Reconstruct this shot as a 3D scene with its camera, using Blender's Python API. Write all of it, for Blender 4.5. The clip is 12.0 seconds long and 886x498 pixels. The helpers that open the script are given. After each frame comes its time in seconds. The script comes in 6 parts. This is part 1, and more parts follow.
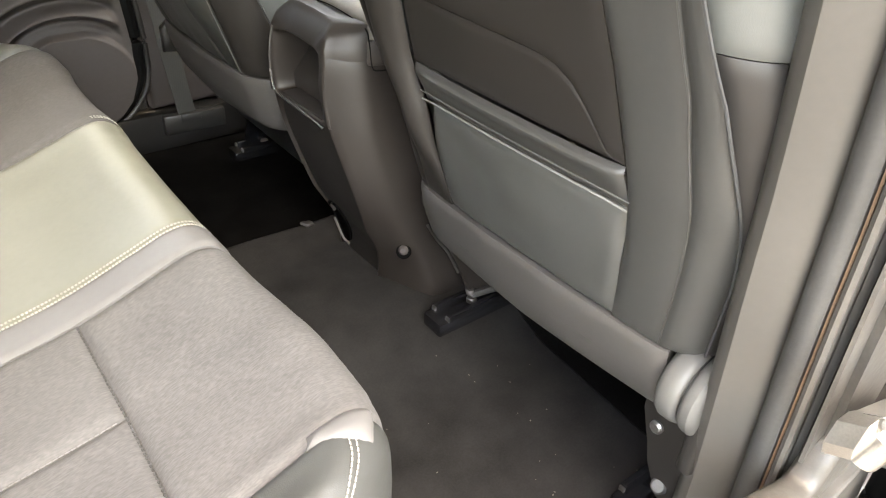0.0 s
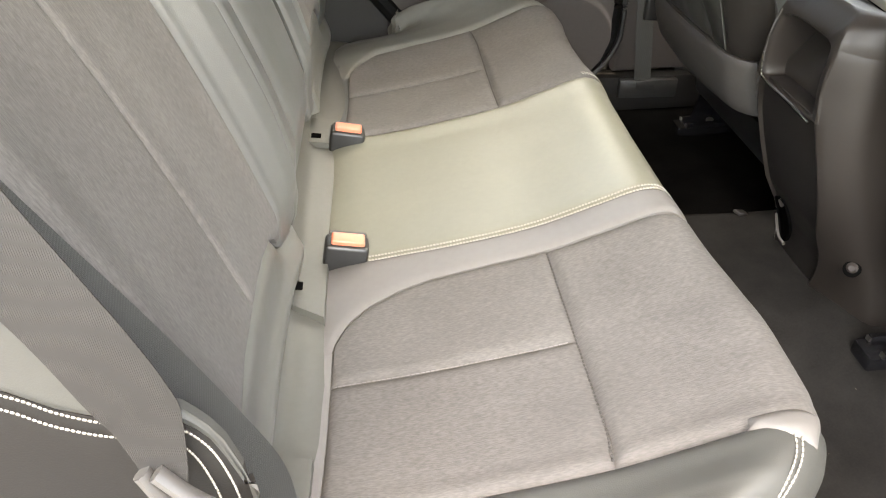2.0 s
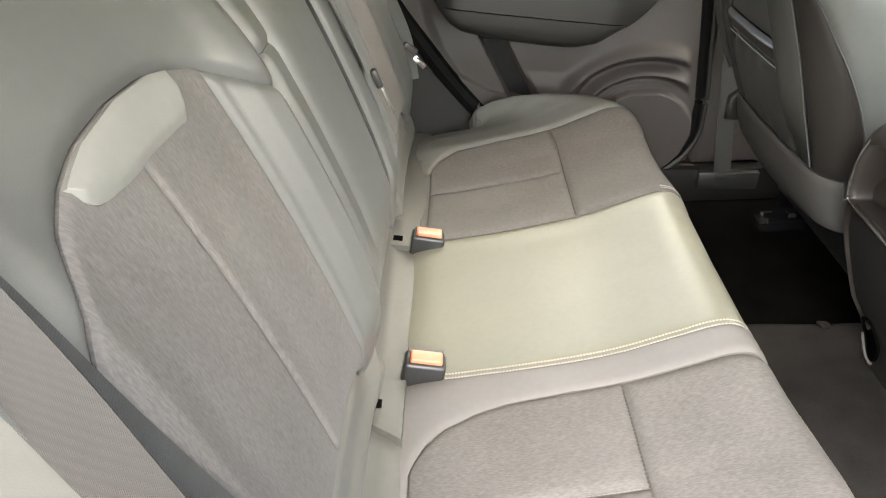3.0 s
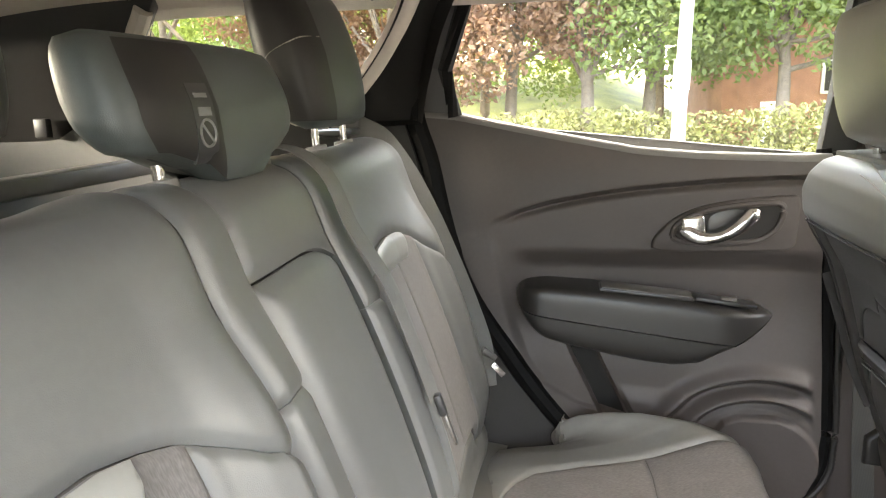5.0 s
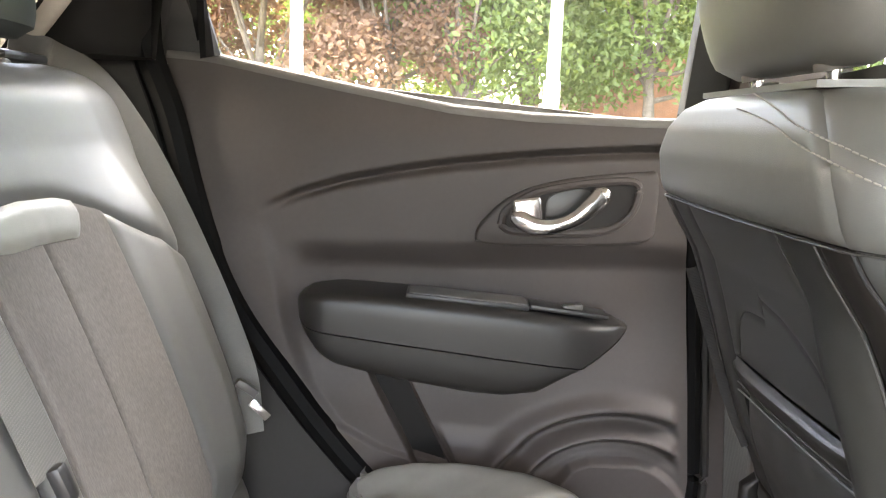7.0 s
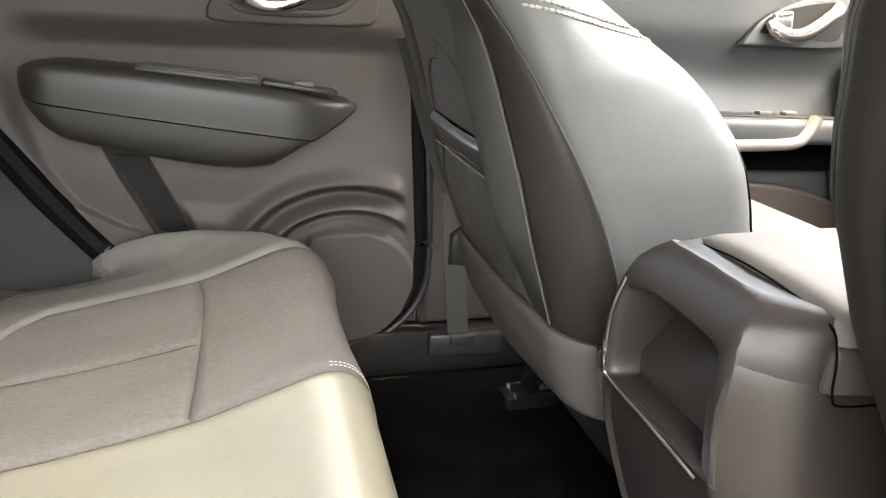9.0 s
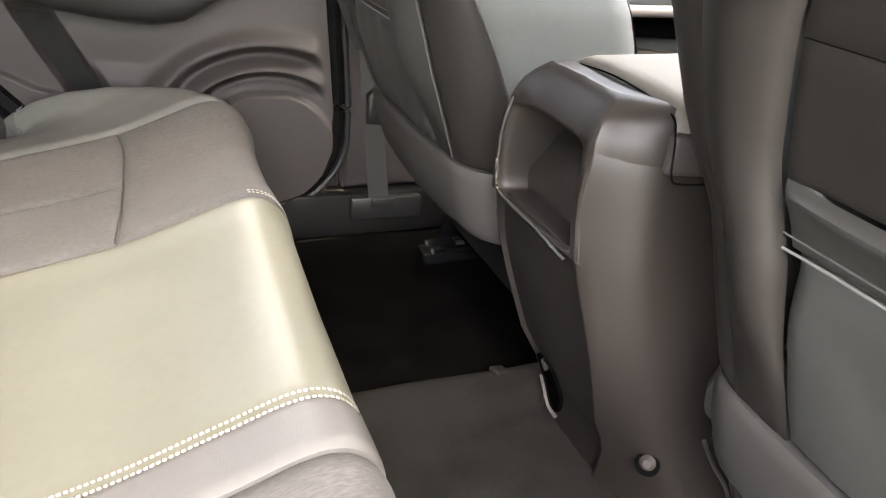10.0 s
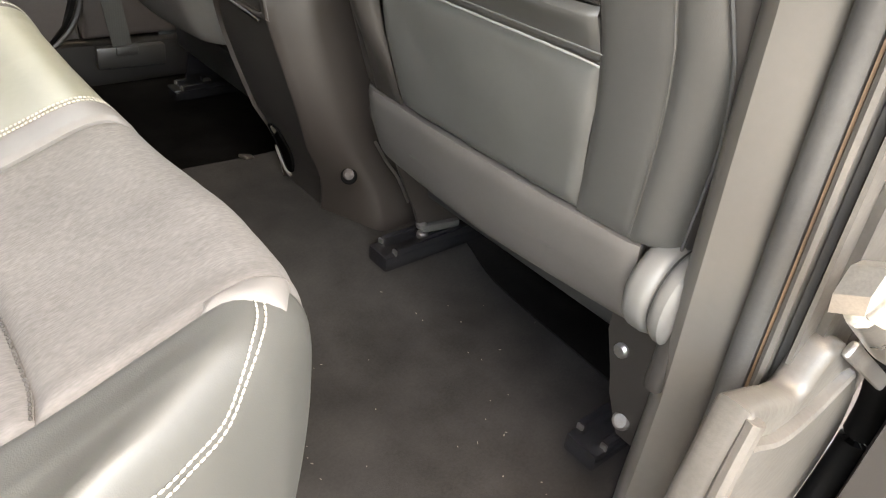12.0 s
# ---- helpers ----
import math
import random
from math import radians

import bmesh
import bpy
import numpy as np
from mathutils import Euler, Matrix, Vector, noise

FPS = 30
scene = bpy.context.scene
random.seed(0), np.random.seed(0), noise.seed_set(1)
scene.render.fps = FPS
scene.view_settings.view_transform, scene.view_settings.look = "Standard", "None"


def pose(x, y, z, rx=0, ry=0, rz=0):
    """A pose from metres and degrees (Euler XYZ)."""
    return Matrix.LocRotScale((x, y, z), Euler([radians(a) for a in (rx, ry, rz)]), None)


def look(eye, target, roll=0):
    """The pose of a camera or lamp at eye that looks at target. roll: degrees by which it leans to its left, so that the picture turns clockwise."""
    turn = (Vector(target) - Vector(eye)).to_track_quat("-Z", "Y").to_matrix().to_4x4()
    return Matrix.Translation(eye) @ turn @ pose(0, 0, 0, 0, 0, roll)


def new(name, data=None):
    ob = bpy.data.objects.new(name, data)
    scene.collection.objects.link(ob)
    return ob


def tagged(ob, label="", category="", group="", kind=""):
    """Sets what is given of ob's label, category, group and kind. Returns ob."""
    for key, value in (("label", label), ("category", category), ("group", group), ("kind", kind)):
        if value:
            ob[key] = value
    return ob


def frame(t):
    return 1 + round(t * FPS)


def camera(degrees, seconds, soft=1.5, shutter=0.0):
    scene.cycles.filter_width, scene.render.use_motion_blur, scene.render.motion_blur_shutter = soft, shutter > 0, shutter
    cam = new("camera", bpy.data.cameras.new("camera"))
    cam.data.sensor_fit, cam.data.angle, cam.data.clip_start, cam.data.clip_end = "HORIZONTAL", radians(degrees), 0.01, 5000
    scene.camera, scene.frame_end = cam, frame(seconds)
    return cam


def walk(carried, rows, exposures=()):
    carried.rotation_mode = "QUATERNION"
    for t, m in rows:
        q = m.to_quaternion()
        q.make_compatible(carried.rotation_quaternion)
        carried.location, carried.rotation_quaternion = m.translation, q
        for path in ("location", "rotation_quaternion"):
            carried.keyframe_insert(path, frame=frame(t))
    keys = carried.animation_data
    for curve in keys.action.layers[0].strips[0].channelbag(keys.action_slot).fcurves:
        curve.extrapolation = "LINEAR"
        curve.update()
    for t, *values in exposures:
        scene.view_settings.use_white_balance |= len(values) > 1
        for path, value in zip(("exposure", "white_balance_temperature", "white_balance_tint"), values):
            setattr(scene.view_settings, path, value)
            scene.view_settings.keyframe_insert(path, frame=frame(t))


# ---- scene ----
cam = camera(64.8, 12.0, soft=1.15, shutter=0.0)
PATH = [
    (0, (0.265, -0.915, 0.809), (1.323, 0.359, -0.312), 3.4),
    (0.5, (0.228, -0.927, 0.79), (1.034, 0.522, -0.328), 1.7),
    (1, (0.178, -0.944, 0.79), (0.713, 0.618, -0.338), 1.2),
    (1.5, (0.163, -0.949, 0.79), (0.443, 0.642, -0.389), 0.1),
    (2, (0.15, -0.919, 0.831), (0.256, 0.675, -0.371), -1.5),
    (2.5, (0.138, -0.89, 0.875), (0.122, 0.723, -0.308), -2.4),
    (3, (0.141, -0.881, 0.937), (0.058, 0.788, -0.162), -3.1),
    (3.5, (0.152, -0.832, 0.985), (0.038, 0.957, 0.096), -2.4),
    (3.7, (0.158, -0.833, 0.994), (-0.002, 0.994, 0.197), -2.4),
    (5.3, (0.162, -0.62, 0.956), (-0.188, 1.311, 0.57), -1.3),
    (5.5, (0.179, -0.565, 0.939), (-0.176, 1.369, 0.571), -1.3),
    (6, (0.224, -0.438, 0.894), (-0.135, 1.497, 0.538), -1.0),
    (6.5, (0.264, -0.346, 0.866), (0.0, 1.603, 0.501), -0.4),
    (7, (0.293, -0.316, 0.84), (0.283, 1.653, 0.489), 0.7),
    (7.2, (0.305, -0.315, 0.829), (0.382, 1.652, 0.471), 1.0),
    (8.8, (0.38, -0.451, 0.735), (0.883, 1.379, 0.106), 3.4),
    (9, (0.39, -0.464, 0.718), (0.922, 1.342, 0.041), 3.6),
    (9.5, (0.406, -0.501, 0.685), (1.011, 1.229, -0.115), 4.2),
    (10, (0.393, -0.564, 0.67), (1.086, 1.075, -0.243), 5.1),
    (10.5, (0.366, -0.666, 0.682), (1.167, 0.881, -0.301), 5.9),
    (11, (0.334, -0.756, 0.679), (1.265, 0.686, -0.349), 6.5),
    (11.5, (0.312, -0.848, 0.661), (1.379, 0.481, -0.387), 7.0),
    (12, (0.296, -0.919, 0.653), (1.451, 0.295, -0.44), 7.4),
]
EXPOSURES = [(0.0, 5.1, 9100, 10), (1.5, 4.95, 9200, 11), (2.6, 4.97, 9100, 10), (3.5, 5.14, 8900, 10), (5.5, 5.2, 8400, 13), (6.3, 5.36, 8350, 14), (7.0, 5.4, 8300, 15), (9.0, 5.46, 8900, 14), (10.5, 5.31, 8900, 15), (11.5, 5.32, 9300, 12), (12.0, 5.10, 9300, 11)]
walk(cam, [(t, look(eye, target, roll)) for t, eye, target, roll in PATH], EXPOSURES)

# ---------- world, sun, exposure ----------
world = bpy.data.worlds.new("sky")
scene.world = world
world.use_nodes = True
wn = world.node_tree.nodes
sky = wn.new("ShaderNodeTexSky")
sky.sky_type = "NISHITA"
sky.sun_disc = False
SUN_EL, SUN_AZ = radians(84), radians(135)
sky.sun_elevation = SUN_EL
sky.sun_rotation = radians(90) - SUN_AZ
sky.air_density, sky.dust_density, sky.ozone_density = 1.0, 3.5, 0.6
world.node_tree.links.new(sky.outputs["Color"], wn["Background"].inputs["Color"])
wn["Background"].inputs["Strength"].default_value = 0.15
sun = new("sun", bpy.data.lights.new("sun", "SUN"))
sun.data.energy, sun.data.angle, sun.data.color = 0.6, radians(0.6), (1.0, 0.95, 0.86)
SUN_DIR = Vector((math.cos(SUN_EL) * math.cos(SUN_AZ), math.cos(SUN_EL) * math.sin(SUN_AZ), math.sin(SUN_EL)))
sun.matrix_world = look(SUN_DIR * 30, (0, 0, 0))
# the sky's light through the open door
door_light = new("door_opening_light", bpy.data.lights.new("door_opening_light", "AREA"))
door_light.data.shape, door_light.data.size, door_light.data.size_y = "RECTANGLE", 3.0, 1.4
door_light.data.energy, door_light.data.color = 13.2, (0.96, 0.98, 1.0)
door_light.matrix_world = look((0.26, -3.05, 2.8), (0.30, -0.10, 0.35))
# the sky's light through the windscreen
screen_light = new("windscreen_light", bpy.data.lights.new("windscreen_light", "AREA"))
screen_light.data.shape, screen_light.data.size, screen_light.data.size_y = "RECTANGLE", 1.2, 0.5
screen_light.data.energy, screen_light.data.color = 2.0, (1.0, 0.99, 0.97)
screen_light.matrix_world = look((1.95, 0.0, 1.50), (0.25, 0.05, 0.40))
# the sky's light through the rear window
rear_light = new("rear_window_light", bpy.data.lights.new("rear_window_light", "AREA"))
rear_light.data.shape, rear_light.data.size, rear_light.data.size_y = "RECTANGLE", 1.3, 0.5
rear_light.data.energy, rear_light.data.color = 6.0, (1.0, 0.98, 0.94)
rear_light.matrix_world = look((-2.3, 0.0, 1.30), (0.5, 0.0, 0.78))
# the sky's light through the far door window
far_light = new("far_window_light", bpy.data.lights.new("far_window_light", "AREA"))
far_light.data.shape, far_light.data.size, far_light.data.size_y = "RECTANGLE", 1.6, 0.7
far_light.data.energy, far_light.data.color = 3.6, (0.97, 1.0, 0.98)
far_light.matrix_world = look((0.85, 1.80, 2.28), (0.12, 0.35, 0.48))


# ---------- materials ----------
def material(name, color, rough=0.6, metal=0.0, spec=0.5, var=0.25, grain=None, bump=0.3, big=6.0, tint=None, coat=0.0):
    """A surface with mottling at two scales and a fine relief. grain: (kind, scale per metre)."""
    m = bpy.data.materials.new(name)
    m.use_nodes = True
    nt, n = m.node_tree, m.node_tree.nodes
    L = nt.links.new
    b = n["Principled BSDF"]
    b.inputs["Roughness"].default_value = rough
    b.inputs["Metallic"].default_value = metal
    b.inputs["Specular IOR Level"].default_value = spec
    b.inputs["Coat Weight"].default_value = coat
    tc = n.new("ShaderNodeTexCoord")
    a = n.new("ShaderNodeTexNoise")
    a.inputs["Scale"].default_value, a.inputs["Detail"].default_value = big, 5.0
    f = n.new("ShaderNodeTexNoise")
    f.inputs["Scale"].default_value, f.inputs["Detail"].default_value = big * 22, 3.0
    L(tc.outputs["Object"], a.inputs["Vector"])
    L(tc.outputs["Object"], f.inputs["Vector"])
    add = n.new("ShaderNodeMath")
    add.operation = "MULTIPLY_ADD"
    L(f.outputs["Fac"], add.inputs[0])
    add.inputs[1].default_value = 0.45
    L(a.outputs["Fac"], add.inputs[2])
    ramp = n.new("ShaderNodeMapRange")
    ramp.inputs["From Min"].default_value, ramp.inputs["From Max"].default_value = 0.45, 1.0
    L(add.outputs[0], ramp.inputs["Value"])
    mix = n.new("ShaderNodeMix")
    mix.data_type = "RGBA"
    c2 = tint or color
    mix.inputs["A"].default_value = (*[c * (1 - var) for c in color], 1)
    mix.inputs["B"].default_value = (*[min(1, c * (1 + var)) for c in c2], 1)
    L(ramp.outputs[0], mix.inputs["Factor"])
    L(mix.outputs["Result"], b.inputs["Base Color"])
    rr = n.new("ShaderNodeMapRange")
    rr.inputs["To Min"].default_value, rr.inputs["To Max"].default_value = rough - 0.06, min(1, rough + 0.08)
    L(a.outputs["Fac"], rr.inputs["Value"])
    L(rr.outputs[0], b.inputs["Roughness"])
    if grain:
        kind, scale = grain
        bp = n.new("ShaderNodeBump")
        bp.inputs["Strength"].default_value, bp.inputs["Distance"].default_value = bump, 0.6 / scale
        if kind == "cells":
            g = n.new("ShaderNodeTexVoronoi")
            g.inputs["Scale"].default_value = scale
            L(tc.outputs["Object"], g.inputs["Vector"])
            out = g.outputs["Distance"]
        elif kind == "weave":
            w1, w2 = n.new("ShaderNodeTexWave"), n.new("ShaderNodeTexWave")
            for w, d in ((w1, "X"), (w2, "Y")):
                w.bands_direction = d
                w.inputs["Scale"].default_value = scale / 3.2
                w.inputs["Distortion"].default_value = 1.2
                w.inputs["Detail"].default_value = 2.0
                L(tc.outputs["Object"], w.inputs["Vector"])
            mx = n.new("ShaderNodeMath")
            mx.operation = "MULTIPLY"
            L(w1.outputs["Fac"], mx.inputs[0])
            L(w2.outputs["Fac"], mx.inputs[1])
            out = mx.outputs[0]
            # threads of two greys
            m2 = n.new("ShaderNodeMix")
            m2.data_type = "RGBA"
            m2.blend_type = "MULTIPLY"
            m2.inputs["Factor"].default_value = 0.45
            L(mix.outputs["Result"], m2.inputs["A"])
            cr = n.new("ShaderNodeValToRGB")
            cr.color_ramp.elements[0].color = (0.45, 0.45, 0.45, 1)
            cr.color_ramp.elements[1].color = (1.25, 1.2, 1.15, 1)
            L(out, cr.inputs["Fac"])
            L(cr.outputs["Color"], m2.inputs["B"])
            L(m2.outputs["Result"], b.inputs["Base Color"])
        elif kind == "threads":
            mp1 = n.new("ShaderNodeMapping")
            mp1.inputs["Scale"].default_value = (0.22, 1.0, 0.22)
            L(tc.outputs["Object"], mp1.inputs["Vector"])
            g = n.new("ShaderNodeTexNoise")
            g.inputs["Scale"].default_value, g.inputs["Detail"].default_value = scale, 2.0
            L(mp1.outputs["Vector"], g.inputs["Vector"])
            out = g.outputs["Fac"]
            m2 = n.new("ShaderNodeMix")
            m2.data_type = "RGBA"
            m2.blend_type = "MULTIPLY"
            m2.inputs["Factor"].default_value = 0.35
            L(mix.outputs["Result"], m2.inputs["A"])
            cr = n.new("ShaderNodeValToRGB")
            cr.color_ramp.elements[0].position, cr.color_ramp.elements[1].position = 0.35, 0.68
            cr.color_ramp.elements[0].color = (0.55, 0.55, 0.55, 1)
            cr.color_ramp.elements[1].color = (1.4, 1.36, 1.34, 1)
            L(out, cr.inputs["Fac"])
            L(cr.outputs["Color"], m2.inputs["B"])
            L(m2.outputs["Result"], b.inputs["Base Color"])
        else:
            g = n.new("ShaderNodeTexNoise")
            g.inputs["Scale"].default_value, g.inputs["Detail"].default_value = scale, 4.0
            L(tc.outputs["Object"], g.inputs["Vector"])
            out = g.outputs["Fac"]
        L(out, bp.inputs["Height"])
        L(bp.outputs["Normal"], b.inputs["Normal"])
    return m


def glass_material(name, tint=(1, 1, 1), haze=0.0):
    m = bpy.data.materials.new(name)
    m.use_nodes = True
    n = m.node_tree.nodes
    n.remove(n["Principled BSDF"])
    tr, gl, mx, fr = n.new("ShaderNodeBsdfTransparent"), n.new("ShaderNodeBsdfGlossy"), n.new("ShaderNodeMixShader"), n.new("ShaderNodeFresnel")
    tr.inputs["Color"].default_value = (*tint, 1)
    gl.inputs["Roughness"].default_value = 0.02
    fr.inputs["IOR"].default_value = 1.3
    L = m.node_tree.links.new
    L(fr.outputs[0], mx.inputs[0])
    L(tr.outputs[0], mx.inputs[1])
    L(gl.outputs[0], mx.inputs[2])
    # a faint translucent layer added to haze the view through the pane
    film, mx2 = n.new("ShaderNodeBsdfTranslucent"), n.new("ShaderNodeMixShader")
    film.inputs["Color"].default_value = (0.75, 0.74, 0.70, 1)
    mx2.inputs[0].default_value = haze
    L(mx.outputs[0], mx2.inputs[1])
    L(film.outputs[0], mx2.inputs[2])
    L(mx2.outputs[0], n["Material Output"].inputs["Surface"])
    return m


LEATHER = material("charcoal leatherette", (0.076, 0.079, 0.075), 0.42, spec=0.5, var=0.1, grain=("cells", 900), bump=0.12, big=5)
LEATHER_REST = material("backrest leatherette", (0.088, 0.089, 0.085), 0.44, spec=0.65, var=0.1, grain=("cells", 900), bump=0.12, big=5)
DARK_TRIM = material("black brown pillar trim", (0.0060, 0.0055, 0.0052), 0.6, spec=0.2, var=0.12, grain=("cells", 1100), bump=0.1, big=5)
# The sky's blue light is put into this grey trim's colour.
FRONT_TRIM = material("front door trim with sky tint", (0.042, 0.047, 0.049), 0.5, spec=0.4, var=0.1, grain=("cells", 1300), bump=0.1, big=6)
LEATHER_PALE_GREY = material("leatherette lightened as if lit", (0.120, 0.117, 0.106), 0.44, spec=0.6, var=0.1, grain=("cells", 900), bump=0.12, big=5)
LEATHER_FRONT = material("front seat leatherette", (0.108, 0.108, 0.099), 0.40, spec=0.8, var=0.1, grain=("cells", 900), bump=0.12, big=5)
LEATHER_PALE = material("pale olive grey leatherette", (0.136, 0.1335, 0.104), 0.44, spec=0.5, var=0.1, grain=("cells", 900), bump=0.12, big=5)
# Headrests darkened in colour for the shade under the roof.
HEAD_DARK = material("headrest vinyl with roof shade", (0.0145, 0.0132, 0.0125), 0.46, spec=0.35, var=0.12, grain=("cells", 800), bump=0.12, big=7)
LID = material("armrest lid vinyl", (0.125, 0.113, 0.099), 0.6, spec=0.35, var=0.12, grain=("cells", 800), bump=0.12, big=7)
SEAL_GREY = material("worn grey seal rubber", (0.046, 0.0445, 0.0425), 0.6, spec=0.3, var=0.2, grain=("noise", 300), bump=0.15, big=12)
RUST = material("brown sealant", (0.10, 0.06, 0.035), 0.6, var=0.3, big=25)
LEATHER_WELT = material("grey welt leatherette", (0.125, 0.118, 0.112), 0.5, spec=0.45, var=0.1, grain=("cells", 900), bump=0.12, big=5)
LEATHER_LIGHT = material("pale grey leatherette", (0.175, 0.174, 0.160), 0.42, spec=0.6, var=0.1, grain=("cells", 900), bump=0.12, big=5)
LEATHER_SEAT = material("near side leatherette, darkened against light", (0.046, 0.0462, 0.0425), 0.52, spec=0.5, var=0.1, grain=("cells", 900), bump=0.12, big=5)
POCKET = material("teal grey pocket vinyl", (0.050, 0.0495, 0.0462), 0.38, spec=0.6, var=0.12, grain=("cells", 800), bump=0.12, big=7)
POCKET_DARK = material("seat back vinyl, shaded copy", (0.026, 0.026, 0.0235), 0.42, spec=0.45, var=0.12, grain=("cells", 800), bump=0.12, big=7)
PLATE = material("brown black seat back vinyl", (0.0200, 0.0174, 0.0157), 0.46, spec=0.28, var=0.12, grain=("cells", 800), bump=0.12, big=7)
LEATHER_BACK = material("seat back vinyl", (0.039, 0.0380, 0.0355), 0.43, spec=0.45, var=0.12, grain=("cells", 800), bump=0.12, big=7)
CLOTH = material("grey brown woven cloth", (0.100, 0.094, 0.089), 0.9, spec=0.2, var=0.14, grain=("threads", 700), bump=0.3, big=9)
CLOTH.node_tree.nodes["Principled BSDF"].inputs["Sheen Weight"].default_value = 0.03
CLOTH.node_tree.nodes["Principled BSDF"].inputs["Sheen Roughness"].default_value = 0.45
PLASTIC = material("grained dark plastic", (0.045, 0.0380, 0.0355), 0.56, spec=0.32, var=0.12, grain=("cells", 1400), bump=0.12, big=6)
PLASTIC_SOFT = material("soft dark grey trim", (0.0190, 0.0175, 0.0166), 0.42, spec=0.4, var=0.1, grain=("cells", 1100), bump=0.1, big=5)
PLASTIC_GREY = material("mid grey plastic", (0.085, 0.082, 0.077), 0.5, spec=0.45, var=0.1, grain=("cells", 1300), bump=0.1, big=6)
STRIP_GREY = material("olive grey trim plastic", (0.082, 0.080, 0.070), 0.48, spec=0.45, var=0.1, grain=("cells", 1300), bump=0.1, big=6)
# Brown taken dark enough to carry the shade inside the handle recesses.
CUP = material("handle cup with recess shade", (0.0105, 0.0095, 0.009), 0.6, spec=0.25, var=0.2, big=20)
# Near black that stands in for shade inside slots, notches and joints.
GAP = material("near black recess shade", (0.003, 0.003, 0.003), 0.95, spec=0.0, var=0.2, big=12)
PAD_DARK = material("dark vinyl and shade tone", (0.0135, 0.0125, 0.0117), 0.6, spec=0.2, var=0.12, grain=("cells", 800), bump=0.12, big=7)
PLASTIC_DULL = material("dull grey plastic", (0.055, 0.052, 0.049), 0.45, spec=0.5, var=0.1, big=12)
WEBBING_BROWN = material("brown grey webbing", (0.023, 0.0213, 0.0202), 0.68, spec=0.3, var=0.12, grain=("weave", 1000), bump=0.4, big=10)
HEAD_TEAL = material("teal grey headrest vinyl", (0.044, 0.052, 0.0505), 0.46, spec=0.45, var=0.12, grain=("cells", 800), bump=0.12, big=7)
CRUMB = material("pale crumb", (0.13, 0.115, 0.095), 0.9, var=0.3, big=60)
SEAL_BLACK = material("black seal rubber", (0.004, 0.004, 0.004), 0.6, spec=0.06, var=0.2, big=15)
# Lighter copy of the belt webbing; light on the far straps is its colour.
WEBBING_PALE = material("webbing, lit copy", (0.115, 0.114, 0.107), 0.6, spec=0.35, var=0.12, grain=("weave", 1300), bump=0.3, big=10)
PILLAR = material("beige grey pillar plastic", (0.060, 0.055, 0.049), 0.5, spec=0.45, var=0.1, grain=("cells", 1300), bump=0.1, big=6)
SHELL = material("seat shell plastic", (0.058, 0.053, 0.049), 0.5, spec=0.4, var=0.12, grain=("cells", 1300), bump=0.12, big=8)
FASCIA = material("dark brown fascia plastic", (0.0165, 0.0138, 0.0125), 0.5, spec=0.4, var=0.12, grain=("cells", 1300), bump=0.12, big=6)
CONSOLE = material("brown black console plastic", (0.0185, 0.0147, 0.0127), 0.47, spec=0.42, var=0.12, grain=("cells", 1300), bump=0.12, big=6)
PLASTIC_PALE = material("pale grey plastic", (0.125, 0.115, 0.108), 0.45, spec=0.5, var=0.08, grain=("cells", 1300), bump=0.08, big=8)
BLACK = material("black plastic", (0.018, 0.018, 0.018), 0.4, spec=0.5, var=0.2, big=12)
RUBBER = material("black rubber", (0.02, 0.02, 0.02), 0.55, spec=0.4, var=0.25, grain=("noise", 500), bump=0.1, big=15)
# Two tones of one carpet: footwell shade is put into the darker one.
CARPET = material("carpet with footwell shade in colour", (0.0036, 0.0034, 0.0033), 0.98, spec=0.0, var=0.35, grain=("noise", 900), bump=0.9, big=14, tint=(0.0056, 0.0054, 0.0052))
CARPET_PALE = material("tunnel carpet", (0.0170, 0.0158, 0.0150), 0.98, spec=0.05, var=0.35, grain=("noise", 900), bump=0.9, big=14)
THREAD = material("cream thread", (0.29, 0.272, 0.235), 0.7, var=0.12, big=40)
THREAD_SEAM = material("dull brown thread", (0.045, 0.041, 0.038), 0.85, var=0.2, big=40)
THREAD_PALE = material("grey thread", (0.16, 0.15, 0.145), 0.8, var=0.15, big=40)
THREAD_DARK = material("dark thread", (0.03, 0.03, 0.03), 0.8, var=0.2, big=40)
PIPING_WHITE = material("bright white piping", (0.17, 0.17, 0.160), 0.5, var=0.1, big=30)
PIPING = material("white piping", (0.085, 0.085, 0.080), 0.5, var=0.1, big=30)
CHROME = material("satin chrome", (0.8, 0.8, 0.8), 0.14, metal=1.0, var=0.05, big=20)
HINGE_STEEL = material("bright zinc steel", (0.62, 0.60, 0.57), 0.28, metal=1.0, var=0.2, grain=("noise", 200), bump=0.15, big=25)
STEEL = material("dull steel", (0.28, 0.27, 0.26), 0.40, metal=1.0, var=0.25, grain=("noise", 300), bump=0.1, big=25)
RAIL = material("greased black rail", (0.007, 0.007, 0.008), 0.17, metal=0.0, var=0.4, grain=("noise", 200), bump=0.1, big=30)
RED = material("red release button", (0.62, 0.17, 0.10), 0.35, var=0.1, big=40)
WEBBING = material("seat belt webbing", (0.040, 0.041, 0.039), 0.62, spec=0.35, var=0.12, grain=("weave", 1300), bump=0.3, big=10)
HEADLINER = material("beige headliner cloth", (0.55, 0.5, 0.44), 0.95, spec=0.1, var=0.08, grain=("noise", 700), bump=0.25, big=6)
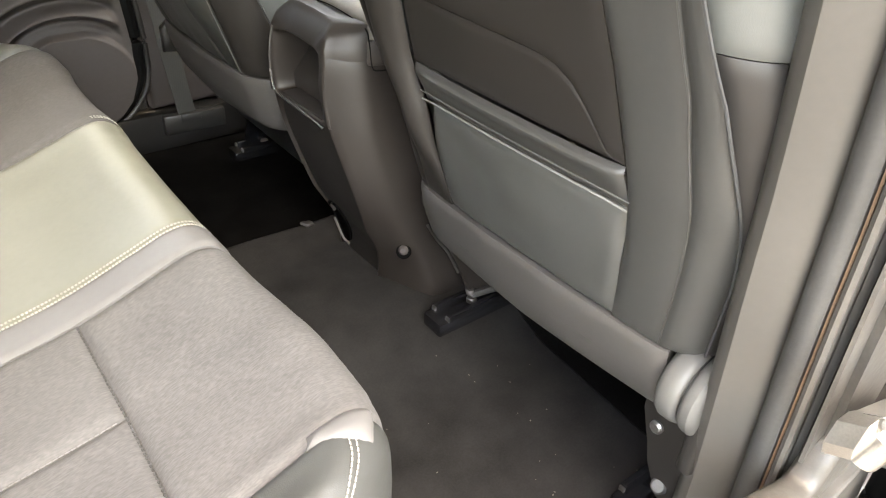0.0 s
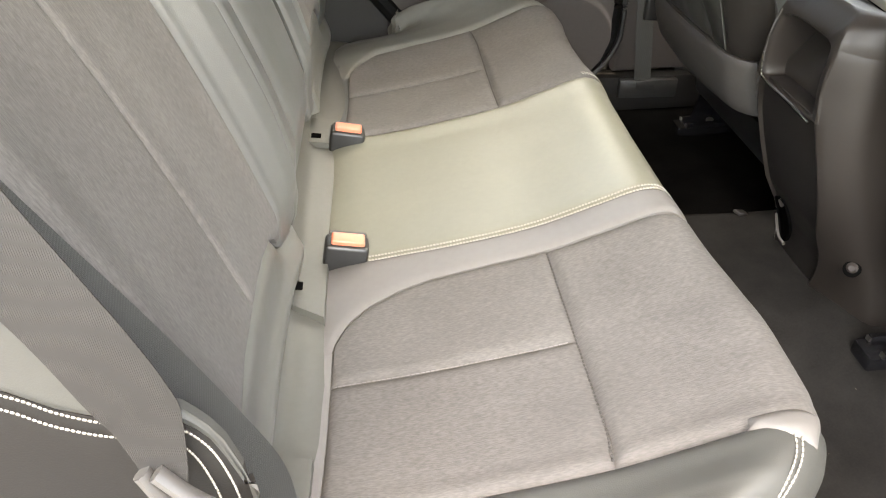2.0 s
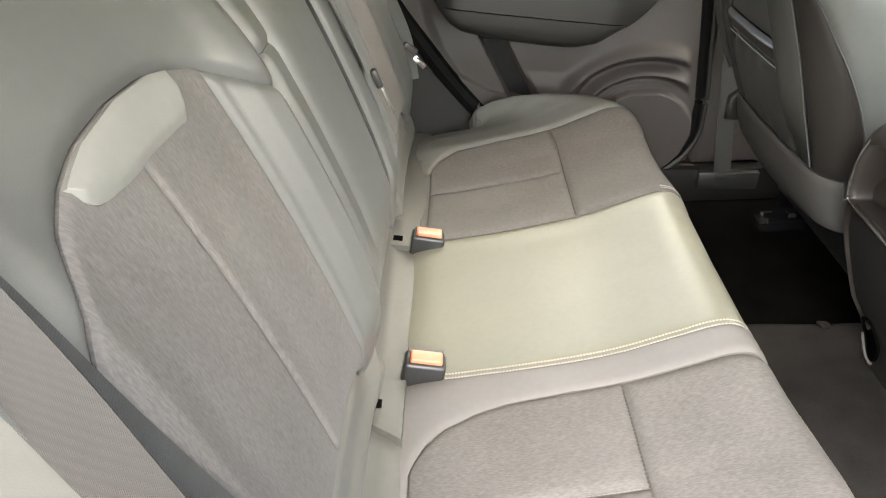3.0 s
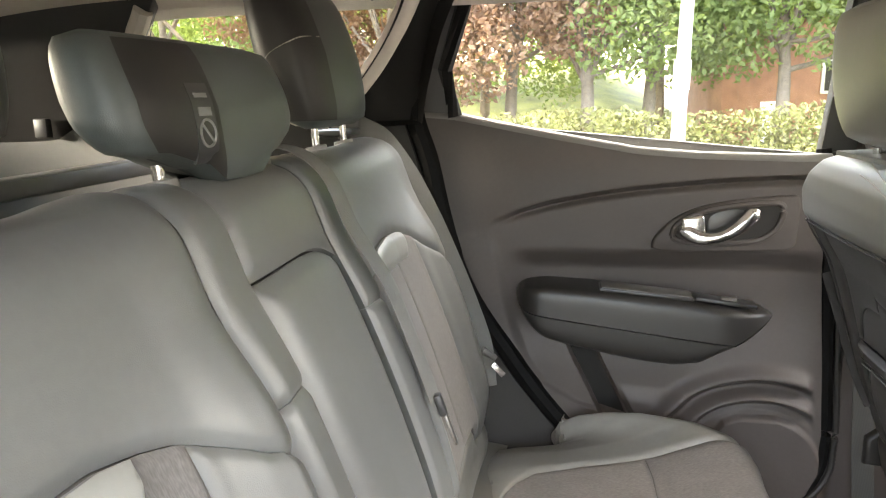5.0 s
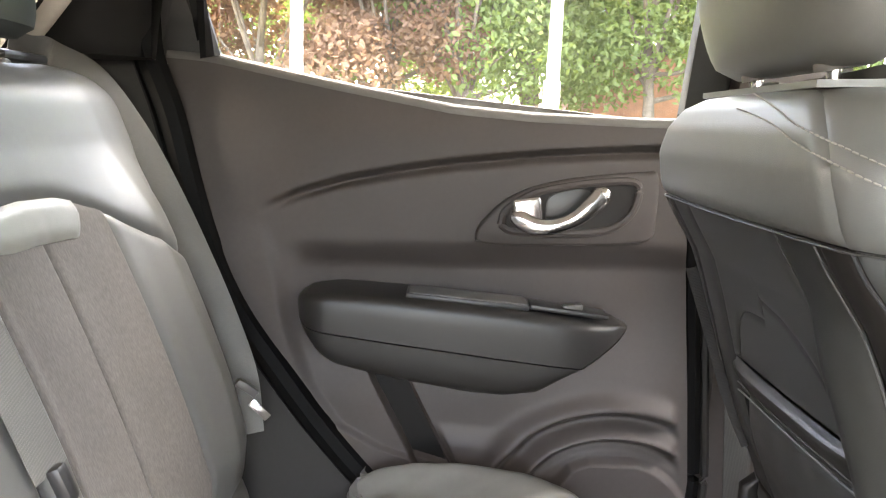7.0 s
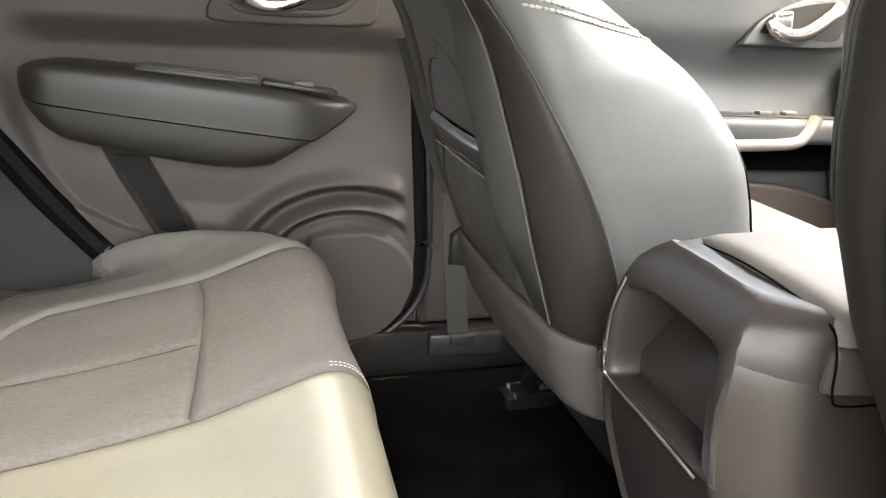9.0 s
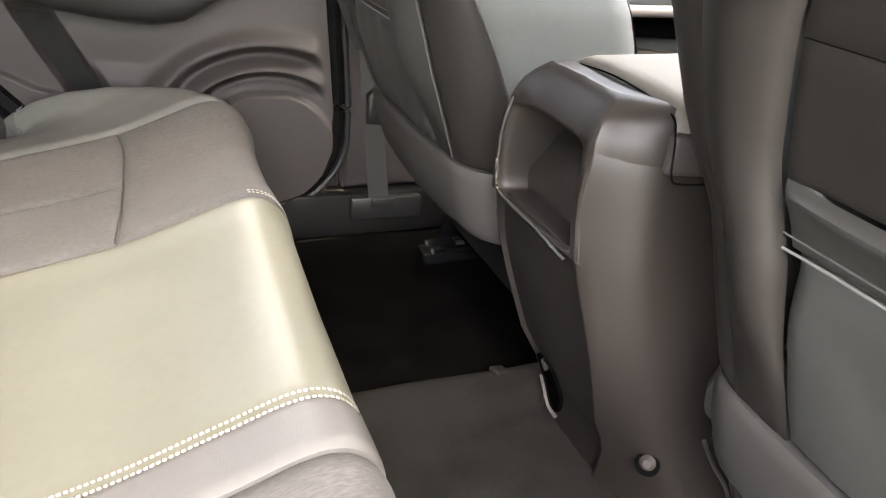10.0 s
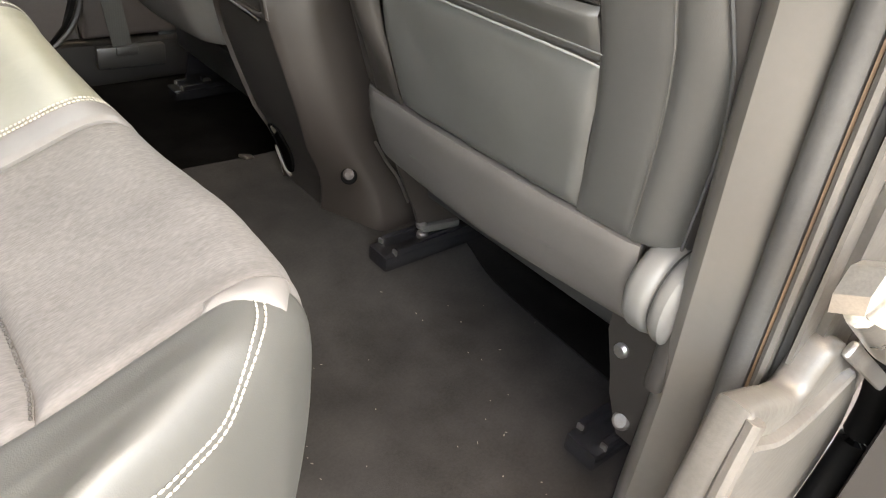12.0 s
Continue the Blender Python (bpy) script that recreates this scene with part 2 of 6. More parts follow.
PAINT = material("grey beige car paint", (0.056, 0.052, 0.047), 0.5, metal=0.0, var=0.3, grain=("noise", 90), bump=0.12, coat=0.1, big=14)
LABEL_INK = material("pale print", (0.15, 0.15, 0.145), 0.6, var=0.1, big=40)
GLASS = glass_material("window glass", (0.97, 0.99, 0.98), 0.0022)
GLASS_TINT = glass_material("tinted glass", (0.8, 0.84, 0.82))
ASPHALT = material("asphalt", (0.06, 0.058, 0.055), 0.9, var=0.3, grain=("noise", 60), bump=0.5, big=3)
GRASS = material("sunlit lawn", (0.085, 0.105, 0.022), 0.9, var=0.35, grain=("noise", 40), bump=0.6, big=1.2, tint=(0.13, 0.14, 0.03))
BARK = material("bark", (0.14, 0.11, 0.085), 0.95, var=0.4, grain=("noise", 30), bump=0.8, big=5)
LEAF = material("green leaf", (0.075, 0.115, 0.045), 0.72, spec=0.25, var=0.3, big=1.6, tint=(0.15, 0.19, 0.075))
LEAF_COPPER = material("copper leaf", (0.17, 0.095, 0.072), 0.72, spec=0.25, var=0.3, big=1.6, tint=(0.22, 0.14, 0.09))
for leafy, tr in ((LEAF, (0.22, 0.30, 0.06)), (LEAF_COPPER, (0.30, 0.17, 0.10))):
    nt = leafy.node_tree
    tl, mx = nt.nodes.new("ShaderNodeBsdfTranslucent"), nt.nodes.new("ShaderNodeMixShader")
    tl.inputs["Color"].default_value, mx.inputs[0].default_value = (*tr, 1), 0.4
    nt.links.new(nt.nodes["Principled BSDF"].outputs[0], mx.inputs[1])
    nt.links.new(tl.outputs[0], mx.inputs[2])
    nt.links.new(mx.outputs[0], nt.nodes["Material Output"].inputs["Surface"])
HEDGE = material("hedge leaf", (0.12, 0.1, 0.045), 0.7, var=0.5, big=4, tint=(0.16, 0.17, 0.05))
BRICKWORK = material("red brown brickwork", (0.27, 0.13, 0.085), 0.85, var=0.25, grain=("noise", 20), bump=0.4, big=3)
POST = material("white lamp post paint", (0.8, 0.8, 0.78), 0.4, var=0.08, big=4)


# ---------- builders ----------
def lerp(a, b, t):
    return a + (b - a) * t


def tab(pairs):
    """A smooth-ish curve through (x, y) pairs."""
    xs, ys = [p[0] for p in pairs], [p[1] for p in pairs]
    return lambda x: float(np.interp(x, xs, ys))


def sstep(a, b, x):
    t = min(1.0, max(0.0, (x - a) / (b - a)))
    return t * t * (3 - 2 * t)


def thing(name, at, label, category, group="", kind=""):
    ob = new(name)
    ob.location = at
    ob.empty_display_size = 0.05
    return tagged(ob, label, category, group, kind)


def base_of(ob):
    p = Vector((0, 0, 0))
    while ob is not None:
        p = p + ob.location
        ob = ob.parent
    return p


def part(name, shape, mat, parent=None, label="", smooth=True, at=None):
    """One mesh object from (verts, faces) or a bmesh given in the place's own metres."""
    me = bpy.data.meshes.new(name)
    if isinstance(shape, tuple):
        me.from_pydata([tuple(v) for v in shape[0]], [], shape[1])
    else:
        shape.to_mesh(me)
        shape.free()
    me.materials.append(mat)
    ob = new(name, me)
    if at is not None:
        ob.location = at
    if parent is not None:
        ob.parent = parent
    me.transform(Matrix.Translation(-base_of(ob)))
    if smooth:
        me.polygons.foreach_set("use_smooth", [True] * len(me.polygons))
        me.set_sharp_from_angle(angle=radians(38))
    me.update()
    if label:
        tagged(ob, label)
    return ob


def sheet(fn, nu, nv, thick=0.01, seam=0.0, width=0.006, flip=False, edges=(1, 1, 1, 1), pin=0.0):
    """A cushioned sheet over fn(u, v), u and v from 0 to 1: its edges sink by seam into the joints (edges: which of u0, u1, v0, v1 do) and it has a rim of depth thick."""
    P = np.array([[fn(i / nu, j / nv) for j in range(nv + 1)] for i in range(nu + 1)], float)
    N = np.cross(np.gradient(P, axis=0), np.gradient(P, axis=1))
    N /= np.maximum(np.linalg.norm(N, axis=2, keepdims=True), 1e-12)
    if flip:
        N = -N
    if seam:
        du = np.zeros(P.shape[:2]); dv = np.zeros(P.shape[:2])
        du[1:] = np.cumsum(np.linalg.norm(np.diff(P, axis=0), axis=2), axis=0)
        dv[:, 1:] = np.cumsum(np.linalg.norm(np.diff(P, axis=1), axis=2), axis=1)
        d = np.full(P.shape[:2], 9.0)
        for on, dist in zip(edges, (du, du[-1:] - du, dv, dv[:, -1:] - dv)):
            if on:
                d = np.minimum(d, dist)
        P = P - N * (seam * np.exp(-((d / width) ** 1.4)))[..., None]
    m = nv + 1
    verts = list(P.reshape(-1, 3))
    faces = []
    for i in range(nu):
        for j in range(nv):
            q = (i * m + j, (i + 1) * m + j, (i + 1) * m + j + 1, i * m + j + 1)
            faces.append(q[::-1] if flip else q)
    ring = [i * m for i in range(nu)] + [nu * m + j for j in range(nv)] + [i * m + nv for i in range(nu, 0, -1)] + [j for j in range(nv, 0, -1)]
    k = len(verts)
    NN = N.reshape(-1, 3)
    verts += [verts[r] - NN[r] * thick for r in ring]
    c = len(ring)
    for a in range(c):
        b = (a + 1) % c
        q = (ring[a], k + a, k + b, ring[b])
        faces.append(q[::-1] if flip else q)
    return verts, faces


def loft(sections, cap=True, closed=True):
    """Joins rings (or open lines) of equal point count."""
    n = len(sections[0])
    verts = [p for s in sections for p in s]
    faces = []
    for i in range(len(sections) - 1):
        for j in range(n if closed else n - 1):
            k = (j + 1) % n
            faces.append((i * n + j, i * n + k, (i + 1) * n + k, (i + 1) * n + j))
    if cap and closed:
        faces.append(tuple(range(n))[::-1])
        faces.append(tuple((len(sections) - 1) * n + j for j in range(n)))
    return verts, faces


def fix(shape):
    """The same mesh with all faces turned outwards."""
    bm = bmesh.new()
    vs = [bm.verts.new(v) for v in shape[0]]
    for f in shape[1]:
        try:
            bm.faces.new([vs[i] for i in f])
        except ValueError:
            pass
    bmesh.ops.remove_doubles(bm, verts=bm.verts, dist=1e-6)
    bmesh.ops.recalc_face_normals(bm, faces=bm.faces)
    return bm


def tube(points, radius, n=10, flat=1.0, up=(0, 0, 1)):
    """A round or flattened bar along points; radius may vary by point."""
    pts = [Vector(p) for p in points]
    rs = radius if isinstance(radius, (list, tuple)) else [radius] * len(pts)
    rings = []
    for i, p in enumerate(pts):
        t = (pts[min(i + 1, len(pts) - 1)] - pts[max(i - 1, 0)]).normalized()
        a = t.cross(Vector(up))
        if a.length < 1e-4:
            a = t.cross(Vector((1, 0, 0)))
        a.normalize()
        b = t.cross(a)
        rings.append([tuple(p + a * rs[i] * math.cos(k * math.tau / n) + b * rs[i] * flat * math.sin(k * math.tau / n)) for k in range(n)])
    return fix(loft(rings))


def smooth_line(pts, n=8):
    """Catmull-Rom points through pts."""
    P = [Vector(p) for p in pts]
    P = [P[0] * 2 - P[1]] + P + [P[-1] * 2 - P[-2]]
    out = []
    for i in range(1, len(P) - 2):
        for k in range(n):
            t = k / n
            a, b, c, d = P[i - 1], P[i], P[i + 1], P[i + 2]
            out.append(0.5 * ((2 * b) + (c - a) * t + (2 * a - 5 * b + 4 * c - d) * t * t + (3 * b - a - 3 * c + d) * t ** 3))
    out.append(P[-2])
    return out


def ribbon(points, side, width, thick=0.0014):
    """A flat strap along points, spread along side (one vector or one a point)."""
    pts = [Vector(p) for p in points]
    secs = []
    for i, p in enumerate(pts):
        t = (pts[min(i + 1, len(pts) - 1)] - pts[max(i - 1, 0)]).normalized()
        s = Vector(side[i] if isinstance(side, list) else side)
        s = (s - t * s.dot(t)).normalized()
        nrm = t.cross(s)
        row = []
        for a, b in ((-1, -0.6), (-0.94, -1), (0.94, -1), (1, -0.6), (1, 0.6), (0.94, 1), (-0.94, 1), (-1, 0.6)):
            row.append(tuple(p + s * a * (width[i] if isinstance(width, list) else width) / 2 + nrm * b * thick / 2))
        secs.append(row)
    return fix(loft(secs))


def rbox(size, m, r=0.004, seg=2):
    """A box of that size with rounded edges at the pose m."""
    bm = bmesh.new()
    bmesh.ops.create_cube(bm, size=1.0)
    bmesh.ops.scale(bm, vec=size, verts=bm.verts)
    if r:
        bmesh.ops.bevel(bm, geom=bm.edges[:], offset=min(r, min(size) * 0.45), segments=seg, affect="EDGES", profile=0.5)
    bmesh.ops.transform(bm, matrix=m, verts=bm.verts)
    return bm


def prism(outline, lift, r=0.0, seg=2):
    """A flat outline (3D points) given thickness by the vector lift, with rounded edges."""
    bm = bmesh.new()
    a = [bm.verts.new(p) for p in outline]
    b = [bm.verts.new(Vector(p) + Vector(lift)) for p in outline]
    n = len(a)
    bm.faces.new(a)
    bm.faces.new(b[::-1])
    for i in range(n):
        bm.faces.new((a[i], b[i], b[(i + 1) % n], a[(i + 1) % n]))
    bmesh.ops.recalc_face_normals(bm, faces=bm.faces)
    if r:
        rim = [e for e in bm.edges if all(len(f.verts) == 4 for f in e.link_faces) is False]
        bmesh.ops.bevel(bm, geom=rim, offset=r, segments=seg, affect="EDGES", profile=0.5)
    return bm


def disc(center, axis, r, h, n=24, bev=0.002):
    """A short round stud."""
    z = Vector(axis).normalized()
    x = z.orthogonal().normalized()
    y = z.cross(x)
    c = Vector(center)
    prof = [(r, 0), (r, h - bev), (r - bev, h), (0.001, h)]
    rings = [[tuple(c + z * hh + (x * math.cos(k * math.tau / n) + y * math.sin(k * math.tau / n)) * rr) for k in range(n)] for rr, hh in prof]
    return fix(loft(rings))


def lathe(at, side, profile, n=40):
    """A body turned round the y axis: profile is (distance along y, radius)."""
    rings = [[(at.x + r * math.cos(k * 2 * math.pi / n), at.y + side * o, at.z + r * math.sin(k * 2 * math.pi / n)) for k in range(n)] for o, r in profile]
    return fix(loft(rings))


def stitches(line, normal, length=0.0034, gap=0.0013, r=0.0010):
    """A row of thread stitches that lie on a line."""
    pts = [Vector(p) for p in line]
    cum = [0.0]
    for a, b in zip(pts, pts[1:]):
        cum.append(cum[-1] + (b - a).length)
    verts, faces = [], []
    s, i = 0.0, 0
    while s + length < cum[-1]:
        ends = []
        for d in (s, s + length):
            k = max(0, min(len(pts) - 2, int(np.searchsorted(cum, d)) - 1))
            t = (d - cum[k]) / max(1e-9, cum[k + 1] - cum[k])
            ends.append(pts[k].lerp(pts[k + 1], t))
        t = (ends[1] - ends[0]).normalized()
        nr = Vector(normal(ends[0]) if callable(normal) else normal).normalized()
        w = t.cross(nr).normalized()
        for f, q in ((0.0, 0.5), (0.2, 1.0), (0.8, 1.0), (1.0, 0.5)):
            c = ends[0].lerp(ends[1], f)
            for a in range(6):
                ang = a * math.tau / 6
                verts.append(tuple(c + (w * math.cos(ang) + nr * math.sin(ang)) * r * q))
        k = i * 24
        for ring in range(3):
            for a in range(6):
                b = (a + 1) % 6
                faces.append((k + ring * 6 + a, k + ring * 6 + b, k + ring * 6 + 6 + b, k + ring * 6 + 6 + a))
        faces.append(tuple(k + a for a in range(6))[::-1])
        faces.append(tuple(k + 18 + a for a in range(6)))
        i += 1
        s += length + gap
    return verts, faces


# ---------- the shell of the car ----------
GROUND_Z = -0.36
ROOF_Z = 1.24

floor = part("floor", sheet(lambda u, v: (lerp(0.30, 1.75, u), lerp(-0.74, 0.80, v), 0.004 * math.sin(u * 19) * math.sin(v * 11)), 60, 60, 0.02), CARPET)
tagged(floor, "far rear footwell carpet, shade put into its colour", "floor", kind="structure")


def tunnel_fn(u, v):
    y = lerp(-0.735, 0.175, v)
    h = 0.062 * sstep(-0.34, -0.12, y) * (1 - 0.98 * sstep(0.155, 0.175, y)) + 0.004
    return (lerp(0.33, 1.75, u), y, h + 0.002 * math.sin(u * 31 + v * 7))


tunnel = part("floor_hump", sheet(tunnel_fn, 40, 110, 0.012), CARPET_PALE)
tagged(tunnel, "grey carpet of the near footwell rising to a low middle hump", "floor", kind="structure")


# headliner with its sides turned down
def roof_fn(u, v):
    y = lerp(-0.66, 0.66, v)
    x = lerp(-1.35, 1.30, u)
    return (x, y, ROOF_Z - 0.10 * (abs(y) / 0.66) ** 4 - 0.10 * max(0.0, (-x - 0.5) / 0.85) ** 2)


ceiling = part("ceiling", sheet(roof_fn, 40, 30, 0.03, flip=True), HEADLINER)
tagged(ceiling, "pale beige cloth headliner", "ceiling", kind="structure")
# outer roof skin, so that the light comes only through the openings
roof_skin = part("car_roof", sheet(lambda u, v: (lerp(-1.45, 1.34, u), lerp(-0.82, 0.77, v), ROOF_Z + 0.06 - 0.12 * abs(lerp(-1, 1, v)) ** 4), 20, 20, 0.02), PAINT)
tagged(roof_skin, "painted steel roof of the car", "roof", kind="structure")

SILL = tab([(-0.16, 0.937), (-0.10, 0.933), (-0.06, 0.929), (0.047, 0.906), (0.134, 0.888), (0.304, 0.856), (0.42, 0.846), (0.579, 0.840), (0.75, 0.838)])
REAR = tab([(0.04, 0.43), (0.15, 0.30), (0.292, 0.169), (0.38, 0.10), (0.475, 0.036), (0.54, -0.006), (0.606, -0.038), (0.68, -0.062), (0.754, -0.08), (0.85, -0.10), (0.94, -0.128)])
FRONT = tab([(0.05, 0.52), (0.08, 0.575), (0.11, 0.625), (0.15, 0.662), (0.2, 0.682), (0.277, 0.687), (0.624, 0.662), (0.85, 0.64)])
CREASE = tab([(-0.05, 0.68), (0.011, 0.712), (0.07, 0.737), (0.133, 0.756), (0.22, 0.773), (0.306, 0.785), (0.44, 0.798), (0.577, 0.805), (0.7, 0.807)])
STRIP = tab([(0.25, 0.42), (0.285, 0.33), (0.304, 0.272), (0.33, 0.19), (0.37, 0.122), (0.43, 0.082), (0.495, 0.057), (0.56, 0.043), (0.627, 0.032), (0.70, 0.012)])


def door_y(x, z):
    """Depth of the far rear door's inner skin."""
    y = 0.732
    y += 0.016 * sstep(0.80, 0.93, z)                                   # leans out to the glass
    zc = CREASE(x)
    k = sstep(0.0, 0.10, x)
    y -= 0.010 * k * sstep(zc, zc + 0.010, z) * (1 - sstep(zc + 0.01, zc + 0.14, z))
    y += 0.012 * k * math.exp(-((z - zc + 0.004) / 0.0065) ** 2)           # the crease itself
    hollow = sstep(0.40, 0.56, z) * (1 - sstep(0.615, 0.668, z)) * sstep(0.03, 0.11, x) * (1 - sstep(0.60, 0.70, x))
    y += 0.028 * hollow                                                 # hollow above the armrest
    rear = sstep(-0.012, 0.012, STRIP(z) - x) * (1 - sstep(0.64, 0.70, z))
    y -= 0.010 * rear                                                   # raised border along the rear edge
    # slot of the door pocket
    a = lerp(0.178, 0.234, (0.442 - z) / 0.116)
    slot = sstep(-0.004, 0.004, x - a) * (1 - sstep(0.050, 0.062, x - a)) * (1 - sstep(0.44, 0.47, z))
    y += 0.020 * slot
    # pocket skin that stands out, with speaker rings
    y -= 0.012 * sstep(0.060, 0.075, x - a) * (1 - sstep(0.335, 0.375, z + 0.10 * (x - 0.3))) * (1 - sstep(0.41, 0.47, x))
    r = math.hypot((x - 0.560) * 0.88, z - 0.205)
    up = sstep(-0.02, 0.08, z - 0.20) * (1 - sstep(FRONT(z) - 0.034, FRONT(z) - 0.010, x))
    y -= 0.022 * (math.exp(-((r - 0.198) / 0.017) ** 2) if r > 0.198 else math.exp(-((r - 0.198) / 0.011) ** 2)) * up
    y += 0.010 * math.exp(-((r - 0.176) / 0.010) ** 2) * up
    y -= 0.020 * (math.exp(-((r - 0.152) / 0.012) ** 2) if r > 0.152 else math.exp(-((r - 0.152) / 0.007) ** 2)) * up
    y += 0.007 * math.exp(-((r - 0.134) / 0.007) ** 2) * up
    flat = max(r, (z - 0.205) * 0.93 + 0.012, (z - 0.205) * 0.62 - (x - 0.560) * 0.80)
    y -= 0.016 * (1 - sstep(0.106, 0.118, flat))
    return y


def door_fn(u, v):
    z = lerp(0.05, 0.93, v)
    x = lerp(REAR(z), FRONT(z), u)
    top = SILL(x)
    z = lerp(0.05, top, v)
    x = lerp(REAR(z), FRONT(z), u)
    return (x, door_y(x, z), z)


far_door = thing("rear_door", (0.30, 0.80, 0.05), "closed rear car door with dark grey grained plastic trim", "car door")
part("trim_panel", sheet(door_fn, 300, 330, 0.02), PLASTIC, far_door)
# outer skin below the glass
part("outer_skin", sheet(lambda u, v: (lerp(-0.14, 0.72, u), 0.83 + 0.03 * math.sin(v * 3.1), lerp(0.0, 0.93 - 0.09 * u, v)), 8, 8, 0.01, flip=True), PAINT, far_door)
# padded sill strip along the glass
part("window_ledge", tube([(x, door_y(x, SILL(x)) + 0.012, SILL(x) + 0.001) for x in np.linspace(-0.125, 0.66, 40)], 0.013, 10), PLASTIC_GREY, far_door)
# insert in the pocket slot, coloured dark to carry the slot's inner shade
part("pocket_slot", prism([(0.180, 0.7515, 0.446), (0.238, 0.7515, 0.446), (0.300, 0.7515, 0.29), (0.242, 0.7515, 0.29)], (0, 0.004, 0)), DARK_TRIM, far_door, "door pocket slot with its shade in the colour")


# armrest: two padded halves with a joint between them
ATOP = tab([(0.066, 0.574), (0.072, 0.585), (0.085, 0.593), (0.13, 0.598), (0.224, 0.592), (0.40, 0.574), (0.50, 0.556), (0.556, 0.546), (0.572, 0.536)])
AMID = tab([(0.066, 0.566), (0.072, 0.556), (0.085, 0.545), (0.2, 0.528), (0.36, 0.506), (0.494, 0.489), (0.53, 0.510), (0.572, 0.534)])
ABOT = tab([(0.066, 0.562), (0.072, 0.548), (0.085, 0.531), (0.105, 0.505), (0.129, 0.487), (0.18, 0.474), (0.226, 0.464), (0.32, 0.447), (0.38, 0.441), (0.43, 0.447), (0.494, 0.487), (0.53, 0.508), (0.572, 0.533)])


def arm_depth(x):
    a, b = min(1.0, max(0.0, (x - 0.066) / 0.055)), min(1.0, max(0.0, (0.576 - x) / 0.13))
    return 0.082 * math.sqrt(1 - (1 - a) ** 2) * (1 - (1 - b) ** 2.2) ** 0.62


ARM_UP = tab([(0, 0.80), (0.06, 0.885), (0.15, 0.945), (0.3, 0.975), (0.6, 0.992), (1, 1.0)])
ARM_LOW = tab([(0, 1.0), (0.4, 0.992), (0.65, 0.965), (0.82, 0.915), (0.94, 0.82), (1, 0.72)])


def arm_half(lo, hi, shape):
    rows = []
    for x in np.concatenate([0.0665 + 0.05 * np.linspace(0, 1, 24) ** 2, np.linspace(0.125, 0.45, 30), np.linspace(0.46, 0.5745, 26)]):
        a, b, d = lo(x), hi(x), arm_depth(x)
        back = 0.775
        row = [(x, back, b)]
        for t in (0, 0.03, 0.06, 0.1, 0.15, 0.22, 0.3, 0.45, 0.6, 0.75, 0.86, 0.94, 0.98, 1):
            row.append((x, 0.738 - d * shape(t), lerp(b, a, t)))
        row.append((x, back, a))
        rows.append(row)
    return fix(loft(rows))


arm = part("armrest", arm_half(lambda x: AMID(x) + 0.0010, ATOP, ARM_UP), PLASTIC_SOFT, far_door, "dark padded armrest with a joint line")
part("lower_pad", arm_half(ABOT, lambda x: AMID(x) - 0.0014, ARM_LOW), PLASTIC_SOFT, arm)
part("pull_cup", rbox((0.176, 0.050, 0.010), pose(0.325, 0.703, 0.5858, 0, 5.6, 0), 0.004), PLASTIC_GREY, arm, "grey pull cup let into the armrest")
part("cup_edge", rbox((0.182, 0.055, 0.008), pose(0.325, 0.703, 0.5842, 0, 5.6, 0), 0.003), BLACK, arm)
part("switch_plate", rbox((0.118, 0.038, 0.008), pose(0.476, 0.700, 0.5690, 0, 7.6, 0), 0.003), BLACK, arm)
part("window_switch", rbox((0.030, 0.016, 0.010), pose(0.482, 0.697, 0.5735, 0, -4, 0), 0.003), PLASTIC_GREY, arm)

# handle, bezel and cup
BZ = [(0.336, 0.668), (0.338, 0.684), (0.352, 0.704), (0.380, 0.730), (0.420, 0.750), (0.470, 0.762), (0.530, 0.770), (0.585, 0.774), (0.607, 0.768), (0.607, 0.70), (0.600, 0.672), (0.560, 0.664), (0.44, 0.661), (0.36, 0.662)]
bz = [Vector((x, 0.722, z)) for x, z in BZ]
bz = smooth_line(bz + [bz[0]], 5)[:-1]
bezel = part("handle_bezel", prism(bz, (0, 0.02, 0), 0.006, 3), PLASTIC, far_door, "raised plastic bezel round the door handle")
mid = Vector((0.470, 0.722, 0.712))
IN = [(0.374, 0.694), (0.382, 0.716), (0.420, 0.740), (0.470, 0.752), (0.535, 0.760), (0.575, 0.756), (0.572, 0.720), (0.548, 0.694), (0.510, 0.683), (0.43, 0.681), (0.39, 0.684)]
inn = smooth_line([Vector((x, 0.7195, z)) for x, z in IN] + [Vector((IN[0][0], 0.7195, IN[0][1]))], 5)[:-1]
part("bezel_lip", tube([*inn, inn[0]], 0.0060, 8), PLASTIC, bezel)
# Flat plate; its dark colour shows the cup's inner shade.
part("handle_cup", prism(inn, (0, 0.006, 0), 0.0), CUP, bezel, "flat handle cup, recess shade in its colour")
hp = smooth_line([(0.394, 0.716, 0.716), (0.402, 0.709, 0.704), (0.424, 0.704, 0.694), (0.452, 0.702, 0.694), (0.482, 0.703, 0.706), (0.508, 0.706, 0.727), (0.528, 0.712, 0.748)], 6)
part("handle", tube(hp, [float(np.interp(i / (len(hp) - 1), [0, 0.1, 0.35, 0.6, 0.8, 0.95, 1.0], [0.011, 0.0155, 0.0135, 0.0115, 0.0150, 0.0160, 0.0100])) for i in range(len(hp))], 14, 0.70, up=(0, 1, 0)), CHROME, far_door, "satin chrome door handle")
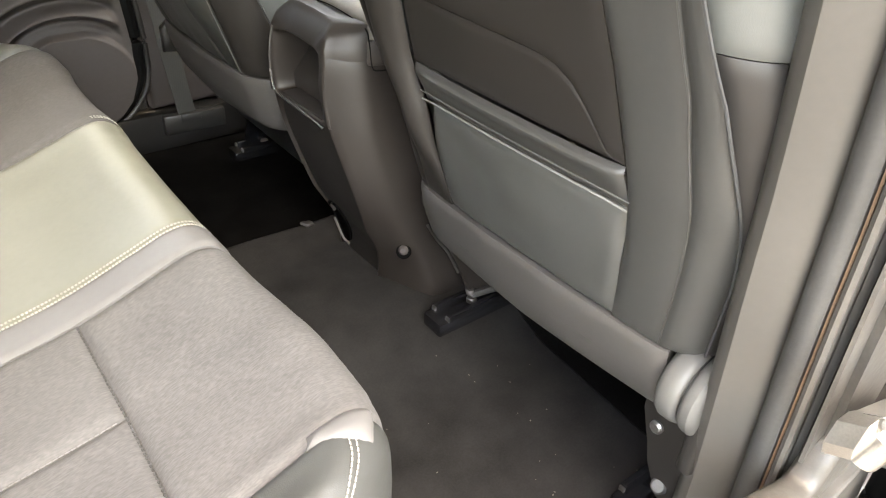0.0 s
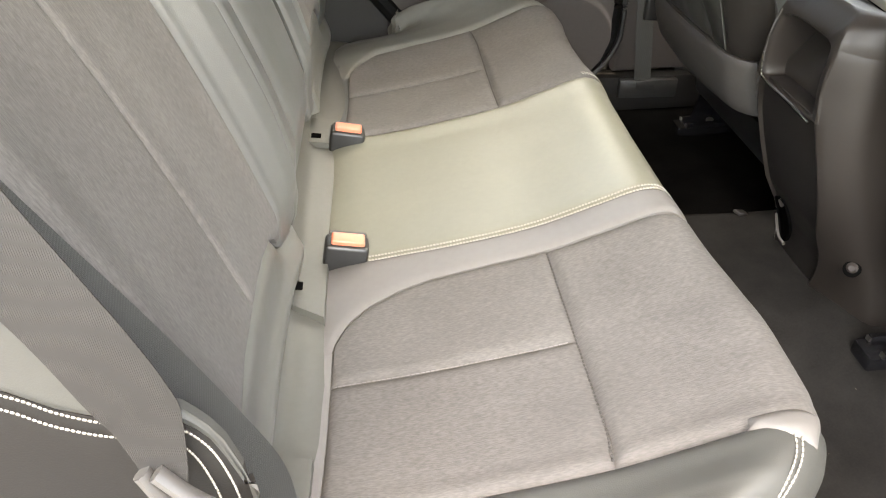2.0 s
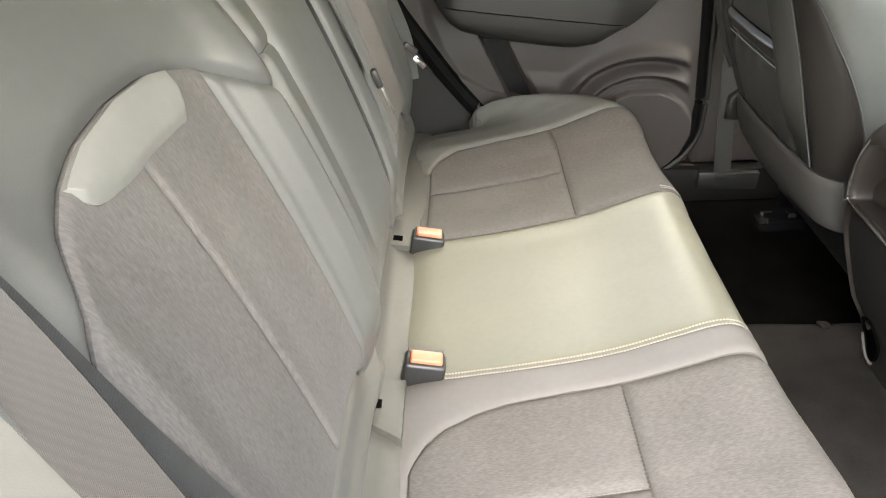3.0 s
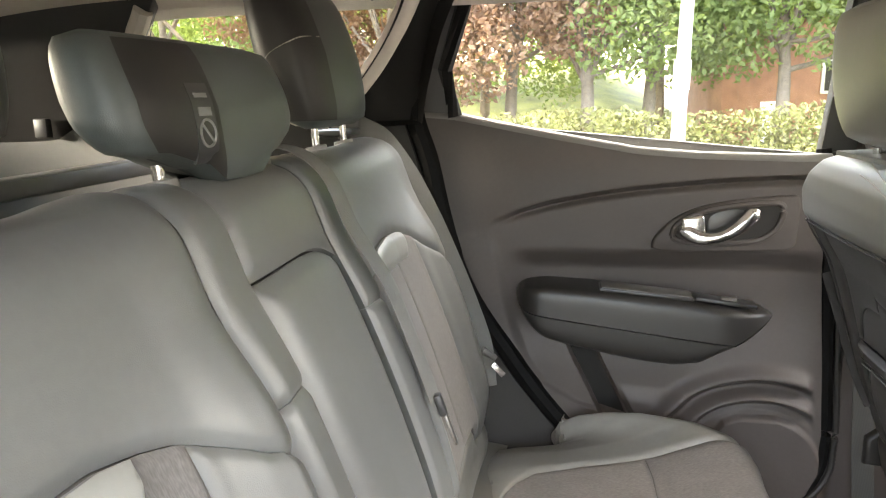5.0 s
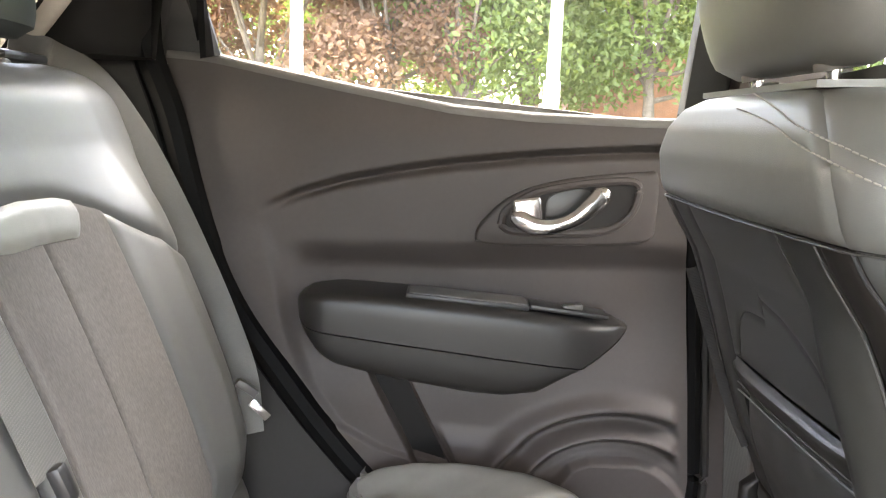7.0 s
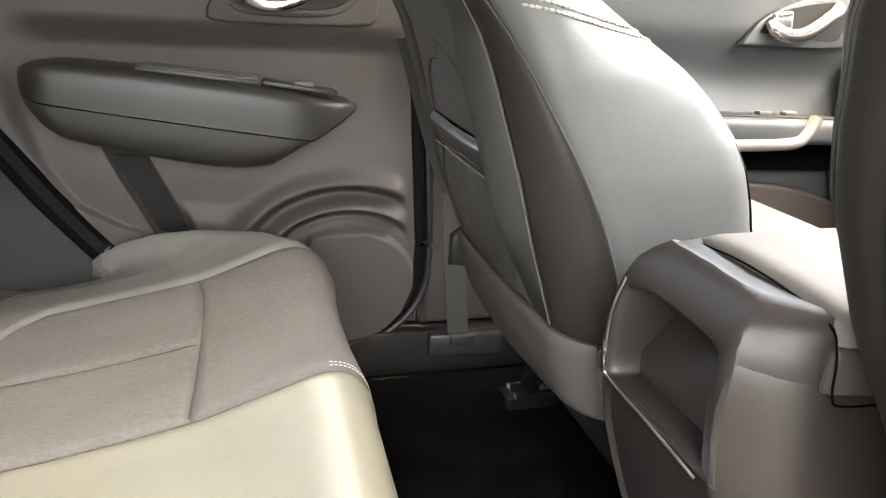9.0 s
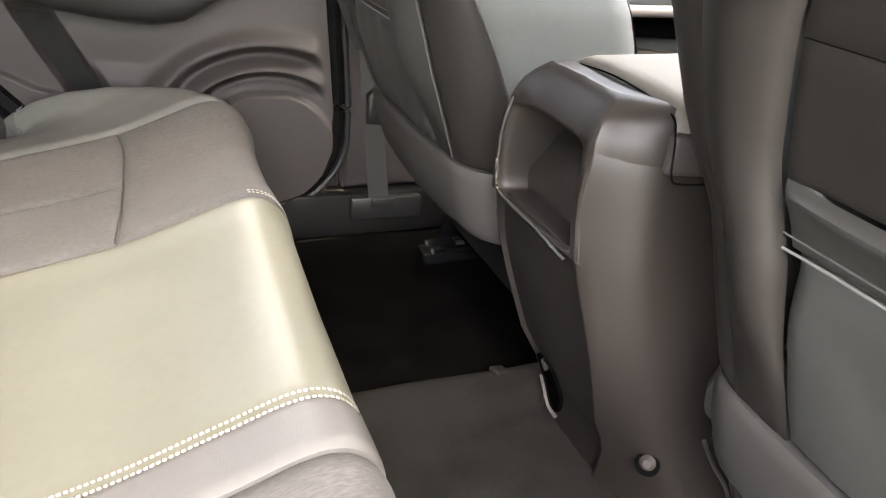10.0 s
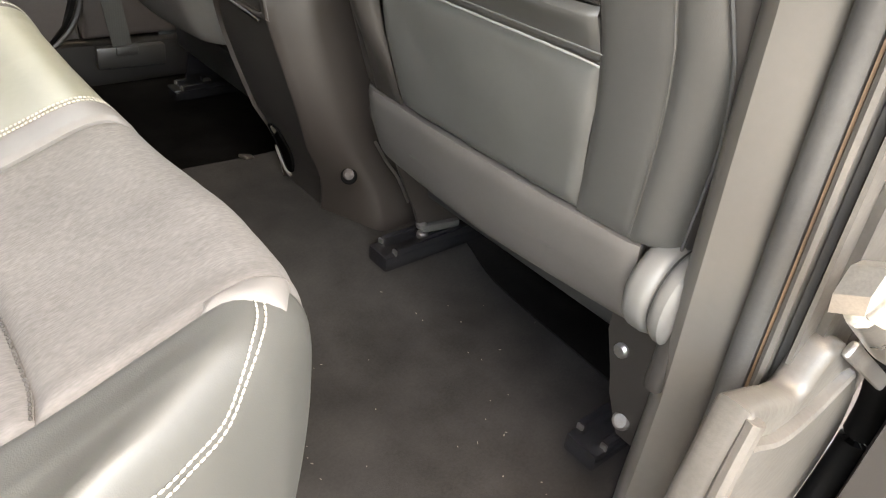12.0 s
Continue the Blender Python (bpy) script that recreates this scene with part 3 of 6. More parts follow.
part("handle_tab", rbox((0.044, 0.014, 0.038), pose(0.412, 0.711, 0.717, 0, -8, 0), 0.006, 3), CHROME, far_door)
part("handle_plate", prism(smooth_line([(0.440, 0.7175, 0.704), (0.444, 0.7175, 0.735), (0.480, 0.7175, 0.748), (0.508, 0.7175, 0.742), (0.490, 0.7175, 0.716), (0.462, 0.7175, 0.703), (0.440, 0.7175, 0.704)], 4)[:-1], (0, 0.004, 0), 0.001), BLACK, far_door, "black plate behind the handle")

# glass and its frame
glass = part("window_pane", prism([(-0.06, 0.778, 0.92), (0.68, 0.778, 0.82), (0.68, 0.66, 1.19), (0.0, 0.66, 1.19)], (0, 0.004, 0)), GLASS, far_door, "side window glass", smooth=False)
glass.visible_shadow = False
part("window_frame", tube([(-0.062, 0.755, 0.935), (-0.078, 0.742, 1.028), (-0.024, 0.690, 1.165), (0.05, 0.670, 1.185), (0.62, 0.665, 1.20)], 0.016, 8), SEAL_BLACK, far_door, "black rubber window channel")
part("front_frame", prism([(0.648, 0.765, 0.84), (0.70, 0.765, 0.84), (0.72, 0.665, 1.20), (0.655, 0.665, 1.20)], (0, 0.03, 0), 0.004), RUBBER, far_door)
part("corner_cover", prism([(-0.138, 0.752, 0.926), (-0.056, 0.752, 0.924), (-0.076, 0.742, 1.030), (-0.105, 0.742, 1.03)], (0, 0.03, 0), 0.003), BLACK, far_door, "black triangular cover behind the window")


# door seal and the body side behind the far door
seal = thing("door_seal", (0.40, 0.80, 0.05), "black rubber seal round the far door opening", "seal")
edge = [(0.652, 0.76, 0.86)] + [(FRONT(z) + 0.014, 0.752, z) for z in (0.75, 0.62, 0.5, 0.4, 0.3, 0.24, 0.2, 0.16, 0.125, 0.095)] + [(0.54, 0.752, 0.052), (0.47, 0.752, 0.045)]
part("outer_lip", tube(smooth_line(edge, 5), 0.014, 8), SEAL_BLACK, seal)
part("inner_lip", tube(smooth_line([(x + 0.020, y - 0.004, z - 0.006) for x, y, z in edge], 5), 0.007, 8), PLASTIC_SOFT, seal)
redge = [(REAR(z) - 0.014, 0.725, z) for z in (0.99, 0.93, 0.85, 0.754, 0.68, 0.606, 0.54, 0.475, 0.38, 0.292, 0.2, 0.1)]
part("rear_lip", tube(smooth_line(redge, 5), 0.021, 8), SEAL_BLACK, seal)
part("rear_bead", tube(smooth_line([(x - 0.024, y - 0.012, z - 0.004) for x, y, z in redge], 5), 0.009, 8), SEAL_BLACK, seal)


# quarter panel behind the far seat edge, and the pillar with the small window
def quarter_fn(u, v):
    z = lerp(0.05, 0.95, v)
    x1 = REAR(z) - 0.035
    return (lerp(-0.60, x1, u), lerp(0.64, 0.705, u ** 3), z)


# Grey trim given a near-black colour; the belt's shadow is put into it.
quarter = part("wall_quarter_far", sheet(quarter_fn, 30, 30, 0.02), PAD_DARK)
tagged(quarter, "moulded trim over the far wheel arch, shade in its colour", "trim", kind="structure")


def pillar_c(sign, name, label):
    ob = thing(name, (-0.20, 0.68 * sign, 0.92), label, "pillar", kind="structure")
    front = [(-0.135, 0.715, 0.93), (-0.120, 0.70, 1.02), (-0.085, 0.655, 1.12), (-0.03, 0.62, 1.22)]
    rear = [(-0.30, 0.66, 0.93), (-0.245, 0.652, 0.985), (-0.185, 0.635, 1.05), (-0.125, 0.60, 1.13), (-0.09, 0.58, 1.20)]
    f, r = smooth_line(front, 8), smooth_line(rear, 6)

    def fn(u, v):
        a = f[min(len(f) - 1, int(round(v * (len(f) - 1))))]
        b = r[min(len(r) - 1, int(round(v * (len(r) - 1))))]
        p = a.lerp(b, u)
        return (p.x, (p.y - 0.02 * math.sin(u * math.pi)) * sign, p.z)
    part("pillar_trim", sheet(fn, 14, 24, 0.03, flip=sign < 0), DARK_TRIM, ob)
    # Both lips are coloured pale to carry the daylight on the rim.
    part("window_rim", tube([(p.x, p.y * sign, p.z) for p in r], 0.019, 10), HEADLINER, ob, "quarter window lip, daylight put into its colour")
    low = [(-0.30, 0.66, 0.935), (-0.45, 0.665, 0.945), (-0.62, 0.66, 0.985), (-0.70, 0.64, 1.06), (-0.64, 0.60, 1.15)]
    part("lower_rim", tube([(x, y * sign, z) for x, y, z in map(tuple, smooth_line(low, 5))], 0.019, 8), HEADLINER, ob, "quarter window lower lip, daylight put into its colour")
    q = part("quarter_pane", prism([(x, y * sign, z) for x, y, z in [(-0.28, 0.70, 0.93), (-0.62, 0.70, 0.97), (-0.70, 0.68, 1.06), (-0.62, 0.62, 1.17), (-0.08, 0.62, 1.20)]], (0, 0.004 * sign, 0)), GLASS, ob, smooth=False)
    q.visible_shadow = False
    part("rear_pillar", prism([(x, y * sign, z) for x, y, z in [(-0.60, 0.66, 0.90), (-1.20, 0.62, 0.90), (-1.30, 0.56, 1.18), (-0.58, 0.585, 1.21), (-0.70, 0.63, 1.06)]], (0, 0.03 * sign, 0), 0.006), PLASTIC_SOFT, ob)
    return ob


pillar_c(1, "rear_pillar_far", "dark grey rear pillar trim beside the quarter window")
pillar_c(-1, "rear_pillar_near", "dark grey rear pillar trim on the open side")

# luggage space behind the seats and the tailgate
boot_far = part("wall_boot_far", sheet(lambda u, v: (lerp(-1.28, -0.55, u), 0.60 + 0.04 * math.sin(u * 3), lerp(0.25, 0.94, v)), 12, 12, 0.02), PLASTIC_GREY)
tagged(boot_far, "grey side trim of the luggage space", "trim", kind="structure")
boot_near = part("wall_boot_near", sheet(lambda u, v: (lerp(-1.28, -0.16, u), -0.62 - 0.03 * math.sin(u * 3), lerp(0.05, 0.94, v)), 12, 12, 0.02, flip=True), PLASTIC_GREY)
tagged(boot_near, "grey side trim of the luggage space on the open side", "trim", kind="structure")
boot_floor = part("floor_boot", sheet(lambda u, v: (lerp(-1.30, -0.16, u), lerp(-0.66, 0.66, v), 0.26), 10, 10, 0.02), CARPET)
tagged(boot_floor, "dark carpet of the luggage space", "floor", kind="structure")
hook = thing("bag_hook", (-0.90, 0.61, 0.93), "small black hook on the luggage space wall", "hook")
part("hook_body", rbox((0.03, 0.02, 0.04), pose(-0.90, 0.61, 0.93), 0.004), BLACK, hook)
tail = thing("tailgate", (-1.30, 0, 0.30), "closed tailgate with dark trim and a rear window", "tailgate")
part("lower_trim", prism([(-1.30, -0.66, 0.22), (-1.30, 0.66, 0.22), (-1.24, 0.62, 0.93), (-1.24, -0.62, 0.93)], (-0.04, 0, 0), 0.01), PLASTIC_SOFT, tail)
part("side_frame", prism([(-1.24, 0.62, 0.93), (-1.24, 0.50, 0.93), (-1.10, 0.44, 1.16), (-1.10, 0.58, 1.16)], (-0.05, 0, 0), 0.01), BLACK, tail)
part("side_frame", prism([(-1.24, -0.62, 0.93), (-1.24, -0.50, 0.93), (-1.10, -0.44, 1.16), (-1.10, -0.58, 1.16)], (-0.05, 0, 0), 0.01), BLACK, tail)
part("top_frame", prism([(-1.115, -0.58, 1.10), (-1.115, 0.58, 1.10), (-1.07, 0.58, 1.18), (-1.07, -0.58, 1.18)], (-0.05, 0, 0), 0.01), BLACK, tail)
rw = part("rear_pane", prism([(-1.26, -0.6, 0.93), (-1.26, 0.6, 0.93), (-1.12, 0.55, 1.18), (-1.12, -0.55, 1.18)], (-0.004, 0, 0)), GLASS_TINT, tail, smooth=False)
rw.visible_shadow = False
shelf = thing("parcel_shelf_rail", (-0.62, 0.0, 0.85), "grey rail of the parcel shelf behind the seats", "shelf")
part("rail", rbox((0.05, 1.16, 0.03), pose(-0.62, 0.0, 0.86), 0.008), PLASTIC_GREY, shelf)

# far sill, middle pillar and the belt that comes down it
sill_far = part("sill_far", prism([(0.40, 0.735, 0.0), (1.70, 0.735, 0.0), (1.70, 0.735, 0.085), (0.62, 0.735, 0.098), (0.55, 0.735, 0.098), (0.44, 0.735, 0.05)], (0, 0.06, 0), 0.008), DARK_TRIM)
tagged(sill_far, "grey plastic sill trim along the far doors", "sill", kind="structure")
part("sill_box", rbox((0.155, 0.03, 0.050), pose(0.80, 0.735, 0.066, 0, 1.5, 0), 0.006), BLACK, sill_far)
mp = thing("middle_pillar_far", (0.80, 0.76, 0.09), "dark grey trim of the far middle pillar", "pillar", kind="structure")
part("pillar_trim", prism([(0.715, 0.76, 0.10), (1.02, 0.76, 0.10), (0.90, 0.75, 0.45), (0.86, 0.75, 0.9), (0.82, 0.67, 1.2), (0.73, 0.67, 1.2), (0.72, 0.75, 0.9), (0.708, 0.75, 0.3)], (0, 0.05, 0), 0.012, 3), PLASTIC, mp)


# ---------- the rear bench ----------
bench_line = smooth_line([(-0.02, 0, 0.222), (0.05, 0, 0.250), (0.13, 0, 0.262), (0.2, 0, 0.273), (0.32, 0, 0.297), (0.40, 0, 0.325), (0.445, 0, 0.342), (0.472, 0, 0.345), (0.492, 0, 0.333), (0.503, 0, 0.303), (0.502, 0, 0.24), (0.490, 0, 0.15), (0.47, 0, 0.06)], 10)
BX = np.array([p.x for p in bench_line])
BZZ = np.array([p.z for p in bench_line])
BS = np.concatenate([[0], np.cumsum(np.hypot(np.diff(BX), np.diff(BZZ)))])
TOPN = int(np.argmax(BX))
s_of_x = lambda x: float(np.interp(x, BX[:TOPN + 1], BS[:TOPN + 1]))
S_END = float(BS[-1])
LIFT = tab([(-0.73, -0.16), (-0.715, -0.09), (-0.70, -0.045), (-0.68, -0.014), (-0.65, 0.008), (-0.61, 0.018), (-0.57, 0.016), (-0.53, 0.007), (-0.46, 0.000), (-0.38, -0.003), (-0.31, 0.000), (-0.26, 0.003), (-0.225, 0.006), (-0.197, 0.006), (-0.16, 0.004), (-0.02, 0.003), (0.12, 0.006), (0.163, 0.010), (0.20, 0.008), (0.27, 0.001), (0.36, -0.002), (0.44, 0.001), (0.50, 0.009), (0.54, 0.017), (0.59, 0.018), (0.63, 0.010), (0.655, -0.004), (0.675, -0.024), (0.695, -0.060)])
PLAN = tab([(0.0, 0), (0.50, 0), (0.54, 0.008), (0.57, 0.026), (0.60, 0.060), (0.63, 0.115), (0.66, 0.185), (0.69, 0.27), (0.73, 0.36)])


def bench(s, y):
    x, z = float(np.interp(s, BS, BX)), float(np.interp(s, BS, BZZ))
    d = 0.004
    tx = float(np.interp(s + d, BS, BX)) - float(np.interp(s - d, BS, BX))
    tz = float(np.interp(s + d, BS, BZZ)) - float(np.interp(s - d, BS, BZZ))
    l = math.hypot(tx, tz) or 1
    lift = LIFT(y)
    f = sstep(0.0, 0.06, s)
    x, z = x - tz / l * lift * f * 0.8, z + tx / l * lift * (0.4 + 0.6 * f)
    x -= PLAN(abs(y + 0.017)) * sstep(0.10, 0.50, x)
    # the outer seat swells forwards over the footwell
    swell = math.exp(-((y + 0.42) / 0.12) ** 2) * sstep(0.30, 0.46, x)
    x, z = x + 0.020 * swell, z + 0.004 * swell
    # cloth settles a little where it has been sat on
    z += 0.0016 * noise.noise(Vector((x * 7, y * 7, 0.3)))
    return (x, y, z)


cushion = thing("rear_seat_cushion", (0.25, -0.017, 0.0), "rear bench cushion in charcoal leatherette with grey cloth panels", "car seat")


def bench_part(name, s0, s1, y0, y1, mat, nu, nv, label="", seam=0.006, width=0.006, edges=(1, 1, 1, 1), thick=0.03, parent=None, raise_by=0.0):
    lo = y0 if callable(y0) else (lambda s: y0)
    hi = y1 if callable(y1) else (lambda s: y1)

    def fn(u, v):
        s = lerp(s0, s1, u)
        p = bench(s, lerp(lo(s), hi(s), v))
        return (p[0], p[1], p[2] + raise_by)
    return part(name, sheet(fn, nu, nv, thick, seam, width, edges=edges), mat, parent or cushion, label)


SX = s_of_x(0.326)
S0 = s_of_x(0.055)
inner_near = tab([(s_of_x(0.05), -0.345), (s_of_x(0.06), -0.315), (s_of_x(0.075), -0.288), (s_of_x(0.10), -0.266), (s_of_x(0.14), -0.248), (s_of_x(0.18), -0.238), (s_of_x(0.26), -0.232), (9, -0.231)])
inner_far = tab([(s_of_x(0.05), 0.185), (s_of_x(0.08), 0.176), (9, 0.172)])
outer_far = tab([(s_of_x(0.05), 0.44), (s_of_x(0.06), 0.47), (s_of_x(0.08), 0.50), (s_of_x(0.115), 0.525), (s_of_x(0.2), 0.534), (9, 0.536)])
outer_near = tab([(s_of_x(0.05), -0.535), (s_of_x(0.065), -0.551), (s_of_x(0.09), -0.558), (9, -0.562)])
for lo, cut, hi, lab in ((outer_near, -0.385, inner_near, "near"), (inner_far, 0.365, outer_far, "far")):
    bench_part("rear_cloth_panel", S0, SX, lo, cut, CLOTH, 60, 36, "grey brown woven cloth", width=0.005)
    bench_part("rear_cloth_panel", S0, SX, cut, hi, CLOTH, 60, 30, "grey brown woven cloth", width=0.005)
    bench_part("front_cloth_panel", SX, S_END, lo, hi, CLOTH, 90, 60, "grey brown woven cloth rolled over the front edge", width=0.007, seam=0.007)
for lo, cut, hi, mat in ((-0.552, -0.385, -0.236, THREAD_PALE), (0.180, 0.365, 0.530, THREAD_SEAM)):
    # puckered thread along the cross seam, a fine thread along the other
    line = [Vector(bench(SX, y)) + Vector((0, 0, 0.0004 - 0.0046)) for y in np.linspace(lo, hi, 60)]
    tagged(part("seam_thread", stitches(line, (0, 0, 1), 0.0040, 0.0016, 0.0012), THREAD_SEAM, cushion, "dark puckered seam"), kind="stuff")
    line = [Vector(bench(s, cut)) + Vector((0, 0, -0.0042)) for s in np.linspace(S0 + 0.004, SX - 0.004, 60)]
    tagged(part("seam_thread", stitches(line, (0, 0, 1), 0.0050, 0.0005, 0.0007), mat, cushion, "fine sewn seam"), kind="stuff")
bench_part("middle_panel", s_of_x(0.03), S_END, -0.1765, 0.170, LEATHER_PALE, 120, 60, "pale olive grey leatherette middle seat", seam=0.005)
bench_part("welt_strip", s_of_x(0.035), S_END, inner_near, -0.1775, LEATHER_WELT, 110, 10, seam=0.003, width=0.003)
# Near side coloured darker and far side paler, as the light falls there.
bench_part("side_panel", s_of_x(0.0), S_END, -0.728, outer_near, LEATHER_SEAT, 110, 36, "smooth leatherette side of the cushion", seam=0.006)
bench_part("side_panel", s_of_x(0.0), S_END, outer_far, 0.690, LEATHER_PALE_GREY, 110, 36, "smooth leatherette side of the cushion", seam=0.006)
bench_part("rear_edge", s_of_x(0.0), S0, -0.56, -0.20, LEATHER_WELT, 12, 30, seam=0.004)
bench_part("rear_edge", s_of_x(0.0), S0, 0.171, 0.535, LEATHER, 12, 30, seam=0.004)

UPN = (-0.2, 0, 1)
for dy in (-0.1815, -0.1725):
    line = [Vector(bench(s, dy)) + Vector((0, 0, 0.0006)) for s in np.linspace(s_of_x(0.10), S_END * 0.93, 120)]
    st = part("twin_stitching", stitches(line, UPN, 0.0032, 0.0012, 0.0012), THREAD, cushion, "cream twin stitching")
    tagged(st, kind="stuff")
for dy in (0.176, 0.183):
    line = [Vector(bench(s, dy)) + Vector((0, 0, 0.0006)) for s in np.linspace(s_of_x(0.465), S_END * 0.80, 40)]
    tagged(part("twin_stitching", stitches(line, (0.4, 0, 1), 0.0034, 0.0014, 0.0007), THREAD, cushion, "cream twin stitching"), kind="stuff")


def on_bench(x, y, up=0.0012):
    """The point of the cushion's top at x, y."""
    lo, hi = 0.0, s_of_x(0.500)
    for _ in range(40):
        mid_s = (lo + hi) / 2
        if bench(mid_s, y)[0] < x:
            lo = mid_s
        else:
            hi = mid_s
    p = bench(lo, y)
    return Vector((p[0], p[1] - up * 0.5, p[2] + up))


for off in (0.0, 0.0062):
    run = ((0.462, -0.580), (0.455, -0.596), (0.443, -0.611), (0.427, -0.625), (0.407, -0.639), (0.383, -0.651), (0.35, -0.662), (0.30, -0.670), (0.24, -0.675), (0.15, -0.678))
    turn = [(run[min(i + 1, len(run) - 1)][0] - run[max(i - 1, 0)][0], run[min(i + 1, len(run) - 1)][1] - run[max(i - 1, 0)][1]) for i in range(len(run))]
    line = []
    for (x, y), (tx, ty) in zip(run, turn):
        p, l = on_bench(x, y), 0.004 / math.hypot(tx, ty)
        line.append(p + (on_bench(x + l * ty, y - l * tx) - p).normalized() * off)
    line = smooth_line(line, 8)
    tagged(part("corner_stitching", stitches(line, (0.3, -0.6, 0.7), 0.0042, 0.0009, 0.0009), THREAD, cushion, "cream twin stitching round the corner"), kind="stuff")
bench_part("corner_tab", s_of_x(0.435), s_of_x(0.492), lambda s: -0.564 - 0.026 * sstep(s_of_x(0.435), s_of_x(0.492), s), -0.549, LEATHER_WELT, 20, 16, "pale folded leatherette corner", seam=0.004, width=0.005, thick=0.008, raise_by=0.003)
# base under the cushion
part("seat_base", prism([(0.0, -0.64, 0.02), (0.40, -0.55, 0.02), (0.44, -0.4, 0.02), (0.44, 0.38, 0.02), (0.40, 0.52, 0.02), (0.0, 0.62, 0.02)], (0, 0, 0.17), 0.01), CARPET, cushion)

# strip between cushion and backrest, with anchor covers
strip = thing("seat_gap_trim", (0.02, 0, 0.22), "pale grey trim strip between cushion and backrest", "trim")


def strip_fn(u, v):
    y = lerp(-0.66, 0.67, v)
    return (lerp(-0.050, 0.052, u), y, 0.252 + 0.006 * math.sin(u * math.pi) + 0.10 * (1 - sstep(0.0, 0.60, u)) + 0.0015 * math.sin(y * 23))


part("strip", sheet(strip_fn, 12, 60, 0.03, 0.006, 0.01), STRIP_GREY, strip)
for y0, y1, slant, ys in ((-0.257, -0.183, -0.030, -0.231), (-0.590, -0.490, -0.008, -0.527), (0.15, 0.24, 0.0, 0.172)):
    c = part("anchor_cover", prism([(-0.012, y0, 0.2725), (0.046, y0 + slant, 0.2640), (0.046, y1, 0.2640), (-0.012, y1, 0.2725)], (0, 0, -0.02), 0.004, 3), STRIP_GREY, strip, "olive grey child seat anchor cover with a black slot")
    part("slot", rbox((0.017, 0.015, 0.006), pose(0.009, ys, 0.2682, 0, 8.4, 0), 0.001), GAP, c)

# ---------- the rear backrest ----------
TILT_B = radians(19)
BU, BN = Vector((-math.sin(TILT_B), 0, math.cos(TILT_B))), Vector((math.cos(TILT_B), 0, math.sin(TILT_B)))
BB = Vector((0.02, 0, 0.386))
S1, RT = 0.498, 0.065
S_TOP = S1 + RT * 2.1
s_of_z = lambda z: (z - 0.386) / math.cos(TILT_B)
RELIEF = tab([(-0.71, -0.07), (-0.69, -0.035), (-0.665, -0.006), (-0.63, 0.014), (-0.59, 0.018), (-0.555, 0.008), (-0.50, 0.001), (-0.40, -0.004), (-0.31, -0.001), (-0.265, 0.005), (-0.235, 0.018), (-0.205, 0.025), (-0.185, 0.018), (-0.173, 0.004), (-0.171, 0.004), (-0.15, 0.014), (-0.11, 0.010), (-0.095, 0.002), (0.0, 0.004), (0.118, 0.002), (0.13, 0.008), (0.17, 0.014), (0.189, 0.004), (0.191, 0.004), (0.205, 0.014), (0.225, 0.010), (0.25, 0.002), (0.35, -0.004), (0.45, 0.000), (0.50, 0.008), (0.54, 0.020), (0.58, 0.016), (0.61, 0.0), (0.635, -0.03), (0.655, -0.08)])
TOPCUT = tab([(-0.71, 0.09), (-0.68, 0.045), (-0.64, 0.012), (-0.60, 0.0), (0.54, 0.0), (0.58, 0.012), (0.62, 0.045), (0.655, 0.10)])


def back(s, y, up=0.0):
    """A point on the front of the backrest; s runs up it."""
    s = s - TOPCUT(y) * sstep(0.15, 0.5, s)
    off = RELIEF(y) * (1 - 0.75 * sstep(0.34, 0.46, s)) + up
    off = off * (0.35 + 0.65 * sstep(-0.05, 0.12, s))
    off += 0.010 * math.sin(min(1, max(0, s / 0.45)) * math.pi) - 0.030 * sstep(0.035, -0.06, s)
    if s <= S1:
        p, n = BB + BU * s, BN
    else:
        a = (s - S1) / RT
        p = BB + BU * (S1 + RT * math.sin(a)) - BN * RT * (1 - math.cos(a))
        n = BN * math.cos(a) + BU * math.sin(a)
    p = p + n * off
    return (p.x, y, p.z + 0.0012 * noise.noise(Vector((s * 8, y * 8, 4.1))))


backrest = thing("rear_folding_seat", (-0.05, -0.017, 0.33), "split rear seat backrest in charcoal leatherette with cloth panels", "car seat")


def back_part(name, y0, y1, lo, hi, mat, nu, nv, label="", seam=0.006, width=0.006, edges=(1, 1, 1, 1), thick=0.03, up=0.0):
    """u runs across, v up; lo and hi give the ends of s for a given y."""
    l = lo if callable(lo) else (lambda y: lo)
    h = hi if callable(hi) else (lambda y: hi)

    def fn(u, v):
        y = lerp(y0, y1, u)
        return back(lerp(l(y), h(y), v), y, up)
    return part(name, sheet(fn, nu, nv, thick, seam, width, flip=False, edges=edges), mat, backrest, label)


ARCH = tab([(-0.71, s_of_z(0.60)), (-0.64, s_of_z(0.645)), (-0.60, s_of_z(0.69)), (-0.575, s_of_z(0.715)), (-0.55, s_of_z(0.736)), (-0.52, s_of_z(0.750)), (-0.48, s_of_z(0.760)), (-0.42, s_of_z(0.765)), (-0.36, s_of_z(0.763)), (-0.32, s_of_z(0.754)), (-0.29, s_of_z(0.744)), (-0.27, s_of_z(0.733)), (-0.245, s_of_z(0.714)), (-0.222, s_of_z(0.697)), (-0.172, s_of_z(0.672))])
BOT = -0.058
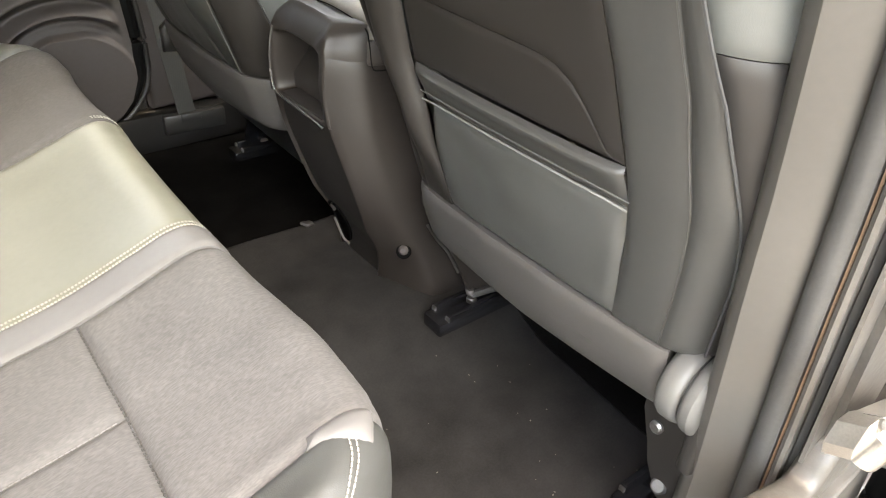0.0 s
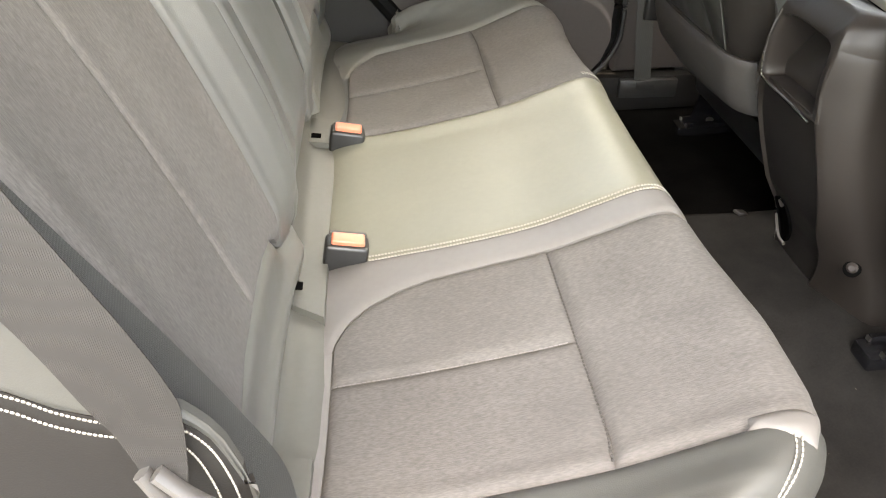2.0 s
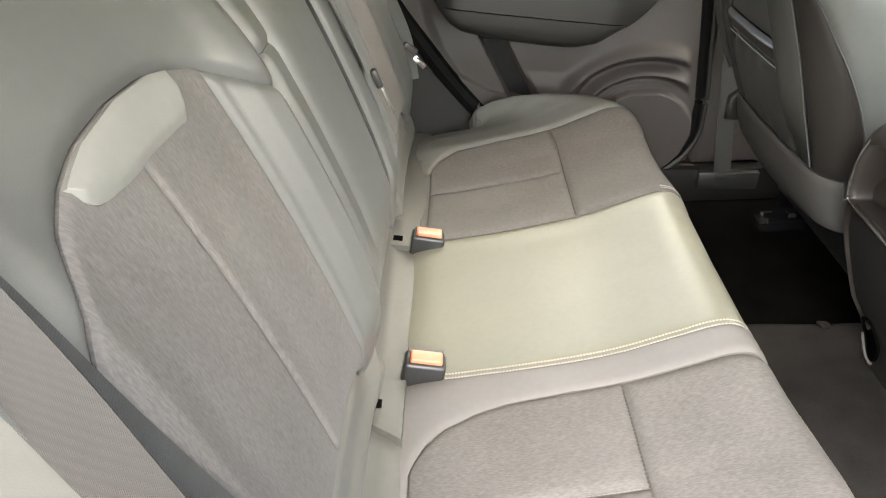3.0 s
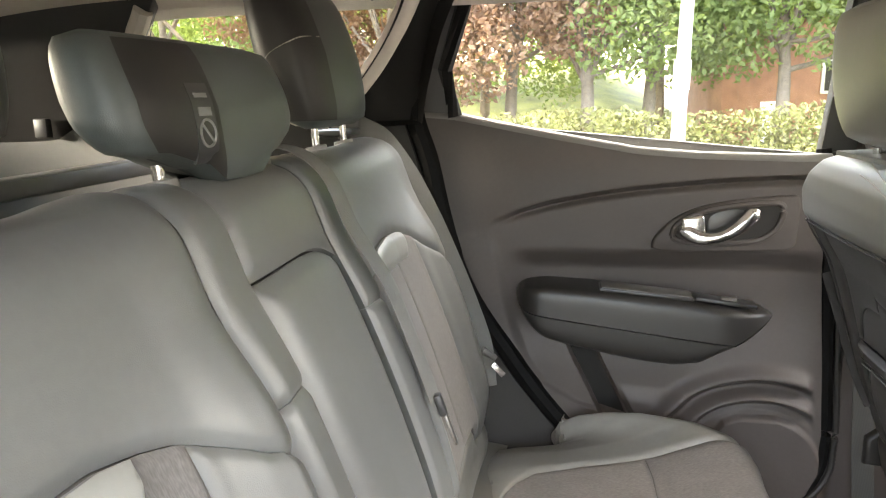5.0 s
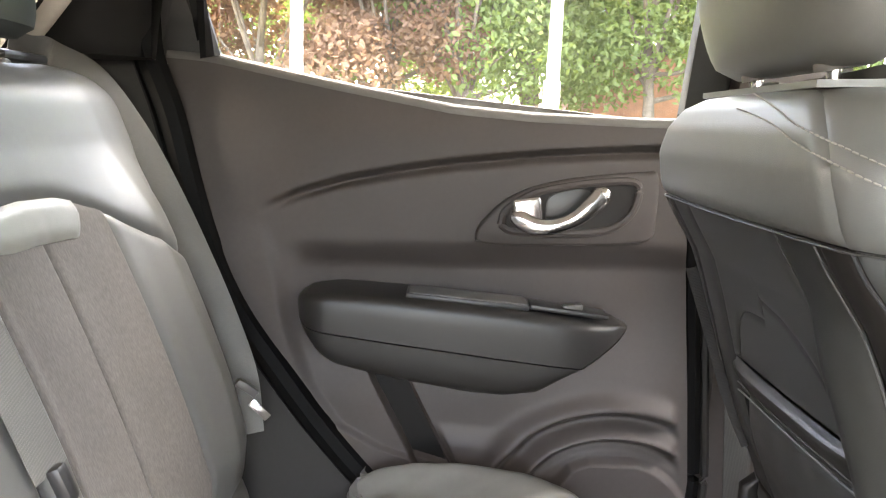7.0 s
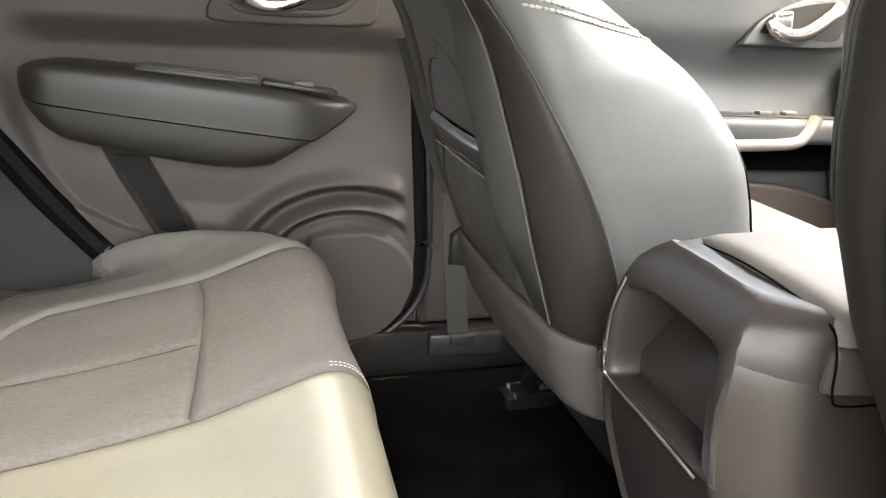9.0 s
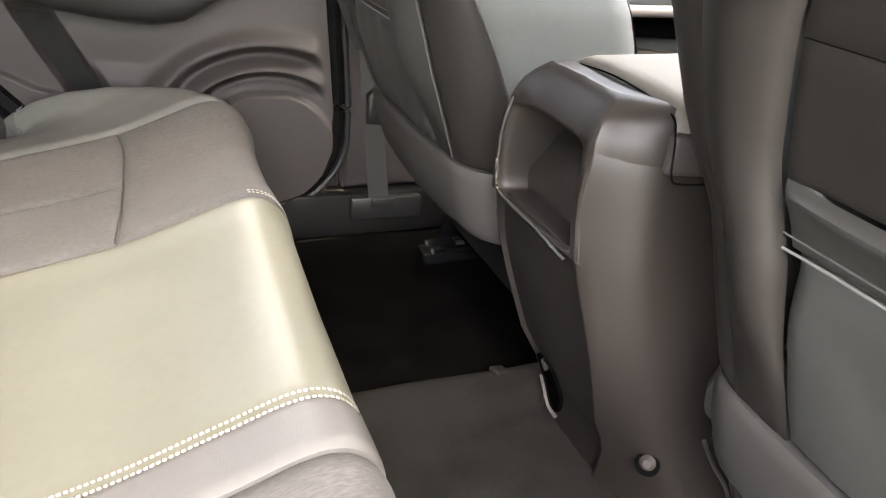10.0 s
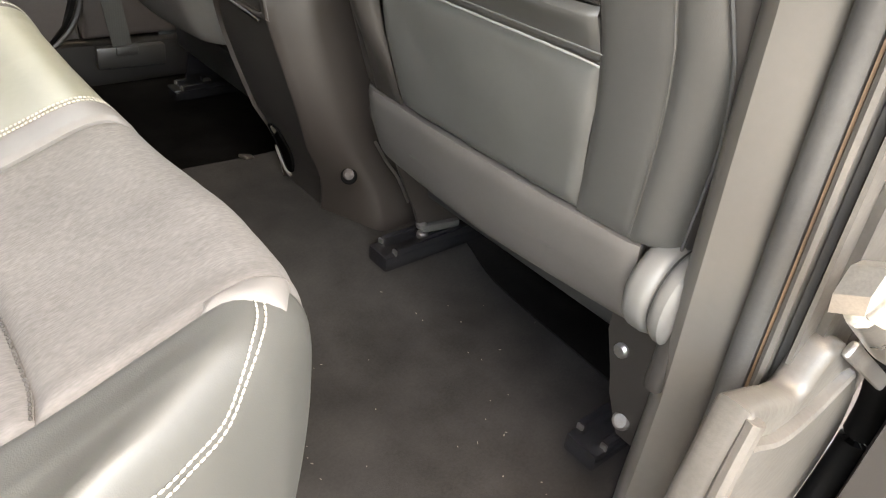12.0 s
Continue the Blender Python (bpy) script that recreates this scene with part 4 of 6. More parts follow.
HEM = tab([(-0.66, -0.01), (-0.60, 0.010), (-0.56, 0.020), (-0.50, 0.026), (-0.36, 0.026), (-0.32, 0.020), (-0.295, 0.004), (-0.275, -0.020), (-0.255, -0.034), (-0.23, -0.038), (-0.17, -0.038)])
for sh, y_out, y_in, inn_l, inn_r in ((0.0, -0.655, -0.1725, -0.612, -0.283), (0.748, 0.1905, 0.654, 0.232, 0.466)):
    arch = lambda y, sh=sh: ARCH(y - sh)
    hem = lambda y, sh=sh: HEM(y - sh) + 0.001
    back_part("upper_panel", y_out, y_in, arch, S_TOP, LEATHER_REST, 70, 60, "smooth leatherette top of the backrest", seam=0.007, width=0.007)
    split = -0.432 + sh * 1.037
    back_part("cloth_panel", inn_l, split, hem, lambda y: arch(y) - 0.001, CLOTH, 40, 70, "grey brown woven cloth", seam=0.004, width=0.003)
    back_part("cloth_panel", split, inn_r, hem, lambda y: arch(y) - 0.001, CLOTH, 40, 70, "grey brown woven cloth", seam=0.004, width=0.003)
    back_part("side_bolster", y_out, inn_l, hem, lambda y: arch(y) - 0.001, LEATHER_REST, 24, 60, "padded leatherette bolster", seam=0.006)
    back_part("side_bolster", inn_r, y_in, hem, lambda y: arch(y) - 0.001, LEATHER_REST, 30, 60, "padded leatherette bolster", seam=0.006)
    back_part("lower_roll", y_out + 0.03, y_in - 0.012, BOT - 0.03, lambda y: hem(y) - 0.002, LEATHER_PALE_GREY, 70, 14, "pale leatherette roll along the lower edge", seam=0.008, width=0.008, up=-0.003)
    p0, p1 = -0.521 + sh, -0.334 + sh
    back_part("shoulder_pad", p0, p1, lambda y: arch(y) - 0.001 - 0.044 * max(0.0, 1 - (max(0.0, (p1 - 0.022 - y)) / (p1 - 0.022 - p0)) ** 4) ** 0.5 * (1 - max(0.0, (y - p1 + 0.022) / 0.022) ** 2) ** 0.5 - 0.001, lambda y: arch(y) - 0.001, LEATHER_LIGHT, 44, 20, "pale half-moon leatherette pad", seam=0.005, width=0.006, up=0.006, thick=0.012)

# middle of the backrest with the folded armrest
ZA = s_of_z(0.805)
back_part("upper_middle", -0.098, 0.124, lambda y: ZA + 0.003 - 0.020 * max(0.0, (y - 0.013) / 0.107) ** 4, S_TOP, LEATHER_REST, 40, 50, seam=0.007, width=0.010)
for y0, y1, cut in ((-0.171, -0.099, 0.708), (0.125, 0.189, 0.712)):
    back_part("side_strip", y0, y1, s_of_z(cut), S_TOP, LEATHER_REST, 16, 60, seam=0.005)
    back_part("side_strip", y0, y1, BOT, s_of_z(cut) - 0.001, LEATHER_REST, 16, 60, seam=0.005)
back_part("folded_armrest", -0.094, 0.120, BOT, lambda y: ZA - 0.020 * max(0.0, (y - 0.013) / 0.107) ** 4, LEATHER_REST, 50, 70, "armrest folded up into the backrest", seam=0.015, width=0.016, up=0.004, edges=(1, 1, 1, 1))
# Dark plate set into the joint to put in its shadow line.
part("armrest_shadow_plate", prism([BB + BU * q + BN * -0.016 + Vector((0, y, 0)) for q, y in ((ZA - 0.035, -0.10), (ZA + 0.03, -0.10), (ZA + 0.03, 0.126), (ZA - 0.035, 0.126))], tuple(BN * -0.01)), PAD_DARK, backrest, "dark plate for the shadow line above the folded armrest")
part("rear_shell", fix(loft([[tuple(BB + BU * s + BN * d + Vector((0, y, 0))) for s, d in ((0.0, -0.050), (0.45, -0.022), (0.485, -0.05), (0.485, -0.11), (-0.10, -0.12))] for y in (-0.635, 0.62)])), CARPET, backrest)


def headrest(cy, cx, z0, z1, hw, depth, lean, label, posts=0.07, saddle=0.0, post_z=0.86, side=False):
    ob = thing("headrest", (cx, cy, z0), label, "headrest", "rear headrests" if cx < 0.2 else "front headrests")
    rings = []
    for k in range(19):
        t = k / 18
        w = (1 - abs(2 * t - 1) ** 3.2) ** (1 / 3.2) if 0 < t < 1 else 0.12
        w = max(w, 0.12)
        z = lerp(z0, z1, t)
        ring = []
        for a in range(40):
            an = a * math.tau / 40
            c, s = math.cos(an), math.sin(an)
            ex = 2 / 2.9
            dx = math.copysign(abs(c) ** ex, c) * depth / 2 * lerp(0.86, 1.0, 1 - abs(2 * t - 1)) * w ** 0.6
            dy = math.copysign(abs(s) ** ex, s) * hw * (0.80 + 0.20 * w) * (1.0 if t > 0.3 else lerp(0.93, 1.0, t / 0.3))
            dz = -saddle * (abs(dy) < hw * 0.45) * (1 - sstep(0.2, 0.45, abs(dy) / hw)) * (1 - t) ** 2 + 0.6 * saddle * sstep(0.45, 0.75, abs(dy) / hw) * (1 - t) ** 2
            ring.append((cx + dx - lean * (z - z0), cy + dy, z + dz))
        rings.append(ring)
    pad = part("pad", fix(loft(rings)), HEAD_TEAL if hw > 0.18 or side else HEAD_DARK if cx < 0.2 else LEATHER_FRONT, ob)

    def skin(a, k, grow):
        p = Vector(rings[int(k)][a % 40]).lerp(Vector(rings[min(18, int(k) + 1)][a % 40]), k - int(k))
        sh = lean * (p.z - z0)
        return Vector((cx + (p.x - cx + sh) * grow - sh, cy + (p.y - cy) * grow, p.z))
    if saddle:
        part("centre_cover", fix(loft([[tuple(skin(a, k, 1.012)) for a in range(34, 40)] for k in range(1, 18)], cap=False, closed=False)), HEAD_DARK, pad, "black brown leatherette band")
    if side:
        # darker leatherette wraps the inner side of the pad, with a stitched arc
        cover = part("side_cover", fix(loft([[tuple(skin(a, k, 1.012)) for a in range(23, 38)] for k in range(1, 18)], cap=False, closed=False)), HEAD_DARK, pad, "black brown leatherette side")
        arc_s = smooth_line([skin(a, k, 1.016) for a, k in ((28, 7.6), (29, 8.6), (30, 9.4), (32, 10.3), (34, 10.8), (37, 11.0))], 8)
        tagged(part("stitching", stitches(arc_s, (1, 0, 0.2), 0.004, 0.0014, 0.0010), THREAD, cover, "pale stitched arc"), kind="stuff")
    for sgn in (-1, 1):
        part("post", tube([(cx + 0.0, cy + sgn * posts, post_z), (cx - 0.005, cy + sgn * posts, z0 + 0.03)], 0.006, 12), CHROME, ob, "chrome post")
        part("sleeve", disc((cx + 0.0, cy + sgn * posts, post_z + 0.027), (-0.2, 0, 1), 0.017, 0.018), PLASTIC_PALE, ob, "pale plastic post guide")
    return ob


near_head = headrest(-0.40, -0.215, 0.945, 1.15, 0.135, 0.11, 0.25, "large charcoal leatherette headrest on chrome posts")
mid_head = headrest(0.004, -0.205, 0.912, 1.036, 0.185, 0.10, 0.25, "low wide middle headrest with a warning label", posts=0.105, saddle=0.025)
far_head = headrest(0.418, -0.215, 0.932, 1.15, 0.140, 0.115, 0.25, "large charcoal leatherette headrest on chrome posts", side=True)
# warning label on the middle headrest, with signs that cannot be read
def mid_front(y, z, out):
    """A point on the front of the middle headrest."""
    t = min(max((z - 0.912) / 0.124, 0.02), 0.98)
    w = max((1 - abs(2 * t - 1) ** 3.2) ** (1 / 3.2), 0.12)
    wide = 0.185 * (0.80 + 0.20 * w) * (1.0 if t > 0.3 else lerp(0.93, 1.0, t / 0.3))
    c = (1 - min(abs(y - 0.004) / wide, 0.98) ** 2.9) ** (1 / 2.9)
    return Vector((-0.205 + c * 0.05 * lerp(0.86, 1.0, 1 - abs(2 * t - 1)) * w ** 0.6 - 0.25 * (z - 0.912) + out, y, z))


lab = part("label", sheet(lambda u, v: tuple(mid_front(lerp(-0.094, -0.059, u), lerp(0.918, 0.992, v), 0.0012)), 10, 16, 0.003), BLACK, mid_head, "black warning label with pale signs")
for zc, zh in ((0.981, 0.004), (0.966, 0.008)):
    part("sign_bar", sheet(lambda u, v: tuple(mid_front(lerp(-0.087, -0.066, u), zc + zh * (v - 0.5), 0.0020)), 8, 3, 0.0012), LABEL_INK, lab)
part("sign_ring", tube([mid_front(-0.077 + 0.0125 * math.cos(a), 0.946 + 0.0125 * math.sin(a), 0.0018) for a in np.linspace(0, math.tau, 33)], 0.0013, 6), LABEL_INK, lab)
part("sign_slash", tube([mid_front(-0.077 - 0.0085 * k, 0.946 + 0.0085 * k, 0.0018) for k in (-1, -0.5, 0, 0.5, 1)], 0.0012, 6), LABEL_INK, lab)


# ---------- belts and buckles ----------
def buckle(x, y, z, label):
    ob = thing("belt_buckle", (x, y, z - 0.05), label, "belt buckle", "rear belt buckles")
    body = part("body", rbox((0.058, 0.032, 0.095), pose(x, y, z - 0.034, 4, 12, 2), 0.006, 3), BLACK, ob)
    part("button", rbox((0.044, 0.020, 0.010), pose(x + 0.011, y - 0.003, z + 0.014, 4, 12, 2), 0.003, 3), RED, ob, "red release button")
    part("bezel", rbox((0.050, 0.008, 0.008), pose(x + 0.010, y + 0.0115, z + 0.012, 4, 12, 2), 0.002), PLASTIC_GREY, ob)
    return ob


buckle(0.064, -0.165, 0.276, "black belt buckle with a red button between the cushions")
buckle(0.056, 0.160, 0.274, "black belt buckle with a red button beside the far seat")


def strap_on_back(name, label, ys, lift=0.012, width=0.047, mat=None):
    ob = thing(name, (-0.05, ys[0][1], 0.45), label, "seat belt", "rear seat belts")
    zs = tab([(s, y) for s, y in ys])
    ss = np.linspace(ys[0][0], ys[-1][0], 50)
    pts = [Vector(back(s, zs(s), lift)) for s in ss]
    part("webbing", ribbon(pts, (0.12, 1, 0), width), mat or WEBBING, ob)
    return ob, pts


# strap over the inner edge of the far seat, with its tongue
far_in, fp = strap_on_back("seat_belt", "seat belt down the far seat's inner edge, lightened as lit", [(0.185, 0.182), (0.258, 0.178), (0.33, 0.173), (0.406, 0.167), (0.48, 0.158), (0.54, 0.150), (0.59, 0.143)], 0.015, 0.038, WEBBING_PALE)
part("tongue_grip", rbox((0.012, 0.016, 0.032), pose(-0.002, 0.183, 0.562, 0, -19, 6), 0.004), BLACK, far_in)
part("tongue", rbox((0.004, 0.014, 0.045), pose(0.012, 0.185, 0.526, 0, -19, 6), 0.0018), STEEL, far_in, "steel belt tongue")
# strap over the outer edge of the far seat
fo = thing("seat_belt", (0.0, 0.62, 0.45), "grey seat belt hanging beside the far seat", "seat belt", "rear seat belts")
fpts = smooth_line([(-0.245, 0.560, 0.925), (-0.218, 0.612, 0.920), (-0.184, 0.638, 0.898), (-0.139, 0.642, 0.832), (-0.096, 0.642, 0.745), (-0.056, 0.640, 0.650), (-0.024, 0.638, 0.565), (0.003, 0.630, 0.483), (0.012, 0.620, 0.40)], 8)
part("webbing", ribbon(fpts, [(lerp(0.55, 0.95, i / len(fpts)), lerp(1.0, 0.45, i / len(fpts)), 0.1) for i in range(len(fpts))], 0.046), WEBBING_PALE, fo)
part("tongue", rbox((0.012, 0.003, 0.034), pose(0.040, 0.585, 0.452, 0, -40, 20), 0.0012), CHROME, fo, "steel belt tongue")
part("tongue_grip", rbox((0.034, 0.012, 0.012), pose(0.022, 0.590, 0.482, 0, 40, 20), 0.003), PLASTIC_DULL, fo)
part("belt_guide", rbox((0.060, 0.090, 0.012), pose(-0.250, 0.56, 0.915, 0, 0, 0), 0.005), BLACK, fo)
# two layers of the near belt
no = thing("seat_belt", (0.0, -0.60, 0.40), "dark seat belt lying slack over the near seat edge", "seat belt", "rear seat belts")
npts = smooth_line([(-0.22, -0.60, 0.93), (-0.150, -0.640, 0.88), (-0.080, -0.645, 0.75), (-0.045, -0.641, 0.66), (-0.003, -0.633, 0.555), (0.027, -0.624, 0.465), (0.045, -0.616, 0.39), (0.045, -0.61, 0.30)], 8)
part("webbing", ribbon(npts, (0.25, 1, 0.05), 0.047), WEBBING, no)
n2 = smooth_line([(-0.15, -0.640, 0.90), (-0.10, -0.650, 0.81), (-0.057, -0.660, 0.73), (-0.028, -0.667, 0.662), (-0.006, -0.671, 0.607), (0.0055, -0.672, 0.567), (0.0095, -0.672, 0.545), (0.0105, -0.674, 0.5125), (0.010, -0.677, 0.492)], 8)
n2w = tab([(0, 0.044), (0.4, 0.045), (0.6, 0.044), (0.72, 0.041), (0.86, 0.028), (1.0, 0.020)])
part("slack_webbing", ribbon(n2, [(0.74, lerp(0.35, 0.05, min(1, i / 30)), 0.67) for i in range(len(n2))], [n2w(i / (len(n2) - 1)) for i in range(len(n2))]), WEBBING_BROWN, no, "brownish slack webbing")
loop_pts = smooth_line([(0.000, -0.678, 0.512), (0.007, -0.681, 0.494), (0.015, -0.684, 0.474), (0.023, -0.685, 0.454), (0.033, -0.685, 0.447), (0.042, -0.684, 0.455), (0.042, -0.683, 0.468), (0.033, -0.683, 0.482), (0.020, -0.682, 0.497), (0.008, -0.679, 0.512)], 8)
part("tongue_plate", prism([(0.040, -0.676, 0.468), (0.043, -0.676, 0.475), (0.056, -0.674, 0.467), (0.053, -0.674, 0.461)], (0, 0.003, 0), 0.001), CHROME, no, "bright belt tongue")
part("tongue_frame", tube(loop_pts, 0.0056, 10, 0.7), PLASTIC_DULL, no, "grey belt tongue frame")

# padded side piece at the outer end of the near backrest, with twin stitching
sidep = thing("seat_side_pad", (-0.06, -0.72, 0.30), "leatherette side pad with cream twin stitching at the seat edge", "car seat")


PAD_ARC = tab([(-0.36, 0.66), (-0.22, 0.625), (-0.12, 0.592), (-0.061, 0.561), (-0.041, 0.545), (-0.015, 0.533), (0.010, 0.530), (0.024, 0.522), (0.033, 0.508), (0.038, 0.495), (0.043, 0.465)])
PAD_TOP = tab([(-0.36, 1.0), (-0.22, 0.90), (-0.12, 0.80), (-0.075, 0.70), (-0.04, 0.605), (-0.012, 0.550), (0.005, 0.541), (0.022, 0.533), (0.036, 0.512), (0.043, 0.488), (0.047, 0.450)])


def side_pad(name, lo, hi, mat, label, x1=0.050):
    def fn(u, v):
        x = lerp(-0.36, x1, u ** 0.7)
        z = lerp(lo(x), hi(x), v)
        d = max(0.0, PAD_TOP(x) - z)
        return (x, -0.660 + 0.004 * math.exp(-((d / 0.012) ** 1.3)) + 0.010 * (1 - sstep(0.36, 0.46, z)), z)
    return part(name, sheet(fn, 50, 24, 0.006, 0.002, 0.004, flip=False), mat, sidep, label)


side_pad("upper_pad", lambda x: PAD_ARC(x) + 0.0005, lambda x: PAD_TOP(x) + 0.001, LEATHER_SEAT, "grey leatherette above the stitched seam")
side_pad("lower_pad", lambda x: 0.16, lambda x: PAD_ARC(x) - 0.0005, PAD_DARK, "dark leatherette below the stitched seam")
ARC = smooth_line([(-0.16, 0, 0.604), (-0.12, 0, 0.590), (-0.061, 0, 0.563), (-0.038, 0, 0.546), (-0.015, 0, 0.535), (0.008, 0, 0.532), (0.022, 0, 0.525), (0.033, 0, 0.507), (0.0385, 0, 0.480), (0.041, 0, 0.446)], 6)
for k in (0.0, 0.011):
    arc = []
    for i, p in enumerate(ARC):
        t = (ARC[min(i + 1, len(ARC) - 1)] - ARC[max(i - 1, 0)]).normalized()
        arc.append((p.x + t.z * k, -0.6620, p.z - t.x * k))
    tagged(part("twin_stitching", stitches(arc, (0.2, -1, 0.1), 0.0022, 0.0006, 0.0007), THREAD, sidep, "cream twin stitching"), kind="stuff")


# ---------- front seats ----------
def front_seat(cy, prof, hw, label, inner, rails, dz=0.0, z_sh=0.80, extra=((0, 0), (1, 0)), a_out=0.64, plate_in=None, inner_mat=None, plate_mat=None):
    """prof: x of the rear face by height; inner: +1 when the middle of the car lies towards +y."""
    ob = thing("front_seat", (prof(0.22) + 0.15, cy, 0.0), label, "car seat", "front seats")
    W = tab([(0.20, hw * 0.88), (0.33, hw * 0.94), (0.42, hw * 0.98), (0.52, hw * 1.02), (0.62, hw * 1.02), (0.72, hw * 0.96), (0.80, hw * 0.87), (0.85, hw * 0.77), (0.875, hw * 0.62)])
    if z_sh < 0.80:
        W = tab([(0.20, hw * 0.88), (0.33, hw * 0.94), (0.42, hw * 0.98), (0.52, hw * 1.02), (0.62, hw * 1.02), (0.72, hw * 0.99), (0.78, hw * 0.98), (0.815, hw * 0.95), (0.84, hw * 0.89), (0.86, hw * 0.79), (0.872, hw * 0.66), (0.876, hw * 0.55)])
    rise = lambda z: z + dz * (1 - sstep(0.60, 0.80, z))
    D = tab([(0.20, 0.25), (0.33, 0.295), (0.42, 0.310), (0.47, 0.308), (0.51, 0.302), (0.55, 0.288), (0.59, 0.262), (0.625, 0.230), (0.67, 0.180), (0.72, 0.140), (0.80, 0.10), (0.85, 0.08), (0.875, 0.06)])

    wide = tab(extra)

    def contour(a, z):
        """a from 0 (middle of the rear face) to 1 (front edge of the side): depth and half width."""
        w, d = W(z), D(z)
        if a < 0.45:
            t = a / 0.45
            return 0.006 * t * t, t * (w - 0.062)
        if a < 0.62:
            t = (a - 0.45) / 0.17 * math.pi / 2
            return 0.006 + 0.056 * (1 - math.cos(t)), (w - 0.062) + 0.062 * math.sin(t)
        t = (a - 0.62) / 0.38
        return 0.062 + t * (d - 0.062), w - 0.045 * max(0.0, (t - 0.72) / 0.28) ** 2 - 0.050 * t ** 1.5

    def bend(a, z):
        """Seams drift inwards towards the top of the seat."""
        k = sstep(0.42, 0.74, z)
        return float(np.interp(a, [0, 0.335, 0.47, 0.64, 1.0], [0, 0.335 - 0.075 * k, 0.47 - 0.05 * k, 0.64 - 0.14 * k, 1.0]))

    def pt(a, z, sgn, push=0.0):
        d, w = contour(a, z)
        w += wide(z) * min(1.0, a / 0.45) * (sgn == inner)
        n = 1 - sstep(0.45, 0.62, a)
        return (prof(z) + d - push * n, cy + sgn * (w + push * (1 - n)), rise(z))

    def piece(name, a0, a1, z0, z1, sgn, mat, lab="", nu=30, nv=40, seam=0.004, width=0.006, dent=None, both=False):
        lo = z0 if callable(z0) else (lambda a: z0)
        hi = z1 if callable(z1) else (lambda a: z1)

        def fn(u, v):
            a = lerp(a0, a1, u)
            s = sgn
            z = lerp(lo(a), hi(a), v)
            if both:
                s, a = (1 if a >= 0 else -1), abs(a)
            a = bend(a, z)
            return pt(a, z, s, -dent(a * s, z) if dent else 0.0)
        return part(name, sheet(fn, nu, nv, 0.015, seam, width, flip=True if both else sgn > 0), mat, ob, lab)

    in_a = 0.335
    # lower pocket panel, its rolled top edge, hollow plate above, and the shell to the top
    ripple = lambda a, z: 0.006 * math.exp(-((z - 0.485) / 0.03) ** 2) * math.exp(-((abs(a) - in_a) / 0.06) ** 2) + 0.0022 * noise.noise(Vector((a * 9, z * 22, cy))) + 0.004 * math.sin((z - 0.33) / 0.155 * math.pi) * -1
    piece("pocket_panel", -in_a, in_a, 0.335, 0.4835, 1, POCKET, "slightly rippled vinyl map pocket", 60, 40, 0.006, dent=ripple, both=True)
    ends = lambda a: 1 - min(1.0, abs(a) / in_a) ** 6
    piece("pocket_roll", -in_a, in_a, 0.4843, 0.529, 1, LEATHER_BACK, "flat rolled edge of the upper pocket", 60, 24, 0.003, 0.003, dent=lambda a, z: -0.011 * sstep(0.492, 0.521, z) * (1 - sstep(0.5205, 0.5295, z)) * ends(a) + 0.0005, both=True)
    part("pocket_piping", tube([pt(abs(a), 0.4835 + 0.002 * ends(a), 1 if a >= 0 else -1, 0.002) for a in np.linspace(-in_a, in_a, 50)], 0.0011, 8), PIPING_WHITE, ob, "white piping along the pocket")
    part("pocket_edge", tube([pt(abs(a), 0.4935, 1 if a >= 0 else -1, 0.0002) for a in np.linspace(-in_a, in_a, 50)], 0.0008, 8), PLASTIC_GREY, ob)
    plate_out = tab([(0.0, 0.608), (0.115, 0.606), (0.17, 0.601), (0.213, 0.590), (0.245, 0.572), (0.27, 0.552), (0.29, 0.535), (0.335, 0.5298)])
    ztop = lambda a: plate_out(abs(a)) if a * inner < 0 else plate_in(abs(a))
    piece("hollow_plate", -in_a, in_a, 0.529, lambda a: max(ztop(a), 0.5297), 1, plate_mat or PLATE, "dark hollow plate of the seat back", 60, 30, 0.002, 0.003, dent=lambda a, z: 0.002 * (1 - sstep(0.53, 0.60, z)) * ends(a) + 0.001, both=True)
    piece("upper_back", -in_a, in_a, lambda a: max(ztop(a), 0.5297) + 0.001, z_sh, 1, plate_mat or PLATE, "", 60, 40, 0.002, both=True)
    piece("shoulder", -0.62, 0.62, z_sh + 0.001, 0.876, 1, LEATHER_FRONT, "smooth leatherette shoulder pad", 60, 24, 0.004, both=True)
    part("shoulder_piping", tube([pt(abs(a), z_sh, 1 if a >= 0 else -1, 0.0012) for a in np.linspace(-0.6, 0.6, 60)], 0.0012, 8), LEATHER_BACK, ob)
    for k in (0.0, 0.014):
        rim = smooth_line([pt(a, z - k, inner, 0.0015) for a, z in ((0.10, 0.872), (0.22, 0.866), (0.34, 0.856), (0.44, 0.842), (0.53, 0.824), (0.61, 0.80), (0.70, 0.76), (0.80, 0.72))], 8)
        tagged(part("twin_stitching", stitches(rim, (-0.6, 0.5 * inner, 0.6), 0.005, 0.0012, 0.0009), THREAD, ob, "cream twin stitching"), kind="stuff")
    for s in (-1, 1):
        ridge = 0.022 if s == inner else 0.003
        piece("back_strip", in_a, 0.47, 0.335, z_sh, s, (inner_mat or LEATHER_BACK) if s == inner else LEATHER_BACK, "", 24, 60, 0.003, dent=lambda a, z: -ridge * sstep(0.34, 0.46, z) * (1 - sstep(0.60, 0.72, z)) * math.sin(math.pi * min(1.0, max(0.0, (abs(a) - bend(in_a, z)) / (bend(0.47, z) - bend(in_a, z)))) ** 0.75))
        aw = 0.64 if s == inner else a_out
